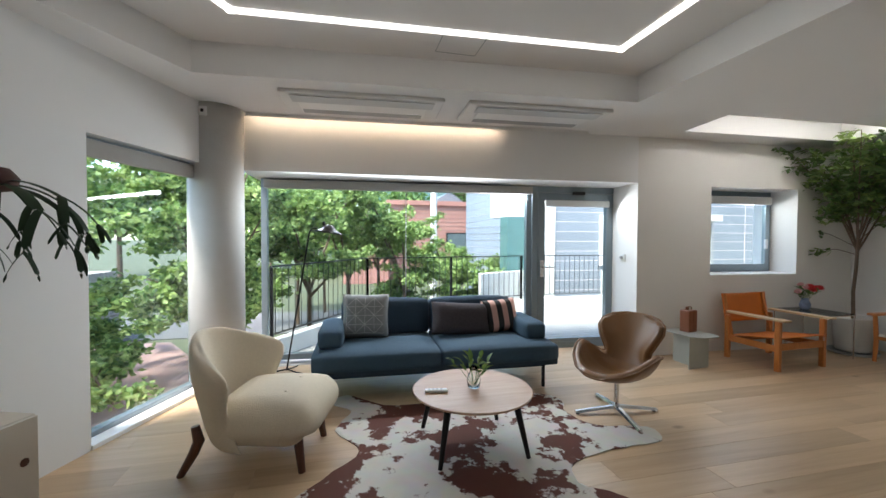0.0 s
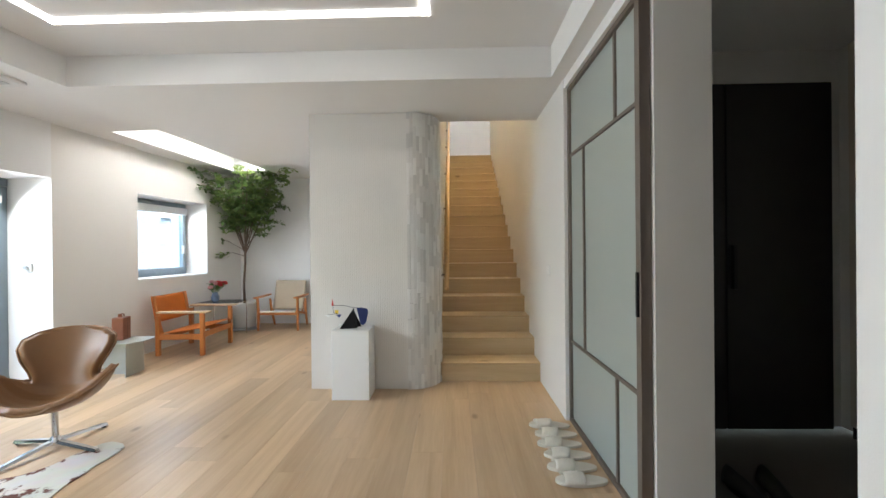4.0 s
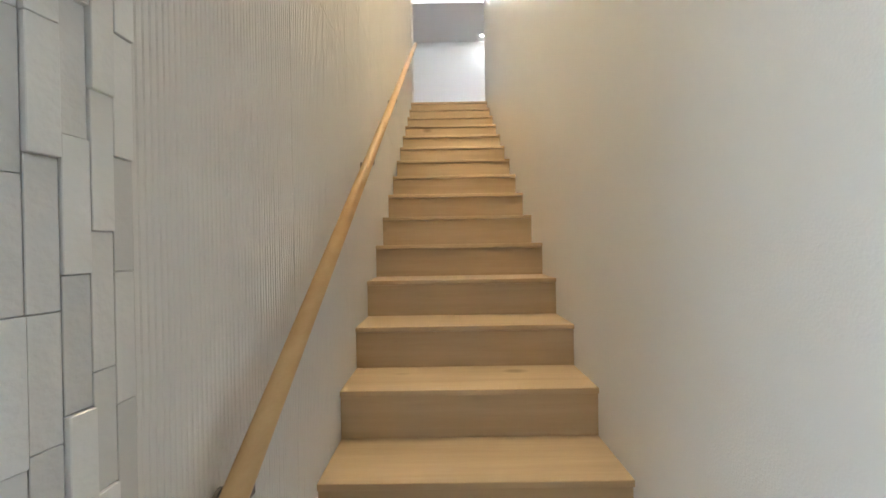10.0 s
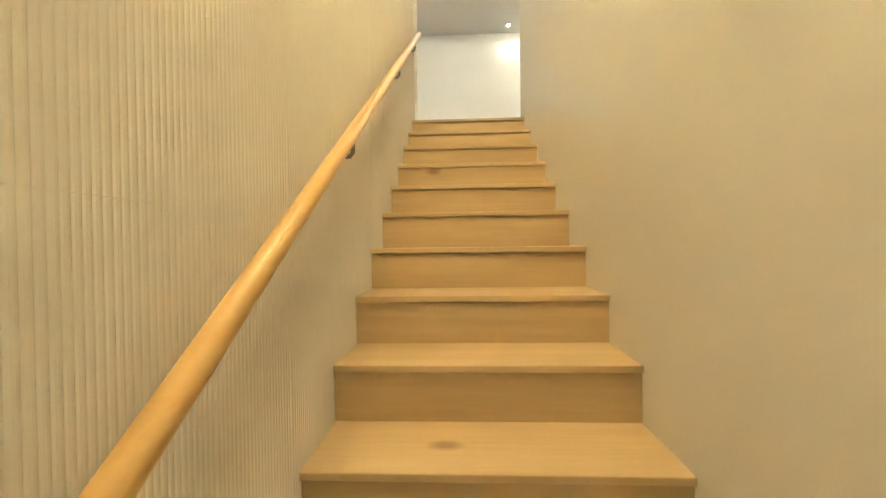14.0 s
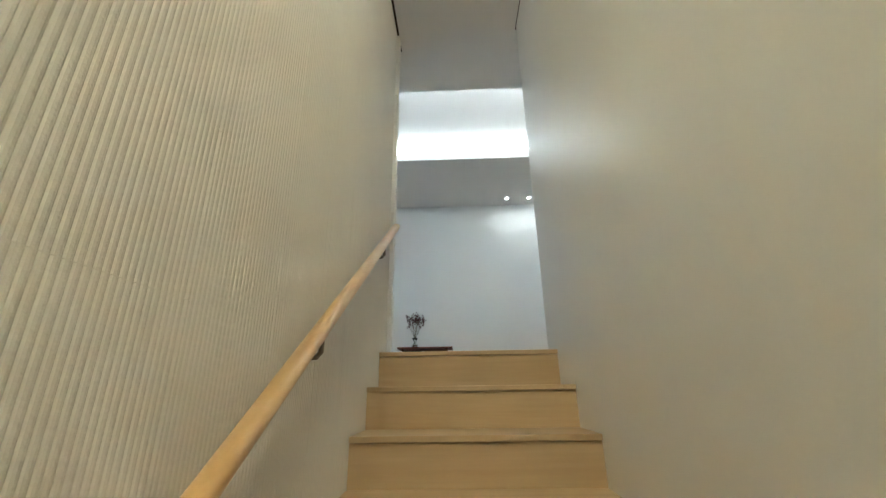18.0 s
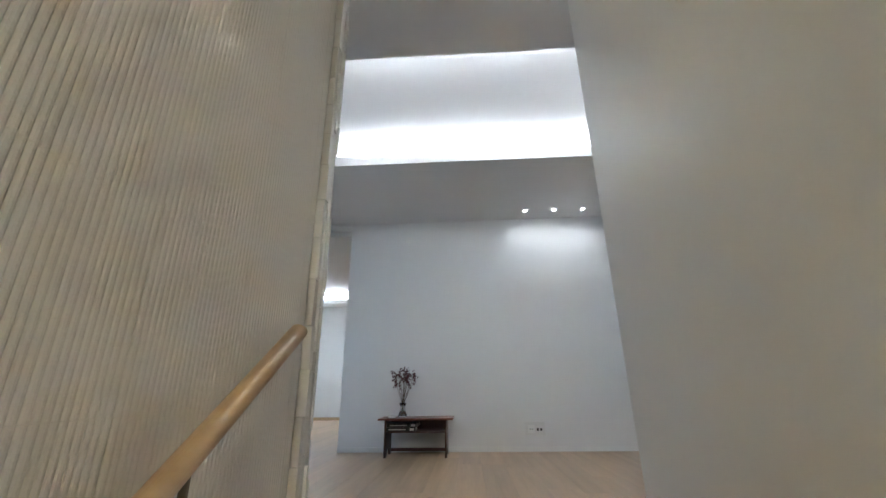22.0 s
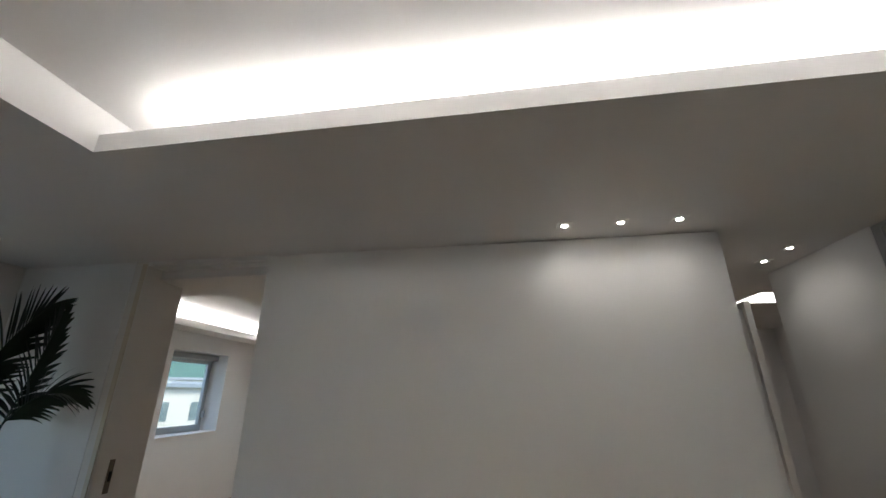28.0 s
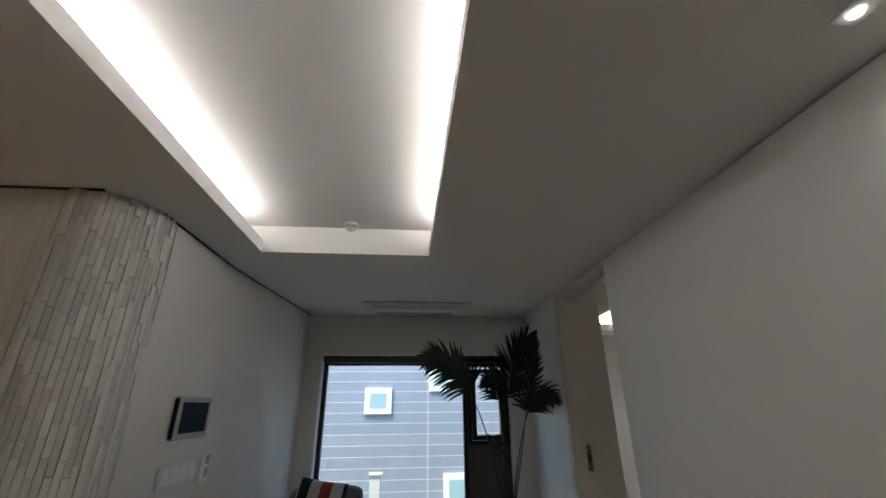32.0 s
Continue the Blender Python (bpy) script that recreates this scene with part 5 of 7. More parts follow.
for x in (0.02, 0.32):
    part("upright", cyl((x, 0.03, 0.511), (x, 0.03, 1.75), 0.005, n=8), M_PLASTIC, ws)
for k in range(20):
    part("rung", cyl((0.02, 0.03, 0.56 + 0.06 * k), (0.32, 0.03, 0.56 + 0.06 * k), 0.003, n=6), M_PLASTIC, ws)
fern = thing("staghorn_fern", "dark green staghorn fern hanging from a mounted base", "plant", Matrix.Translation((-2.33, -4.65, 1.53)))
smooth(part("base", lathe([(0.02, -0.04), (0.07, -0.03), (0.085, 0.02), (0.055, 0.06), (0.01, 0.07)], 20), material("fern_base", (0.06, 0.02, 0.015), 0.8, var=0.3, scale=20), fern))
part("hook", cyl((0, 0, 0.06), (0.08, -0.27, 0.09), 0.004, n=8), M_BLACK, fern)
rng = random.Random(8)
def frond(L, spread, droop, seed):
    r = random.Random(seed)
    b = bmesh.new()
    def strip(p, d, L, w, depth):
        n_, pts = 7, []
        q, dd = Vector(p), Vector(d).normalized()
        for i in range(n_ + 1):
            pts.append((q.copy(), dd.copy(), w * (0.55 + 0.45 * math.sin(math.pi * min(1, 0.25 + 0.6 * i / n_))) * (1 if depth else 1.0)))
            q = q + dd * L / n_
            dd = (dd + Vector((0, 0, -droop / n_))).normalized()
        prev = None
        for i, (q, dd, ww) in enumerate(pts):
            s = dd.cross(Vector((0, 0, 1))).normalized() if abs(dd.z) < 0.95 else Vector((1, 0, 0))
            if depth == 0 and i == n_:
                ww *= 0.35
            cur = [b.verts.new(q - s * ww / 2), b.verts.new(q + Vector((0, 0, 0.006))), b.verts.new(q + s * ww / 2)]
            if prev:
                b.faces.new((prev[0], prev[1], cur[1], cur[0])), b.faces.new((prev[1], prev[2], cur[2], cur[1]))
            prev = cur
        if depth:
            for k in (-1, 1):
                s = pts[-1][1].cross(Vector((0, 0, 1))).normalized()
                strip(pts[-1][0], pts[-1][1] + s * k * spread, L * 0.62, w * 0.66, depth - 1)
    strip((0, 0, 0), (1, 0, 0.15), L, 0.05, 2)
    me = bpy.data.meshes.new("frond")
    b.to_mesh(me)
    b.free()
    me.materials.append(M_DKLEAF)
    me.shade_smooth()
    return me
for k in range(12):
    o = new("frond", frond(rng.uniform(0.25, 0.36), rng.uniform(0.55, 0.95), rng.uniform(0.8, 1.7), k))
    o.parent = fern
    o.matrix_basis = pose(0, 0, -0.01 * (k % 3), 0, 0, 30 * k + rng.uniform(-12, 12))

# potted tree
def grow(trunk_parent, base, height, rng, leafmats, n_leaf, crown_r, crown_z, trunk_r, name="leaf", leafL=0.05, lean=(0, 0)):
    """Trunk and limbs as tapered tubes; clusters of small leaves along the outer twigs, joined as stuff."""
    tops, b = [], bmesh.new()
    fork = base + Vector((lean[0], lean[1], height * 0.36))
    tube([base, base.lerp(fork, 0.5) + Vector((rng.uniform(-0.02, 0.02), rng.uniform(-0.02, 0.02), 0)), fork], [trunk_r, trunk_r * 0.85, trunk_r * 0.7], 10, b)
    twigs = []
    for k in range(6):
        a = k * 2 * math.pi / 6 + rng.uniform(-0.4, 0.4)
        end = base + Vector((math.cos(a) * crown_r[0] * rng.uniform(0.55, 0.95) + crown_r[2], math.sin(a) * crown_r[1] * rng.uniform(0.55, 0.95), rng.uniform(*crown_z)))
        mid = fork.lerp(end, 0.5) + Vector((0, 0, 0.1 * height * rng.uniform(0.2, 0.9)))
        start = base.lerp(fork, rng.uniform(0.85, 1.0))
        tube([start, mid, end], [trunk_r * 0.55, trunk_r * 0.35, trunk_r * 0.12], 7, b)
        for j in range(9):
            t = rng.uniform(0.3, 1.0)
            p = start.lerp(mid, min(1, 2 * t)) if t < 0.5 else mid.lerp(end, 2 * t - 1)
            q = p + Vector((rng.gauss(0, 1) * crown_r[0] * 0.33, rng.gauss(0, 1) * crown_r[1] * 0.33, rng.uniform(-0.12, 0.2) * height * 0.4))
            tube([p, p.lerp(q, 0.5) + Vector((0, 0, 0.02)), q], [trunk_r * 0.16, trunk_r * 0.1, trunk_r * 0.05], 5, b)
            twigs.append((p, q))
    part("trunk", b, M_BARK, trunk_parent)
    for mi, mat in enumerate(leafmats):
        verts, faces = [], []
        for k in range(n_leaf // len(leafmats)):
            p, q = twigs[rng.randrange(len(twigs))]
            c = p.lerp(q, rng.uniform(0.15, 1.1)) + Vector((rng.gauss(0, 0.6), rng.gauss(0, 0.6), rng.gauss(0, 0.5))) * leafL
            d = Vector((rng.gauss(0, 1), rng.gauss(0, 1), rng.gauss(-0.2, 0.6))).normalized()
            s = d.cross(Vector((rng.gauss(0, 1), rng.gauss(0, 1), rng.gauss(0, 1)))).normalized()
            u = s.cross(d)
            L = leafL * rng.uniform(0.6, 1.25)
            i = len(verts)
            verts += [tuple(c), tuple(c + d * L * 0.45 + s * L * 0.3 + u * L * 0.06), tuple(c + d * L), tuple(c + d * L * 0.45 - s * L * 0.3 + u * L * 0.06)]
            faces += [(i, i + 1, i + 2), (i, i + 2, i + 3)]
        me = bpy.data.meshes.new("crown")
        me.from_pydata(verts, [], faces)
        me.materials.append(mat)
        o = new("crown", me)
        o.parent = trunk_parent
        tagged(o, kind="stuff")


tr = thing("potted_tree", "slender indoor tree with small green leaves in a pale pot", "tree", pose(-3.66, 2.52, 0))
smooth(part("pot", lathe([(0.145, 0.03), (0.16, 0.05), (0.185, 0.40), (0.19, 0.42), (0.175, 0.42), (0.165, 0.37), (0.001, 0.36)], 40), M_POT, tr))
smooth(part("saucer", lathe([(0.16, 0.0), (0.22, 0.0), (0.23, 0.03), (0.22, 0.032), (0.2, 0.012), (0.001, 0.012)], 40), M_GREY, tr))
part("soil", lathe([(0.17, 0.362), (0.12, 0.375), (0.001, 0.38)], 24), M_SOIL, tr)


def leaf_sprays(parent, twigs, rng, mats, L):
    """Small pointed leaves set in two ranks along each twig, drooping at the tip."""
    sets = [([], []) for _ in mats]
    for p, q in twigs:
        d = (q - p).normalized()
        side = d.cross(Vector((0, 0, 1)))
        side = side.normalized() if side.length > 0.1 else Vector((1, 0, 0))
        n = max(4, int((q - p).length / (0.36 * L)))
        verts, faces = sets[rng.randrange(len(mats))]
        for i in range(n):
            t = (i + 0.6) / n
            for k in (-1, 1):
                c = p.lerp(q, t) + Vector((0, 0, -0.03 * t * t))
                a = (side * k * rng.uniform(0.4, 1.1) + d * rng.uniform(0.1, 1.0) + Vector((rng.gauss(0, 0.3), rng.gauss(0, 0.3), rng.gauss(-0.1, 0.5)))).normalized()
                w = (a.cross(Vector((0, 0, 1))) + Vector((rng.gauss(0, 0.25), rng.gauss(0, 0.25), rng.gauss(0, 0.35)))).normalized()
                u = w.cross(a)
                ll = L * rng.uniform(0.65, 1.2)
                j = len(verts)
                verts += [tuple(c), tuple(c + a * ll * 0.45 + w * ll * 0.36 + u * ll * 0.05), tuple(c + a * ll - u * ll * 0.08), tuple(c + a * ll * 0.45 - w * ll * 0.36 + u * ll * 0.05)]
                faces += [(j, j + 1, j + 2), (j, j + 2, j + 3)]
    for (verts, faces), mat in zip(sets, mats):
        me = bpy.data.meshes.new("foliage")
        me.from_pydata(verts, [], faces)
        me.materials.append(mat)
        o = new("foliage", me)
        o.parent = parent
        tagged(o, kind="stuff")


rng = random.Random(5)
fork = Vector((0.02, 0.0, 1.26))
b = bmesh.new()
tube([(0, 0, 0.36), (-0.015, 0.01, 0.7), (0.012, 0, 1.0), fork], [0.021, 0.018, 0.017, 0.016], 10, b)
twigs = []
for k, (x, y, z) in enumerate(((-0.50, -0.25, 2.30), (-0.22, -0.42, 2.38), (0.12, -0.30, 2.40), (0.46, -0.40, 2.20), (0.78, -0.45, 2.38), (0.55, 0.15, 2.05), (-0.38, 0.12, 2.12), (0.10, 0.22, 2.36), (0.30, -0.60, 2.38), (0.86, -0.62, 2.40), (0.48, -0.78, 2.41), (0.66, -0.15, 2.40), (-0.30, -0.62, 2.36))):
    start = fork + Vector((0, 0, -0.08 + 0.03 * (k % 5)))
    end = Vector((x, y, z))
    mid = start.lerp(end, 0.5) + Vector((-0.12 * x, -0.12 * y, 0.06))
    tube([start, mid, end], [0.010, 0.007, 0.003], 7, b)
    for j in range(24):
        t = 0.30 + 0.70 * (j + rng.random()) / 24
        p = start.lerp(mid, 2 * t) if t < 0.5 else mid.lerp(end, 2 * t - 1)
        a = rng.uniform(0, 2 * math.pi)
        q = p + Vector((math.cos(a), math.sin(a), rng.uniform(-0.15, 0.5))).normalized() * rng.uniform(0.16, 0.34) * (1.15 - 0.4 * t)
        q.z = min(q.z, 2.42)
        q.y = min(q.y, 0.36)
        tube([p, q], [0.003, 0.0015], 4, b)
        twigs.append((p, q))
for p, q in ((Vector((0.0, 0.0, 1.24)), Vector((-0.42, -0.12, 1.46))), (Vector((0.0, 0.0, 1.15)), Vector((-0.24, -0.18, 1.20))), (Vector((0.02, 0, 1.3)), Vector((0.5, -0.2, 1.62)))):
    tube([p, p.lerp(q, 0.5) + Vector((0, 0, 0.03)), q], [0.005, 0.004, 0.002], 6, b)
    for t in (0.6, 0.75, 0.9):
        twigs.append((p.lerp(q, t), p.lerp(q, t) + (q - p).normalized() * 0.14 + Vector((0, 0, rng.uniform(-0.05, 0.06)))))
part("trunk", b, M_BARK, tr)
leaf_sprays(tr, twigs, rng, [M_LEAF, M_LEAF, M_LEAF2], 0.07)

# ceiling units, wall fittings
M_INTAKE = material("pale_grey_plastic", (0.55, 0.56, 0.56), 0.5, var=0.03)


def cassette(name, m, L=1.3, W=0.5):
    a = thing(name, "white one-way ceiling air conditioner with louvre slots", "air conditioner", m, "ceiling air conditioners")
    part("panel", box(-W / 2, W / 2, -L / 2, L / 2, -0.03, 0.003, 0.012), M_PLASTIC, a)
    part("inset", box(-W / 2 + 0.07, W / 2 - 0.09, -L / 2 + 0.12, L / 2 - 0.12, -0.038, -0.03, 0.004), M_WHITE, a)
    part("louvre", box(-W / 2 + 0.035, -W / 2 + 0.135, -L / 2 + 0.13, L / 2 - 0.15, -0.040, -0.03, 0.004), M_GREY, a)
    part("intake", box(W / 2 - 0.19, W / 2 - 0.04, -L / 2 + 0.08, L / 2 - 0.08, -0.041, -0.036, 0.002), M_INTAKE, a)
    return a


for y in (-3.08, -1.58):
    cassette("ceiling_air_conditioner", Matrix.Translation((-3.68 + 0.065 * (y + 2), y, H1)) @ Matrix.Rotation(radians(-3.7), 4, "Z"))
ic = thing("security_camera", "small white camera unit mounted at the column head", "camera", pose(-4.07, -4.36, 2.36, 0, 0, -10))
part("bracket", box(-0.04, 0.0, -0.05, 0.05, 0.0, 0.07, 0.008), M_PLASTIC, ic)
part("body", box(0.0, 0.07, -0.06, 0.01, -0.03, 0.05, 0.012), M_PLASTIC, ic)
part("lens", cyl((0.07, -0.025, 0.01), (0.074, -0.025, 0.01), 0.014, n=16), M_BLACK, ic)
ho = thing("access_hatch", "square flush access panel in the recessed ceiling", "hatch")
hw = [(-2.95, -2.6), (-2.65, -2.6), (-2.65, -2.3), (-2.95, -2.3)]
for (x0, y0), (x1, y1) in zip(hw, hw[1:] + hw[:1]):
    part("joint", box(min(x0, x1) - 0.002 - 0.2, max(x0, x1) + 0.002 - 0.2, min(y0, y1) - 0.002, max(y0, y1) + 0.002, H1 + 0.2175, H1 + 0.2215), M_GREY, ho)
th = thing("wall_sensor", "small white control on the window reveal", "switch")
part("plate", box(-0.28, -0.2, -0.1, -0.08, 1.06, 1.14, 0.006, m=WM), M_PLASTIC, th)
part("knob", cyl(WM @ Vector((-0.24, -0.1, 1.1)), WM @ Vector((-0.24, -0.125, 1.1)), 0.018, n=16), M_GREY, th)
ls = thing("light_switch", "slim white light switch on the stair wall", "switch")
part("plate", box(XR - 0.008, XR + 0.001, -0.405, -0.295, 1.005, 1.10, 0.003), M_PLASTIC, ls)
part("rocker", box(XR - 0.012, XR - 0.008, -0.39, -0.355, 1.018, 1.087, 0.002), M_WHITE, ls)
part("rocker", box(XR - 0.012, XR - 0.008, -0.348, -0.313, 1.018, 1.087, 0.002), M_WHITE, ls)

# handrail
hr = thing("handrail", "round beech handrail on dark steel brackets along the stair wall", "handrail")
RXX = -0.408
p0, p1 = Vector((RXX, 0.0, 0.868)), Vector((RXX, 4.53, 3.875))
b = cyl(p0, p1, 0.021, n=24)
bmesh.ops.bevel(b, geom=[e for e in b.edges if e.calc_face_angle(0) > 1.0], offset=0.004, segments=2, affect="EDGES")
smooth(part("rail", b, M_RAIL, hr))
for y in (0.28, 1.45, 2.40, 3.38, 4.18):
    q = p0.lerp(p1, y / 4.53)
    br = part("bracket", tube([q + Vector((0, 0, -0.018)), q + Vector((0, 0.0, -0.06)), q + Vector((-0.010, 0, -0.072)), q + Vector((-0.054, 0, -0.075))], 0.007, 10), M_BRONZE, hr)
    part("rose", cyl(q + Vector((-0.048, 0, -0.075)), q + Vector((-0.055, 0, -0.075)), 0.022, n=18), M_BRONZE, br)


# ---- upper floor: windows and doors ----
M_PALEALU = material("pale_aluminium", (0.42, 0.46, 0.48), 0.4, 0.4, 0.04)
w = thing("window_4", "wide lounge window with a fixed pane and a small vent in a dark frame", "window")
tagged(w, kind="structure")
ID = Matrix.Translation((XW, 0, 0))
window_frame(w, ID, 5.47, 7.13, 3.5, 5.09, -0.16, 0.045, 0.07, M_DARKALU)
pane(w, ID, 5.515, 7.085, 3.545, 5.045, -0.16)
part("blind_box", box(-0.14, -0.05, 5.47, 7.61, 5.07, 5.145, 0.004, m=ID), M_DARKALU, w)
window_frame(w, ID, 7.13, 7.61, 4.18, 5.07, -0.15, 0.05, 0.09, M_DARKALU)
window_frame(w, ID, 7.18, 7.555, 4.235, 5.0, -0.11, 0.05, 0.06, M_DARKALU)
pane(w, ID, 7.23, 7.505, 4.285, 4.95, -0.12)
part("lower_panel", box(-0.18, -0.12, 7.13, 7.61, 3.5, 4.18, 0.004, m=ID), material("dark_panel", (0.09, 0.085, 0.09), 0.6), w)
part("handle", box(-0.08, -0.05, 7.34, 7.37, 4.22, 4.3, 0.004, m=ID), M_BLACK, w)
for q in ((5.452, 5.47, 3.5, 5.15), (7.612, 7.63, 3.5, 5.15), (5.47, 7.612, 5.146, 5.16)):
    part("trim", box(-0.13, 0.006, *q, m=ID), M_WHITE, w)
part("window_sill", box(-0.13, 0.03, 5.452, 7.63, 3.475, 3.5, 0.004, m=ID), M_WHITE, w)
w = thing("window_5", "deep-set bedroom window in a pale aluminium frame", "window")
tagged(w, kind="structure")
IB = Matrix.Translation((XB, 0, 0))
window_frame(w, IB, 10.31, 11.44, 4.16, 5.27, -0.3, 0.035, 0.05, M_PALEALU)
window_frame(w, IB, 10.345, 11.405, 4.195, 5.19, -0.28, 0.06, 0.05, M_PALEALU)
pane(w, IB, 10.405, 11.345, 4.255, 5.13, -0.28)
part("window_sill", box(-0.3, 0.015, 10.315, 11.435, 4.145, 4.165, m=IB), M_WHITE, w)
part("handle", box(-0.24, -0.2, 11.36, 11.39, 4.35, 4.45, 0.004, m=IB), M_GREY, w)
part("blind_box", box(-0.24, -0.14, 10.34, 11.41, 5.18, 5.26, 0.01, m=IB), M_GREY, w)

d = thing("door_bedroom", "open white sliding door recessed beside its jamb", "door")
tagged(d, kind="structure")
part("leaf_edge", box(-2.31, -2.277, YW - 0.012, YW - 0.001, F2, H2 - 0.02, 0.003), material("cream_paint", (0.66, 0.6, 0.5), 0.6), d)
part("head_track", box(-2.28, WL, YW + 0.05, YW + 0.06, H2 - 0.036, H2 - 0.03), M_WHITE, d)
part("head_casing", box(-2.276, WL, YW + 0.002, YW + 0.16, H2 - 0.03, H2), M_WHITE, d)
lk = part("lock_plate", box(-2.304, -2.290, 7.985, 8.025, 4.07, 4.27, 0.002), M_BRONZE, d, "dark bronze lock plate")
part("latch", box(-2.291, -2.282, 7.995, 8.015, 4.14, 4.20, 0.002), M_BLACK, lk)
d = thing("door_passage", "white flush door with a dark lock at the end of the passage", "door")
tagged(d, kind="structure")
part("leaf", box(1.66, 2.76, 9.85, 9.89, F2 + 0.005, H2 - 0.12, 0.003), M_WALLW, d)
part("jamb", box(2.76, 2.82, 9.81, 9.93, F2, H2 - 0.05, 0.003), M_WHITE, d)
lk = part("lock_plate", box(2.59, 2.63, 9.84, 9.85, 4.07, 4.28, 0.003), M_BRONZE, d, "dark bronze lock plate")
part("latch", box(2.55, 2.62, 9.815, 9.84, 4.16, 4.18, 0.003), M_BLACK, lk)
p = thing("frosted_sliding_door", "tall frosted glass sliding door in a slim aluminium frame", "door")
for q in ((7.885, 7.945, F2, H2 - 0.005), (6.55, 6.6, F2, H2 - 0.005), (6.6, 7.885, H2 - 0.03, H2 - 0.005), (6.6, 7.885, F2, F2 + 0.05)):
    part("frame", box(2.53, 2.57, *q, 0.002), M_GREY, p)
part("pane", box(2.545, 2.553, 6.6, 7.885, F2 + 0.05, H2 - 0.03), frosted("green_frosted_glass", (0.53, 0.56, 0.48)), p)
part("glazing_bar", box(2.535, 2.56, 6.6, 7.885, 5.33, 5.342), M_WHITE, p)
# Unseen panel, added so that the frosted pane glows from behind.
rl = thing("ceiling_panel_light", "unseen light panel added to brighten the frosted door", "light")
part("diffuser", box(3.0, 3.5, 6.5, 7.6, H2 - 0.02, H2 - 0.004), M_LEDS, rl)
structure("wall_passage_near", box(2.53, 2.68, YR + RR, 6.55, F2, H2), M_WALLW, "white passage wall beside the frosted door")
structure("skirting", box(WL, WR, YW - 0.008, YW, F2, F2 + 0.045, 0.002), M_WHITE, "thin white skirting", "skirting")
structure("skirting_south", box(XR + RW, 2.5, YR + RR, YR + RR + 0.008, F2, F2 + 0.045, 0.002), M_WHITE, "thin white skirting", "skirting")
structure("skirting_bedroom", box(XB, 1.38, YB - 0.015, YB, F2, F2 + 0.06), M_PALEWOOD, "thin oak skirting", "skirting")

# ---- upper floor: lights ----
def downlight(x, y, z, aim, power=0.38, tone=(1, 0.95, 0.88)):
    t = thing("downlight", "small recessed square ceiling spotlight, lit", "light", pose(x, y, z), "ceiling spotlights")
    part("trim", box(-0.042, 0.042, -0.042, 0.042, -0.004, 0.0, 0.002), M_WHITE, t)
    part("lens", cyl((0, 0, -0.0075), (0, 0, -0.004), 0.017, n=20), M_SPOT, t)
    s = bpy.data.lights.new("spot", "SPOT")
    s.energy, s.spot_size, s.spot_blend, s.shadow_soft_size, s.color = power, radians(125), 1.0, 0.03, tone
    o = new("spot", s)
    o.matrix_world = look((x, y, z - 0.02), (x + aim[0], y + aim[1], z - 1))


for x in (0.723, 1.042, 1.361):
    downlight(x, 7.65, H2, (0, 0.25))
for y in (8.28, 8.58):
    downlight(2.30, y, H2, (0.1, 0))
for x, y in ((-3.0, 9.4), (-3.0, 11.2)):
    downlight(x, y, HB + 0.25, (0, 0), 7.0, (0.9, 0.97, 1.0))
sd = thing("smoke_detector", "round white smoke detector on the recessed ceiling", "detector", pose(-1.23, 6.0, H2 + 0.2))
smooth(part("base", lathe([(0.052, 0.0), (0.052, -0.014), (0.045, -0.018), (0.001, -0.018)][::-1], 28), M_PLASTIC, sd))
for k in range(10):
    a = 2 * math.pi * k / 10
    part("vent", box(0.028, 0.04, -0.006, 0.006, -0.034, -0.018, m=Matrix.Rotation(a, 4, "Z")), M_GREY, sd)
smooth(part("cap", lathe([(0.001, -0.046), (0.03, -0.044), (0.042, -0.034), (0.042, -0.032), (0.001, -0.032)], 28), M_PLASTIC, sd))
cassette("ceiling_air_conditioner", Matrix.Translation((-2.92, 6.515, H2)), 1.13, 0.5)

# ---- upper floor: furniture ----
M_DARKTEAK = wood("dark_teak", (0.075, 0.022, 0.014), (0.045, 0.014, 0.010), 0.4, "Z", 2.0, 0.05, False)
bt = thing("low_bench_table", "low red teak bench table with an open shelf", "table", pose(-0.475, 7.66, F2))
part("top", box(-0.35, 0.35, -0.17, 0.18, 0.315, 0.332, 0.003), M_TEAK, bt)
for s in (-1, 1):
    b = bmesh.new()
    prof = [(-0.15, 0.0), (-0.09, 0.0), (-0.05, 0.06), (0.05, 0.06), (0.09, 0.0), (0.15, 0.0), (0.14, 0.315), (-0.14, 0.315)]
    lo, hi = [b.verts.new((s * 0.28 - 0.009, y, z)) for y, z in prof], [b.verts.new((s * 0.28 + 0.009, y, z)) for y, z in prof]
    b.faces.new(lo), b.faces.new(hi[::-1])
    for i in range(8):
        b.faces.new((lo[i], lo[(i + 1) % 8], hi[(i + 1) % 8], hi[i]))
    bmesh.ops.recalc_face_normals(b, faces=b.faces[:])
    part("side_panel", b, M_DARKTEAK, bt)
part("shelf", box(-0.271, 0.271, -0.12, 0.14, 0.205, 0.217, 0.002), M_DARKTEAK, bt)
part("stretcher", box(-0.271, 0.271, 0.12, 0.135, 0.02, 0.05, 0.002), M_DARKTEAK, bt)
part("apron", box(-0.271, 0.271, 0.13, 0.142, 0.217, 0.315), M_DARKTEAK, bt)
M_BOOK = material("black_cover", (0.02, 0.02, 0.022), 0.5)
M_PAPER = material("paper", (0.6, 0.58, 0.53), 0.8)
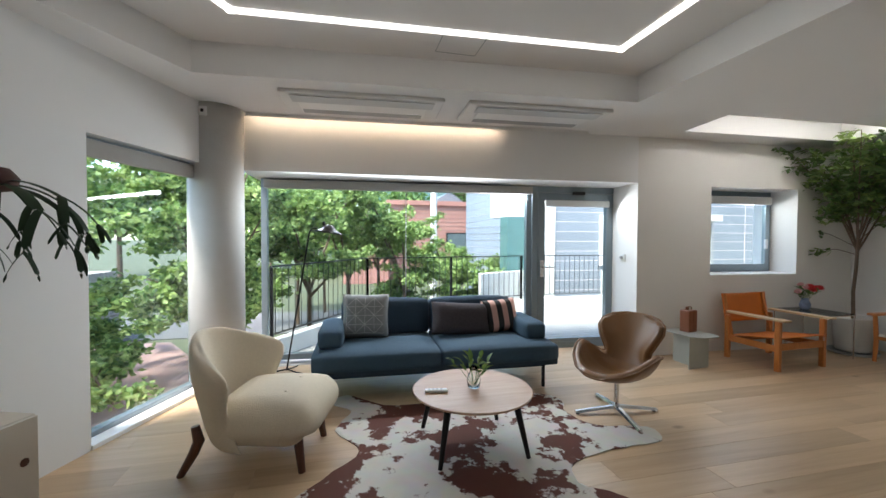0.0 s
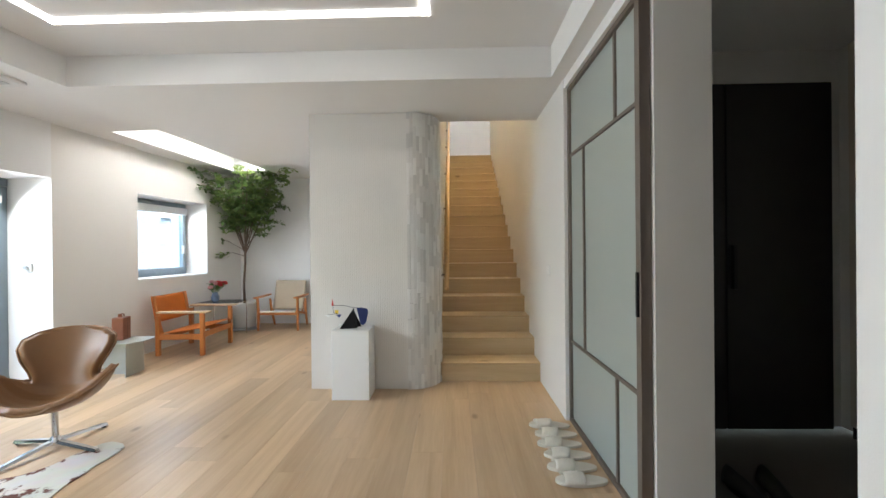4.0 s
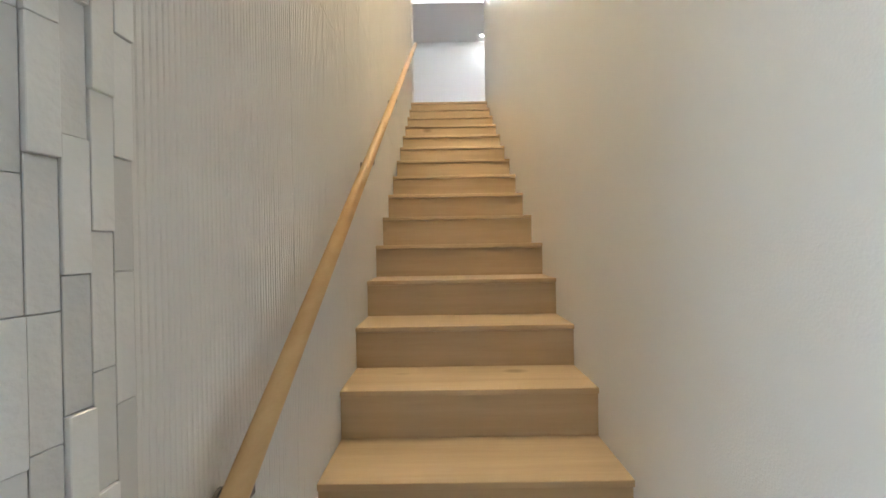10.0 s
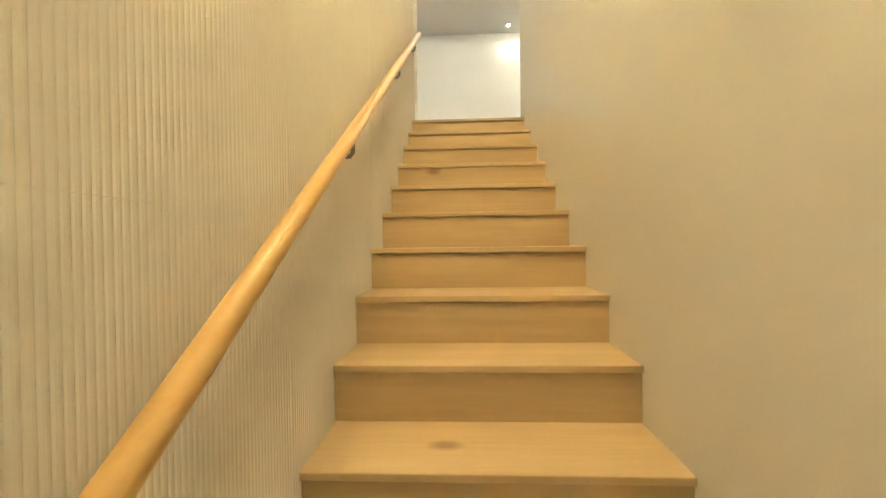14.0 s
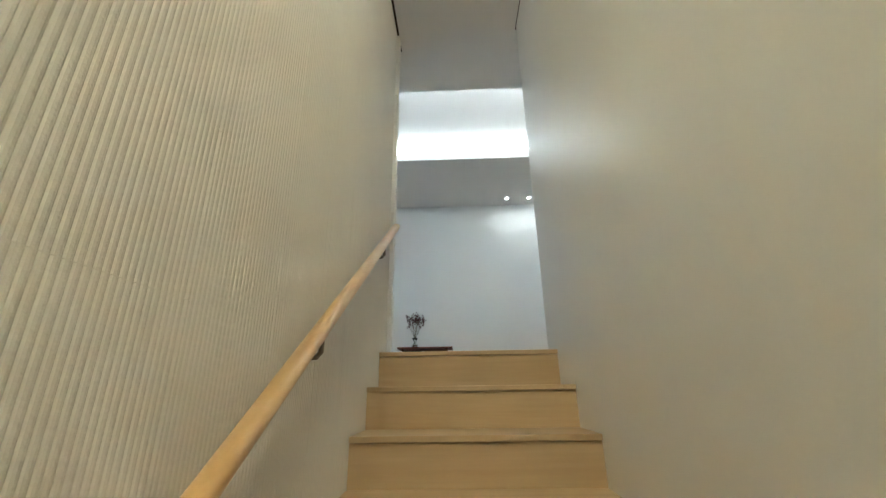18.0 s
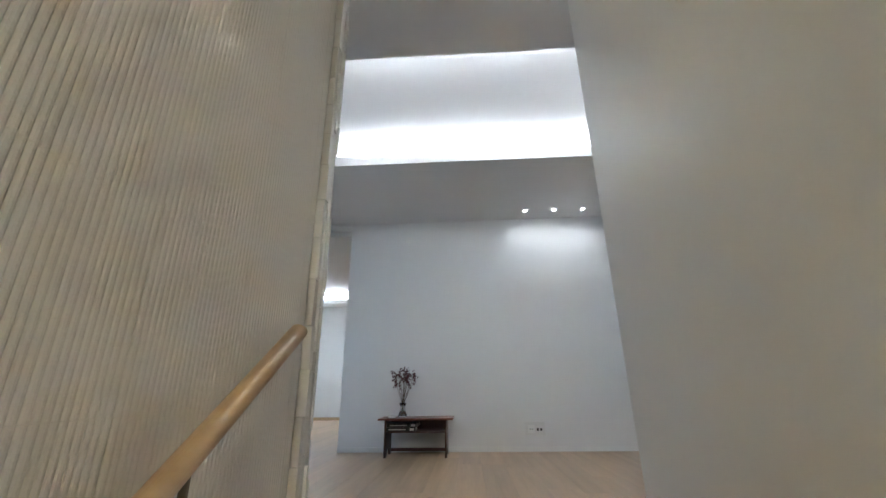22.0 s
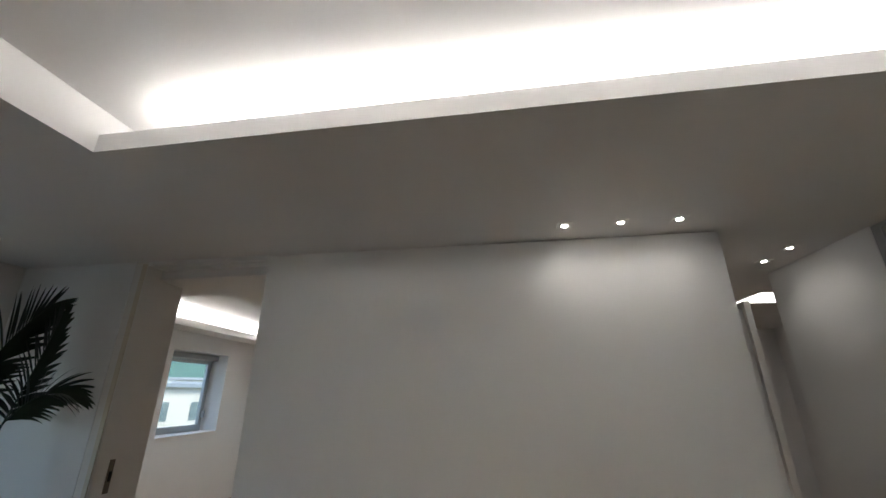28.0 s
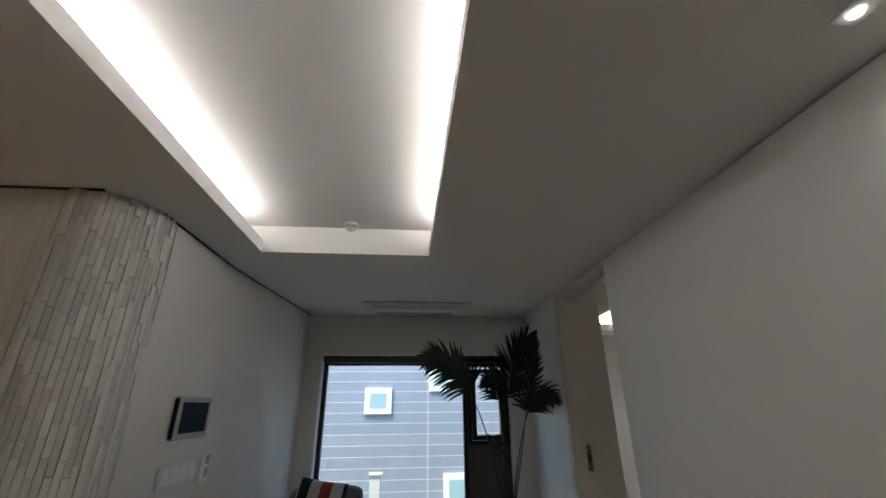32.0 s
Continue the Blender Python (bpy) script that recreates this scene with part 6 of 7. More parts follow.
for k in range(2):
    bk = thing("book", "thick black book lying on the bench shelf", "book", pose(-0.62 + 0.02 * k, 7.63, F2 + 0.2175 + 0.036 * k, 0, 0, 3 - 5 * k), "books on the bench")
    part("cover", box(-0.14, 0.14, -0.1, 0.1, 0.0, 0.035, 0.002), M_BOOK, bk)
    part("pages", box(-0.137, 0.142, -0.097, 0.102, 0.004, 0.031), M_PAPER, bk)
    part("spine_lettering", box(-0.11, 0.05, -0.1015, -0.1, 0.013, 0.021), M_PAPER, bk)
    part("spine_label", box(0.085, 0.125, -0.1018, -0.1, 0.008, 0.027), M_PAPER, bk)
st = thing("pebble", "smooth white stone lying on the bench", "stone", pose(-0.70, 7.55, F2 + 0.332))
smooth(part("stone", lathe([(0.012, 0), (0.034, 0.006), (0.036, 0.014), (0.022, 0.025), (0.001, 0.028)], 20), M_WHITE, st))
dv = thing("dried_flower_vase", "clear waisted glass vase with dried dark red flowers", "vase", pose(-0.62, 7.68, F2 + 0.333))
smooth(part("vessel", lathe([(0.045, 0), (0.046, 0.006), (0.02, 0.075), (0.018, 0.085), (0.036, 0.13), (0.034, 0.13), (0.0155, 0.086), (0.0175, 0.074), (0.042, 0.01), (0.001, 0.009)], 28), M_VASE, dv))
M_DRY = material("dried_petal", (0.075, 0.014, 0.02), 0.8, var=0.4, scale=30)
M_STEM = material("dried_stem", (0.12, 0.10, 0.06), 0.8)
rng = random.Random(13)
bm_stem, verts, faces = bmesh.new(), [], []
for k in range(26):
    a = rng.uniform(0, 2 * math.pi)
    tip = Vector((math.cos(a) * rng.uniform(0.02, 0.15), math.sin(a) * rng.uniform(0.02, 0.10), rng.uniform(0.30, 0.43)))
    base = Vector((-math.cos(a) * 0.02, -math.sin(a) * 0.02, 0.02))
    tube([base, Vector((0, 0, 0.1)) + 0.02 * tip.normalized(), tip], 0.0013, 4, bm_stem)
    for j in range(14):
        c = tip + Vector((rng.gauss(0, 0.012), rng.gauss(0, 0.012), rng.gauss(-0.005, 0.018)))
        u = Vector((rng.gauss(0, 1), rng.gauss(0, 1), rng.gauss(0, 1))).normalized() * 0.013
        v = Vector((rng.gauss(0, 1), rng.gauss(0, 1), rng.gauss(0, 1))).normalized() * 0.011
        i = len(verts)
        verts += [tuple(c), tuple(c + u + v), tuple(c + u * 1.8), tuple(c + u - v)]
        faces.append((i, i + 1, i + 2, i + 3))
part("stems", bm_stem, M_STEM, dv)
me = bpy.data.meshes.new("petals")
me.from_pydata(verts, [], faces)
me.materials.append(M_DRY)
o = new("petals", me)
o.parent = dv
tagged(o, kind="stuff")
pg = thing("power_socket", "white double wall socket low on the white wall", "socket", pose(0.67, YW, 3.352) @ Matrix.Scale(1.3, 4))
part("plate", box(-0.075, 0.075, -0.009, 0.0, -0.045, 0.045, 0.004), M_PLASTIC, pg)
part("inset", box(-0.055, 0.0, -0.0115, -0.009, -0.028, 0.028, 0.002), M_WHITE, pg)
for x in (0.02, 0.045):
    part("jack", box(x - 0.007, x + 0.007, -0.0105, -0.0085, -0.012, 0.006), M_BLACK, pg)
for x in (-0.036, -0.02):
    part("hole", cyl((x, -0.0125, 0), (x, -0.0115, 0), 0.0035, n=10), M_BLACK, pg)
pg = thing("power_socket", "white wall socket on the far bedroom wall", "socket", pose(-3.75, YB, 3.62))
part("plate", box(-0.07, 0.07, -0.009, 0.0, -0.045, 0.045, 0.004), M_PLASTIC, pg)

# wall controls in the lounge
SL = Matrix.Translation((-0.72, YC2, 0)) @ Matrix.Rotation(radians(-1.2), 4, "Z")
M_SCREEN = material("dark_screen", (0.010, 0.018, 0.045), 0.7, var=0.02, spec=0.1)
ic = thing("video_intercom", "dark-screened video door intercom with a grey frame on the wall", "intercom")
part("housing", box(-0.92, -0.52, 0.0, 0.03, 4.42, 4.66, 0.006, m=SL), M_GREY, ic)
part("screen", box(-0.88, -0.56, 0.03, 0.0325, 4.455, 4.63, 0.001, m=SL), M_SCREEN, ic)
part("side_edge", box(-0.525, -0.515, 0.002, 0.026, 4.43, 4.65, 0.002, m=SL), M_BLACK, ic)
part("logo_bar", box(-0.88, -0.83, 0.028, 0.029, 4.445, 4.452, m=SL), M_PLASTIC, ic)
sw = thing("light_switch", "long white four-gang light switch on the lounge wall", "switch")
part("plate", box(-0.90, -0.50, 0.0, 0.012, 4.17, 4.29, 0.004, m=SL), M_PLASTIC, sw)
for k in range(4):
    part("rocker", box(-0.885 + 0.093 * k, -0.80 + 0.093 * k, 0.012, 0.016, 4.19, 4.27, 0.002, m=SL), M_WHITE, sw)
rm = thing("air_conditioner_remote", "white remote in a wall holder beside the switches", "remote")
part("body", box(-1.06, -0.98, 0.0, 0.024, 4.14, 4.32, 0.006, m=SL), M_PLASTIC, rm)
part("display", box(-1.045, -0.995, 0.024, 0.0255, 4.25, 4.305, m=SL), material("lcd_blue", (0.15, 0.3, 0.42), 0.3), rm)
part("keypad", box(-1.045, -0.995, 0.024, 0.0255, 4.17, 4.225, m=SL), M_GREY, rm)

# grey sofa with a patterned cushion
ls = thing("lounge_armchair", "grey fabric armchair under the lounge window", "chair", pose(-2.62, 5.80, F2, 0, 0, 0))
M_GSOFA = material("grey_fabric", (0.19, 0.19, 0.2), 0.9, var=0.1, scale=40, bump=0.5, bscale=350)
smooth(part("base", sofasolid(-0.42, 0.42, -0.42, 0.24, 0.12, 0.42, 0.06, 0.01), M_GSOFA, ls))
smooth(part("backrest", sofasolid(-0.46, -0.24, -0.42, 0.24, 0.36, 0.745, 0.07, 0.01), M_GSOFA, ls))
smooth(part("armrest", sofasolid(-0.42, 0.42, -0.44, -0.26, 0.36, 0.66, 0.06, 0.004), M_GSOFA, ls))
for x in (-0.36, 0.36):
    for y in (-0.34, 0.16):
        part("leg", cyl((x, y, 0), (x, y, 0.13), 0.018, n=12), M_BLACK, ls)
M_PATCH = banded("patch_cloth", [(0.3, 0.05, 0.04), (0.62, 0.63, 0.62), (0.02, 0.02, 0.03), (0.6, 0.58, 0.55)], "X", 0.4)
cushion("cushion", "patterned red, pale blue and black cushion on the grey armchair", 0.46, 0.44, 0.16, M_PATCH, pose(-2.80, 5.62, F2 + 0.39, -12, 8, 84))
bs = thing("bar_stool", "stool with a round black seat, wooden rim and steel legs", "stool", pose(-1.33, 6.02, F2))
smooth(part("seat", lathe([(0.1, 0.62), (0.165, 0.625), (0.17, 0.64), (0.165, 0.66), (0.12, 0.664), (0.001, 0.662)], 36), M_BLACK, bs))
smooth(part("rim", lathe([(0.168, 0.632), (0.186, 0.632), (0.19, 0.645), (0.188, 0.668), (0.178, 0.674), (0.168, 0.668), (0.168, 0.632)], 40), M_CHAIRWOOD, bs, "bent wood rim"))
for k in range(4):
    a = radians(45 + 90 * k)
    part("leg", cyl((math.cos(a) * 0.19, math.sin(a) * 0.19, 0), (math.cos(a) * 0.11, math.sin(a) * 0.11, 0.625), 0.009, n=10), M_CHROME, bs)
part("footring", tube([(0.155 * math.cos(a), 0.155 * math.sin(a), 0.25) for a in [2 * math.pi * k / 24 for k in range(25)]], 0.006, 8), M_CHROME, bs)

# palm
pm = thing("potted_palm", "tall dark green kentia palm in a pot beside the window", "plant", pose(-2.86, 7.41, F2))
smooth(part("pot", lathe([(0.13, 0.0), (0.15, 0.02), (0.17, 0.36), (0.16, 0.36), (0.15, 0.33), (0.001, 0.32)], 32), M_POT, pm))


def palm_frond(parent, start, tip, n_pairs, L, seed, hang=0.5, lean=0.45):
    """A stalk from the pot through start to its tip, with leaflets from start on."""
    r = random.Random(seed)
    p0, start, p2 = Vector((0, 0, 0.32)), Vector(start), Vector(tip)
    p1 = (start - 0.16 * p0 - 0.36 * p2) / 0.48
    curve = [(p0 * (1 - t) ** 2 + p1 * 2 * t * (1 - t) + p2 * t * t) for t in [i / 20 for i in range(21)]]
    fr = part("stalk", tube(curve, [0.009 - 0.0068 * i / 20 for i in range(21)], 7), M_PALM, parent)
    verts, faces = [], []
    for i in range(n_pairs):
        t = 0.58 + 0.42 * i / (n_pairs - 1)
        c = p0 * (1 - t) ** 2 + p1 * 2 * t * (1 - t) + p2 * t * t
        d = (2 * (1 - t) * (p1 - p0) + 2 * t * (p2 - p1)).normalized()
        side = d.cross(Vector((1, 0.25, 0.35)))
        side = side.normalized() if side.length > 0.1 else Vector((1, 0, 0))
        s = i / (n_pairs - 1)
        ll = L * (0.6 + 0.55 * math.sin(math.pi * (0.15 + 0.7 * s))) * r.uniform(0.9, 1.1) * (1 - 0.3 * s)
        for k in (-1, 1):
            a = (side * k * (1 - 0.6 * s) + d * (lean + 0.9 * s) + Vector((0, 0, 0.1)) + Vector((r.gauss(0, 0.05), r.gauss(0, 0.05), r.gauss(0, 0.05)))).normalized()
            nrm = (a.cross(Vector((1, 0.2, 0.3))) + 0.4 * k * Vector((1, 0, 0))).normalized()
            wv = nrm * 0.0165
            pts, q, dd = [], c.copy(), a.copy()
            for j in range(7):
                wd = (0.45, 0.9, 1, 0.95, 0.8, 0.5, 0.05)[j]
                pts.append((q - wv * wd, q + wv * wd))
                q = q + dd * ll / 6
                dd = (dd + Vector((0, 0, -hang / 6))).normalized()
            i0 = len(verts)
            for u, v in pts:
                verts += [tuple(u), tuple(v)]
            faces += [(i0 + 2 * j, i0 + 2 * j + 1, i0 + 2 * j + 3, i0 + 2 * j + 2) for j in range(6)]
    me = bpy.data.meshes.new("foliage")
    me.from_pydata(verts, [], faces)
    me.materials.append(M_PALM)
    o = new("foliage", me)
    o.parent = fr
    tagged(o, kind="stuff")


M_PALM = material("palm_leaf", (0.014, 0.032, 0.016), 0.55, var=0.25, scale=8)
palm_frond(pm, (0.02, -0.36, 1.60), (0.22, -0.72, 1.86), 28, 0.36, 1, 0.8)
palm_frond(pm, (0.03, 0.04, 1.55), (0.12, 0.24, 2.08), 26, 0.32, 2, 0.35)
palm_frond(pm, (0.14, 0.22, 1.40), (0.36, 0.34, 1.52), 24, 0.28, 3, 0.9)
palm_frond(pm, (0.0, -0.05, 1.52), (0.10, -0.16, 1.66), 20, 0.24, 4, 0.9)
palm_frond(pm, (0.16, 0.20, 1.45), (0.16, 0.31, 2.02), 20, 0.22, 5, 0.25)
palm_frond(pm, (0.05, -0.08, 1.02), (0.10, -0.12, 1.12), 7, 0.10, 6, 0.5)


# ---- out of doors ----
M_GRASS = material("ground_cover", (0.06, 0.07, 0.035), 0.9, var=0.35, scale=3, bump=0.6, bscale=30)
M_DECK = material("terrace_board", (0.3, 0.29, 0.28), 0.7, var=0.15, scale=8, bump=0.3, rnd=0.12)
M_RENDER = material("white_render", (0.64, 0.64, 0.62), 0.8, var=0.05, scale=2, bump=0.3)
M_BRICK = material("red_brick", (0.36, 0.17, 0.14), 0.8, var=0.18, scale=30, bump=0.4)
M_SIDING = material("grey_siding", (0.255, 0.29, 0.34), 0.6, var=0.06, scale=2, rnd=0.06)
M_SIDLINE = material("siding_joint", (0.72, 0.62, 0.64), 0.6, var=0.05)
M_STONE = material("grey_stone", (0.33, 0.31, 0.285), 0.85, var=0.25, scale=8, bump=0.5, rnd=0.2)
M_PAVE = material("pink_paving", (0.40, 0.25, 0.225), 0.85, var=0.12, scale=14, bump=0.4)
M_ROAD = material("asphalt", (0.09, 0.09, 0.09), 0.9, var=0.15, scale=20, bump=0.5)
M_TEAL = material("teal_glass", (0.10, 0.2, 0.2), 0.15, var=0.1)
M_PALEPANE = material("pale_blue_glass", (0.34, 0.48, 0.50), 0.15, var=0.1)
M_DKWIN = material("window_shade", (0.10, 0.13, 0.14), 0.12, var=0.2)
M_ROOF = material("zinc_roof", (0.2, 0.22, 0.25), 0.5, 0.3, 0.08)
M_TREE1 = material("tree_leaf", (0.19, 0.30, 0.085), 0.6, var=0.3, scale=3)
M_TREE2 = material("tree_leaf_light", (0.31, 0.42, 0.14), 0.6, var=0.3, scale=3)
M_TREE3 = material("tree_leaf_dark", (0.10, 0.18, 0.055), 0.6, var=0.3, scale=3)


def translucent(m, share):
    """Thin leaves: part of the light passes through."""
    n, l = m.node_tree.nodes, m.node_tree.links
    b = n["Principled BSDF"]
    tl, mix = n.new("ShaderNodeBsdfTranslucent"), n.new("ShaderNodeMixShader")
    l.new(b.inputs["Base Color"].links[0].from_socket, tl.inputs["Color"])
    mix.inputs[0].default_value = share
    l.new(b.outputs[0], mix.inputs[1]), l.new(tl.outputs[0], mix.inputs[2])
    l.new(mix.outputs[0], n["Material Output"].inputs["Surface"])


for m in (M_TREE1, M_TREE2, M_TREE3, M_LEAF, M_LEAF2):
    translucent(m, 0.4)
M_HILL = material("far_wood", (0.03, 0.07, 0.06), 0.95, var=0.35, scale=0.4, bump=1.0, bscale=1.5)
structure("ground", box(-600, 600, -600, 600, -1.4, -1.0), M_GRASS, "earth and low green ground cover", "ground")
structure("pavement", prism([(-2.6, -5.6), (-4.7, -4.85), (-6.4, -5.0), (-8.6, -6.4), (-8.6, -8.4), (-2.0, -8.4)], -1.02, -0.62), M_PAVE, "pink brick pavement below the corner window", "pavement")
structure("road", prism([(-10.5, -30), (-10.5, 0.5), (-13.5, 0.5), (-13.5, -30)], -1.02, -0.98), M_ROAD, "narrow asphalt lane", "road")

# terrace
tdeck = structure("terrace", prism([(-4.55, -4.3), (-5.1, -4.12), (-6.95, -2.95), (-7.5, 0.05), (-7.65, 2.9), (-4.55, 2.9)][::-1], -1.0, -0.075), M_RENDER, "white rendered terrace base", "terrace")
for k in range(23):
    x = -4.72 - 0.125 * k
    ya = -4.2 if x > -5.1 else (-4.12 + (-5.1 - x) * 0.632 if x > -6.95 else -2.95 + (-6.95 - x) * 5.4)
    o = part("deck_board", box(-0.059, 0.059, -(2.85 - ya) / 2, (2.85 - ya) / 2, -0.03, 0, 0.004, seg=1), M_DECK, tdeck)
    o.location = (x, (2.85 + ya) / 2, -0.045)
fence = thing("railing", "thin dark steel bar railing along the terrace", "railing")
line = [Vector((-5.07, -4.05, 0)), Vector((-6.88, -2.9, 0)), Vector((-7.42, 0.06, 0)), Vector((-7.58, 2.8, 0))]
kerb = tagged(part("kerb", box(0, 0.001, 0, 0.001, 0, 0.001), M_RENDER), "white rendered kerb under the railing", "kerb")
bk = bmesh.new()
for a, c in zip(line, line[1:]):
    d = c - a
    mm = Matrix.Translation(a) @ d.to_track_quat("Y", "Z").to_matrix().to_4x4()
    box(-0.06, 0.06, 0, d.length, -0.08, 0.16, m=mm, bm=bk)
    part("top_rail", box(-0.02, 0.02, 0, d.length, 0.985, 1.0, m=mm), M_BLACK, fence)
    part("bottom_rail", box(-0.015, 0.015, 0, d.length, 0.22, 0.232, m=mm), M_BLACK, fence)
    n = int(d.length / 0.11)
    for k in range(n):
        p = a + d * (k + 0.5) / n
        part("bar", box(p.x - 0.004, p.x + 0.004, p.y - 0.004, p.y + 0.004, 0.23, 0.985), M_DARKALU, fence)
    m = max(1, int(d.length / 1.5))
    for k in range(m + 1):
        p = a + d * k / m
        part("post", box(p.x - 0.018, p.x + 0.018, p.y - 0.018, p.y + 0.018, 0.16, 0.99), M_BLACK, fence)
bk.to_mesh(kerb.data)
bk.free()
wcur = [(-8.9 + 0.02 * (k - 6) ** 2, -0.5 + 0.32 * k) for k in range(13)]
structure("garden_wall", prism(wcur + [(x - 0.18, y) for x, y in wcur[::-1]], -1.0, 0.58), M_RENDER, "curved white rendered garden wall", "wall")

# stone retaining wall behind the corner trees
rw = structure("retaining_wall", box(-11.0, -2.0, -8.9, -8.5, -1.0, 0.55), M_STONE, "grey stone retaining wall", "wall")
rng = random.Random(4)
sc_me = {}
for row in range(6):
    x = -11.0 - rng.uniform(0, 0.4)
    while x < -2.0:
        L = rng.choice((0.5, 0.65, 0.8))
        if L not in sc_me:
            b = box(-L / 2 + 0.008, L / 2 - 0.008, -0.06, 0.06, 0.006, 0.254, 0.015, seg=1)
            me = bpy.data.meshes.new("stone_block")
            b.to_mesh(me)
            b.free()
            me.materials.append(M_STONE)
            sc_me[L] = me
        o = new("stone_block", sc_me[L])
        o.parent = rw
        o.location = (x + L / 2, -8.5 + rng.uniform(0, 0.03), -1.0 + 0.26 * row)
        x += L

# grey house with horizontal siding
gh = thing("grey_house", "grey house with horizontal siding and white-framed windows", "house")
FX = -8.6
part("wall", box(FX - 7, FX - 0.02, 1.45, 12.6, -1.0, 9.0), M_SIDLINE, gh)
for k in range(44):
    z = -1.0 + 0.2275 * k
    part("siding_board", box(FX - 0.02, FX, 1.45, 12.58, z + 0.007, z + 0.2275 - 0.007), M_SIDING, gh)
    part("siding_joint", box(FX - 0.019, FX + 0.002, 1.46, 12.57, z - 0.006, z + 0.006), M_SIDLINE, gh)
    part("siding_board", box(FX - 7.0, FX - 0.03, 1.43, 1.45, z + 0.007, z + 0.2275 - 0.007), M_SIDING, gh)
for y in (6.95, 11.2):
    part("seam", box(FX, FX + 0.006, y - 0.008, y + 0.008, -1, 9), M_SIDLINE, gh)
part("roof", box(FX - 7.2, FX + 0.2, 1.2, 12.8, 9.0, 9.2), M_ROOF, gh)
for y0, y1, z0, z1 in ((5.48, 6.10, 4.43, 5.0), (6.98, 7.52, 4.92, 5.48), (7.3, 8.4, 2.2, 3.2), (2.6, 3.5, 0.7, 1.9), (10.3, 11.0, 4.5, 5.3)):
    wv = part("window", box(FX - 0.01, FX + 0.05, y0, y1, z0, z1, 0.006), M_WHITE, gh, "white-framed window")
    part("window_pane", box(FX + 0.03, FX + 0.055, y0 + 0.12, y1 - 0.12, z0 + 0.12, z1 - 0.12), M_PALEPANE, wv)
part("corner_board", box(FX - 0.5, FX + 0.03, 1.2, 1.43, -1.0, 3.6), M_RENDER, gh)
part("teal_bay", box(FX - 0.9, FX - 0.45, 0.45, 1.2, -1.0, 1.85), M_TEAL, gh, "teal glazed bay")
part("bay_wall", box(FX - 1.2, FX - 0.9, 0.3, 1.2, 1.85, 3.6), M_RENDER, gh)
part("porch_roof", box(FX + 0.05, FX + 0.9, 3.4, 5.2, 1.75, 1.9), M_RENDER, gh)
for y in (3.6, 4.3, 5.0):
    part("porch_post", box(FX + 0.75, FX + 0.82, y - 0.035, y + 0.035, -1.0, 1.75), M_GREY, gh)
wp = thing("white_post", "square white post standing before the grey house", "post")
part("shaft", box(-6.1, -5.95, 5.88, 6.05, -1.0, 3.56, 0.01), M_RENDER, wp)
part("cap", box(-6.12, -5.93, 5.86, 6.07, 3.56, 3.59, 0.004), M_RENDER, wp)

# red brick house
bh = thing("brick_house", "red brick house with a flat parapet and a zinc gable behind", "house")
part("wall", box(-30, -22, -1.0, 5.2, -1.0, 3.2), M_BRICK, bh)
part("parapet", box(-30.1, -21.9, -1.1, 5.3, 3.2, 3.45), M_BRICK, bh)
part("wing", box(-27, -21.2, -3.4, -1.1, -1.0, 2.55), M_BRICK, bh)
part("wing_parapet", box(-27, -21.1, -3.5, -1.05, 2.55, 3.1), M_RENDER, bh)
b = bmesh.new()
q = [b.verts.new(v) for v in ((-26, 1.8, 3.45), (-26, 5.0, 3.45), (-26, 3.4, 4.5), (-30, 1.8, 3.45), (-30, 5.0, 3.45), (-30, 3.4, 4.5))]
for f in ((0, 1, 2), (5, 4, 3), (0, 2, 5, 3), (1, 4, 5, 2), (0, 3, 4, 1)):
    b.faces.new([q[i] for i in f])
part("gable_roof", b, M_ROOF, bh)
for y0, y1, z0, z1 in ((-0.2, 0.9, 1.4, 1.9), (2.2, 3.4, 0.6, 1.7), (-2.8, -1.8, 0.9, 1.8)):
    wv = part("window", box(-22.02 + (0.8 if y0 < -1.1 else 0), -21.95 + (0.8 if y0 < -1.1 else 0), y0, y1, z0, z1), M_BLACK, bh)
    part("window_pane", box(-21.96 + (0.8 if y0 < -1.1 else 0), -21.93 + (0.8 if y0 < -1.1 else 0), y0 + 0.08, y1 - 0.08, z0 + 0.08, z1 - 0.08), M_DKWIN, wv)
for k in range(18):
    part("brick_course", box(-22.004, -21.985, -1.0, 5.2, -0.9 + 0.228 * k, -0.885 + 0.228 * k), M_STONE, bh)
up_ = thing("utility_pole", "pale grey concrete utility pole with wires", "pole")
part("shaft", cyl((-14, -0.25, -1), (-14, -0.25, 8.5), 0.13, 0.1, 16), M_RENDER, up_)
part("crossarm", box(-14.05, -13.95, -1.0, 0.5, 7.6, 7.7), M_GREY, up_)
for k in range(3):
    part("wire", tube([(-14, -0.8 + 0.5 * k, 7.7), (-19, 4, 5.6 - 0.3 * k), (-25, 9, 5.4 - 0.4 * k)], 0.012, 5), M_BLACK, up_)

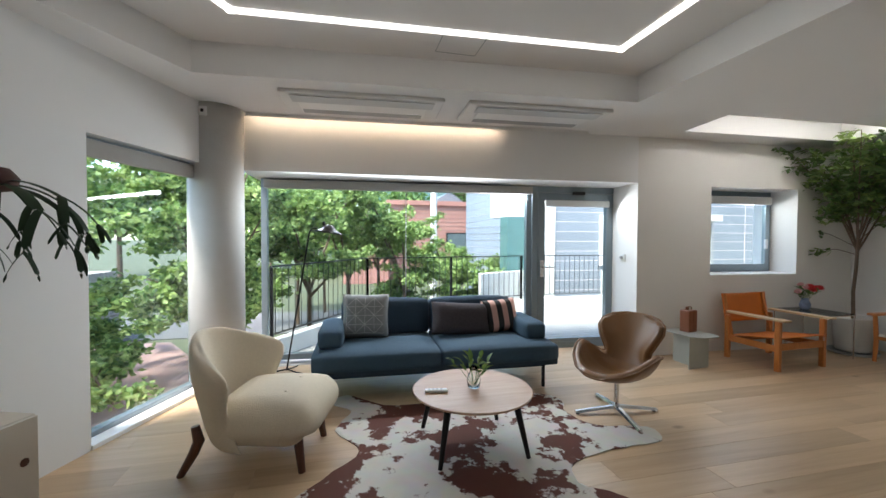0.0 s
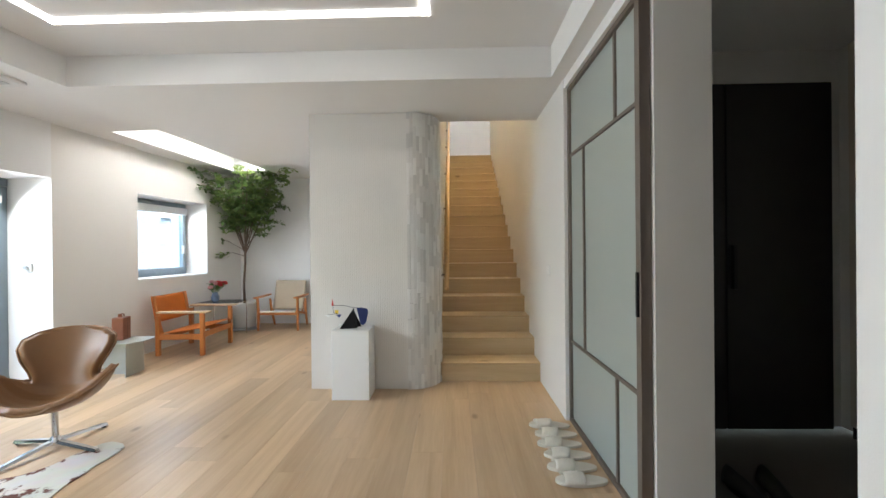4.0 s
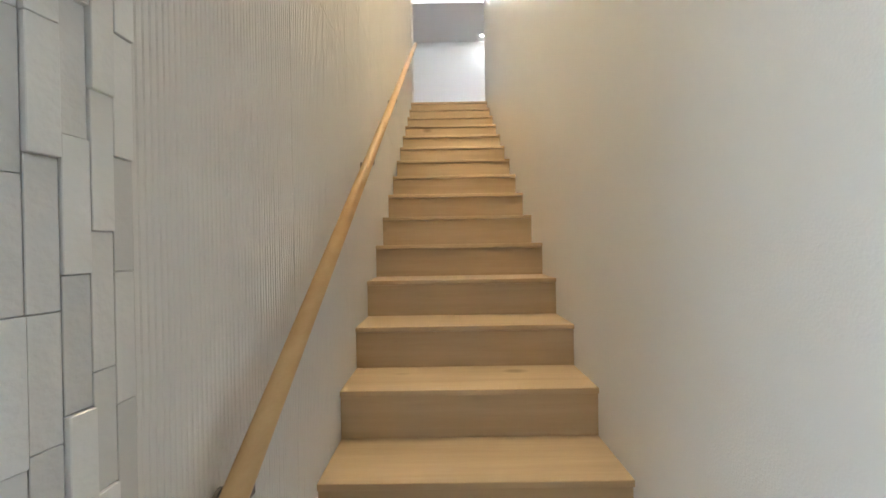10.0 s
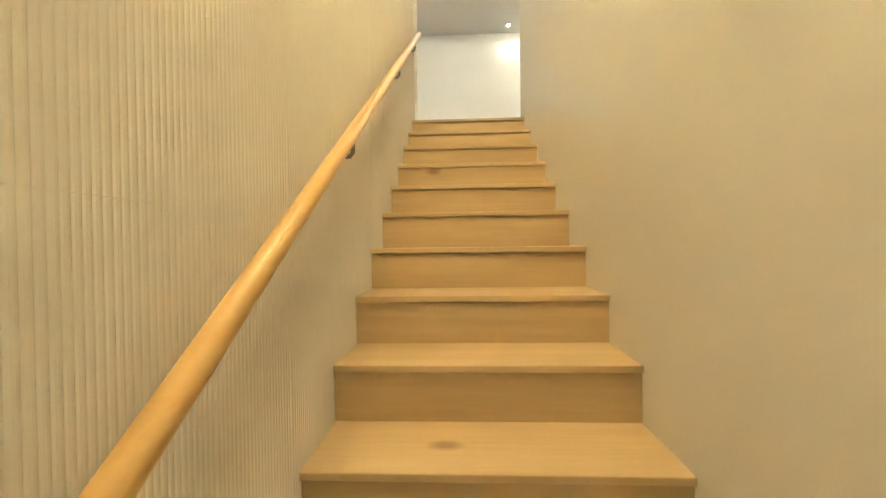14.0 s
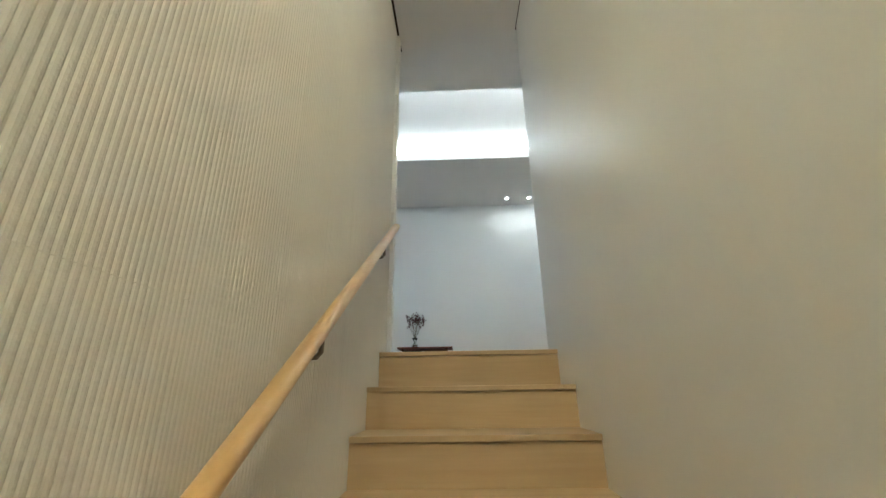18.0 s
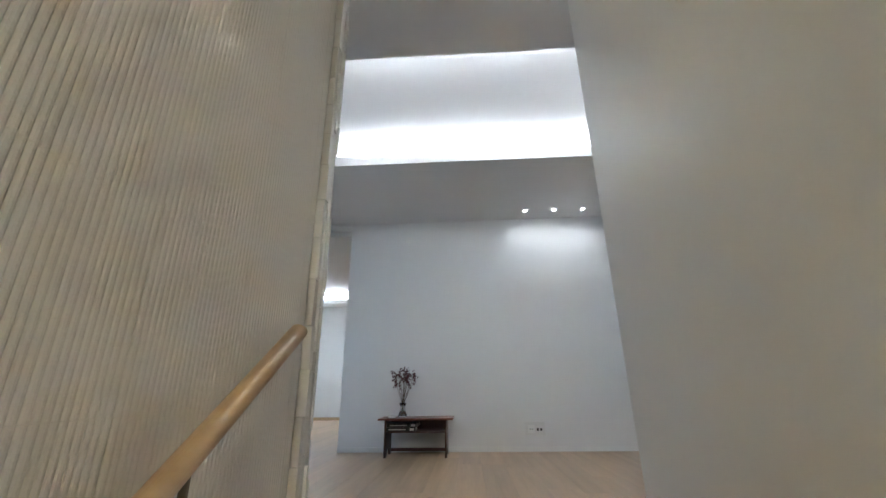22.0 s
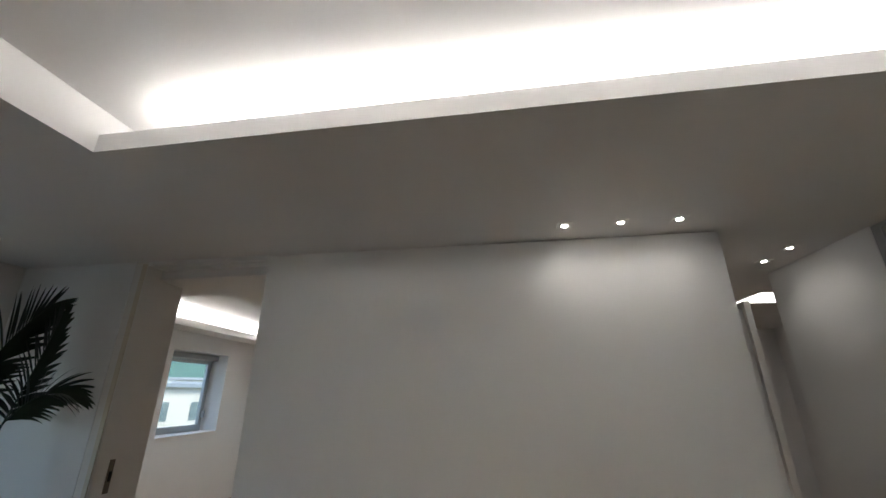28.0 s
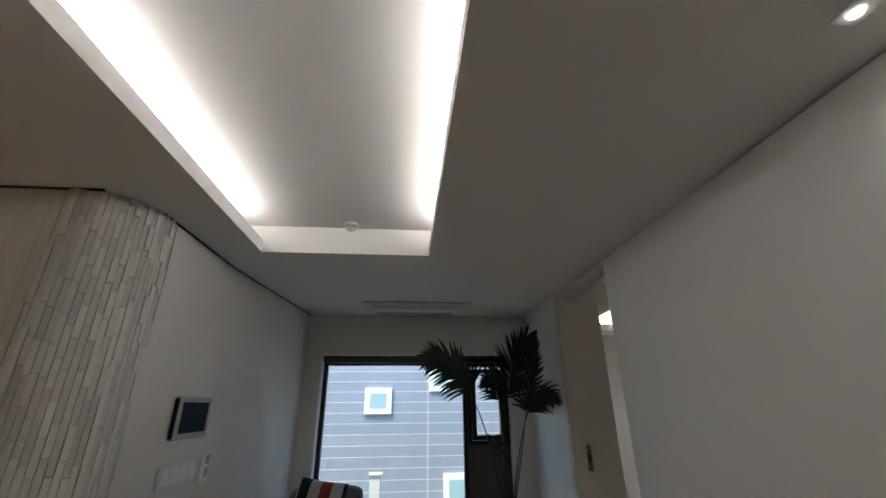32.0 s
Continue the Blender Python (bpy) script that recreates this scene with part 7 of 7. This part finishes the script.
# trees
for k, (x, y, hgt, r, nl, sd) in enumerate(((-8.1, -3.9, 3.9, 1.5, 7000, 1), (-8.9, -2.0, 3.6, 1.25, 5500, 2), (-7.2, -5.2, 4.3, 1.4, 6500, 3), (-5.5, -6.7, 4.2, 1.35, 6500, 4), (-4.1, -7.3, 4.6, 1.4, 6500, 5), (-10.2, -0.6, 2.6, 1.1, 4500, 6), (-11.5, -4.5, 5.2, 2.0, 6000, 7), (-9.4, 0.35, 2.2, 0.8, 3000, 8), (-6.6, -8.6, 5.0, 1.8, 5500, 9), (-6.2, -4.9, 3.0, 1.0, 4500, 10), (-5.0, -6.0, 2.7, 0.75, 2600, 11), (-4.4, -6.5, 2.4, 0.7, 2400, 12), (-11.2, -2.4, 4.6, 1.7, 5500, 13), (-13.2, -3.9, 5.4, 2.0, 5500, 14), (-10.0, -3.2, 4.2, 1.5, 5000, 15))):
    tr = thing("garden_tree", "leafy green garden tree with several slim stems", "tree", pose(x, y, -1.0), "garden trees")
    grow(tr, Vector((0, 0, 0)), hgt, random.Random(40 + sd), [M_TREE1, M_TREE2, M_TREE3, M_TREE2], int(nl * 2.6), (r, r, 0.0), (0.16 * hgt, hgt), 0.05, leafL=0.09)
for k in range(9):
    x, y = -27 - (k % 3) * 4, -16 + k * 3.4
    tr = thing("far_tree", "dark green tree behind the houses", "tree", pose(x, y, -1.0), "far trees")
    grow(tr, Vector((0, 0, 0)), 7.5 + (k % 4), random.Random(80 + k), [M_TREE1, M_TREE3], 2200, (2.6, 2.6, 0.0), (2.5, 8.0), 0.16, leafL=0.55)

# town and hill beyond the bedroom window
b = bmesh.new()
rows = []
for i in range(41):
    a = radians(60 + 130 * i / 40)
    rows.append([b.verts.new((r * math.cos(a), 10 + r * math.sin(a) , z + h * (noise.noise((i * 0.33, r * 0.02, 0)) * 0.5 + 0.5))) for r, z, h in ((150, -3, 2), (190, 8, 12), (230, 22, 26), (280, 28, 34))])
for u, v in zip(rows, rows[1:]):
    for k in range(3):
        b.faces.new((u[k], u[k + 1], v[k + 1], v[k]))
bmesh.ops.recalc_face_normals(b, faces=b.faces[:])
tagged(smooth(part("backdrop_hill", b, M_HILL)), "far wooded blue-green hill", "hill", "", "structure")
rng = random.Random(17)
cols = [M_RENDER, M_STONE, M_BRICK, M_RENDER]
for k in range(26):
    r, a = rng.uniform(45, 120), radians(rng.uniform(125, 172))
    x, y = r * math.cos(a), 10 + r * math.sin(a)
    wd, dp, hh = rng.uniform(5, 10), rng.uniform(5, 9), rng.uniform(4, 9)
    hs = thing("town_house", "small far house with a plain roof", "house", pose(x, y, -1.0, 0, 0, rng.uniform(0, 90)), "far houses")
    part("wall", box(-wd / 2, wd / 2, -dp / 2, dp / 2, 0, hh), cols[k % 4], hs)
    part("roof", box(-wd / 2 - 0.3, wd / 2 + 0.3, -dp / 2 - 0.3, dp / 2 + 0.3, hh, hh + 0.35), M_ROOF, hs)
    for j in range(3):
        part("window", box(-wd / 2 + 0.8 + j * wd / 3.2, -wd / 2 + 2.0 + j * wd / 3.2, -dp / 2 - 0.03, -dp / 2 + 0.02, hh * 0.55, hh * 0.8), M_DKWIN, hs)
for k in range(14):
    r, a = rng.uniform(28, 80), radians(rng.uniform(130, 170))
    tr = thing("far_tree", "green tree among the far houses", "tree", pose(r * math.cos(a), 10 + r * math.sin(a), -1.0), "far trees")
    grow(tr, Vector((0, 0, 0)), 5.5, random.Random(200 + k), [M_TREE1, M_TREE2], 900, (2.0, 2.0, 0.0), (2.0, 6.0), 0.14, leafL=0.6)


# ---- staircase ----
stair = thing("staircase", "straight oak staircase of eighteen closed steps between white walls", "stairs")
tread_me = riser_me = None
for i in range(18):
    y, z = i * TREAD, (i + 1) * RISE
    if i < 17:
        if tread_me is None:
            o = part("tread", box(XL - 0.01, XR, 0, TREAD + 0.024, -0.022, 0, 0.003), M_OAKX, stair)
            tread_me = o.data
        else:
            o = new("tread", tread_me)
            o.parent = stair
        o.location = (0, y, z)
    if riser_me is None:
        o = part("riser", box(XL - 0.01, XR, 0.020, 0.032, 0.0, RISE - 0.0215, bm=box(XL - 0.01, XR, 0.013, 0.020, 0.0, RISE - 0.0255, 0.0005)), M_OAKX, stair)
        riser_me = o.data
    else:
        o = new("riser", riser_me)
        o.parent = stair
    o.location = (0, y, i * RISE)
part("landing_nosing", box(XL - 0.01, XR, YT, YT + 0.07, F2 - 0.0225, F2, 0.002), M_OAKX, stair)
part("carcass", prism([(XL, 0.03), (XR, 0.03), (XR, YT), (XL, YT)], -0.2, -0.05), M_CONC, stair)

# ---- oak floors ----
def planks(name, label, x0, x1, y0, y1, z, inside, wide=0.19, seed=1, start=None, outline=None):
    """Floorboards laid along y with staggered ends; each is a piece."""
    rng = random.Random(seed)
    base = structure(name, prism(outline or [(x0, y0), (x1, y0), (x1, y1), (x0, y1)], z - 0.045, z - 0.016), M_OAK, label, "floor")
    x = x0
    while x < x1:
        w = wide
        y = y0 - rng.uniform(0, 1.6)
        while y < y1:
            L = rng.uniform(1.3, 2.3)
            ya, yb = max(y, start(x + w / 2) if start else y0), min(y + L, y1)
            if yb - ya > 0.03 and inside((x + w / 2), (ya + yb) / 2, ya, yb):
                o = part("floorboard", box(-w / 2 + 0.0003, w / 2 - 0.0003, -(yb - ya) / 2 + 0.0003, (yb - ya) / 2 - 0.0003, -0.016, 0, 0.0006, seg=1), M_OAK, base)
                o.location = (x + w / 2, (ya + yb) / 2, z)
            y += L
        x += w


def slant(x):
    return max(-6.0, -4.757 - (x + 3.12) * 0.364 - 0.11)


planks("floor_living", "pale oak plank floor with knots", -4.6, 0.66, -6.0, 3.0, 0.0, lambda x, y, a, c: not (x > PX + 0.1 and a > 0.0), start=slant, outline=[(-4.6, slant(-4.6)), (0.3, -6.0), (0.66, -6.0), (0.66, 3.0), (-4.6, 3.0)])
planks("floor_upper", "pale oak plank floor of the upper storey", -4.26, 4.5, YT + 0.07, 12.3, F2, lambda x, y, a, c: not (x < -0.7 and c < YC2) and not (x < -3.5 and c < 8.4), seed=2)
structure("floor_entrance", box(0.66, 2.45, -6, -0.8, -0.1, -0.02), material("entrance_stone", (0.09, 0.075, 0.065), 0.5, var=0.1, scale=4), "dark grey stone floor of the entrance", "floor")

# ---- stone strips on the rounded corners ----
def tile_field(parent, path, z0, z1, seed, proud=(0.0, 0.0, 0.0, 0.003, 0.006), gap=0.0004):
    """Upright stone strips along a plan path of (point, outward normal), in columns with shifted joints, some standing proud."""
    rng = random.Random(seed)
    pts = [Vector((*p, 0)) for p, _ in path]
    s = [0.0]
    for a, c in zip(pts, pts[1:]):
        s.append(s[-1] + (c - a).length)

    def where(u):
        for i in range(len(s) - 1):
            if u <= s[i + 1] or i == len(s) - 2:
                f = (u - s[i]) / (s[i + 1] - s[i])
                return pts[i].lerp(pts[i + 1], f), Vector((*path[i][1], 0)).lerp(Vector((*path[i + 1][1], 0)), f).normalized()

    cache = {}
    u, col = 0.0, 0
    while u < s[-1] - 0.012:
        w = 0.0285
        w = min(w, s[-1] - u)
        z = z0 - rng.choice((0.0, 0.035, 0.07, 0.105))
        while z < z1:
            h = rng.choice((0.13, 0.14, 0.15))
            za, zb = max(z, z0), min(z + h, z1)
            if zb - za > 0.015:
                c, nrm = where(u + w / 2)
                d = rng.choice(proud)
                key = (round(w, 4), round(zb - za, 3), d)
                if key not in cache:
                    bm = box(-w / 2 + gap, w / 2 - gap, -0.02, 0.004 + d, gap, zb - za - gap, 0.0008, seg=1)
                    me = bpy.data.meshes.new("stone_strip")
                    bm.to_mesh(me)
                    bm.free()
                    me.materials.append(M_TILEL if d else M_TILE)
                    cache[key] = me
                o = new("stone_strip", cache[key])
                o.parent = parent
                o.matrix_basis = Matrix.Translation((c.x, c.y, za)) @ nrm.to_track_quat("Y", "Z").to_matrix().to_4x4()
            z += h
        u += w
        col += 1


low = structure("wall_stone_corner", prism([(x - 0.022 * math.sin(radians(a)), y + 0.022 * math.cos(radians(a))) for (x, y), a in zip(arc, range(0, 91, 6))] + [(XL - 0.05, 0.3), (-0.7, 0.3), (-0.7, PY + 0.03)], 0.001, H1 - 0.001), M_RIB, "rounded wall corner clad in narrow upright stone strips")
tile_field(low, [((TX, PY), (0, -1))] + [((x, y), (math.sin(radians(a)), -math.cos(radians(a)))) for (x, y), a in zip(arc, range(0, 91, 6))] + [((XL, 0.12), (1, 0))], 0.0, H1 - 0.004, 5)
up = structure("wall_stone_corner_upper", prism([(x - 0.022 * math.cos(radians(a)), y - 0.022 * math.sin(radians(a))) for (x, y), a in zip(arc2, range(0, 91, 6))] + [(-0.75, 4.8), (-0.6, 4.7)], F2 + 0.001, H2 - 0.001), M_RIB, "rounded upper wall corner clad in narrow upright stone strips")
tile_field(up, [((XL, 4.74), (1, 0))] + [((x, y), (math.cos(radians(a)), math.sin(radians(a)))) for (x, y), a in zip(arc2, range(0, 91, 6))] + [((-0.86, YC2), (0, 1))], F2, H2 - 0.004, 8, (0.0, 0.0, 0.0, 0.004, 0.008), 0.0009)
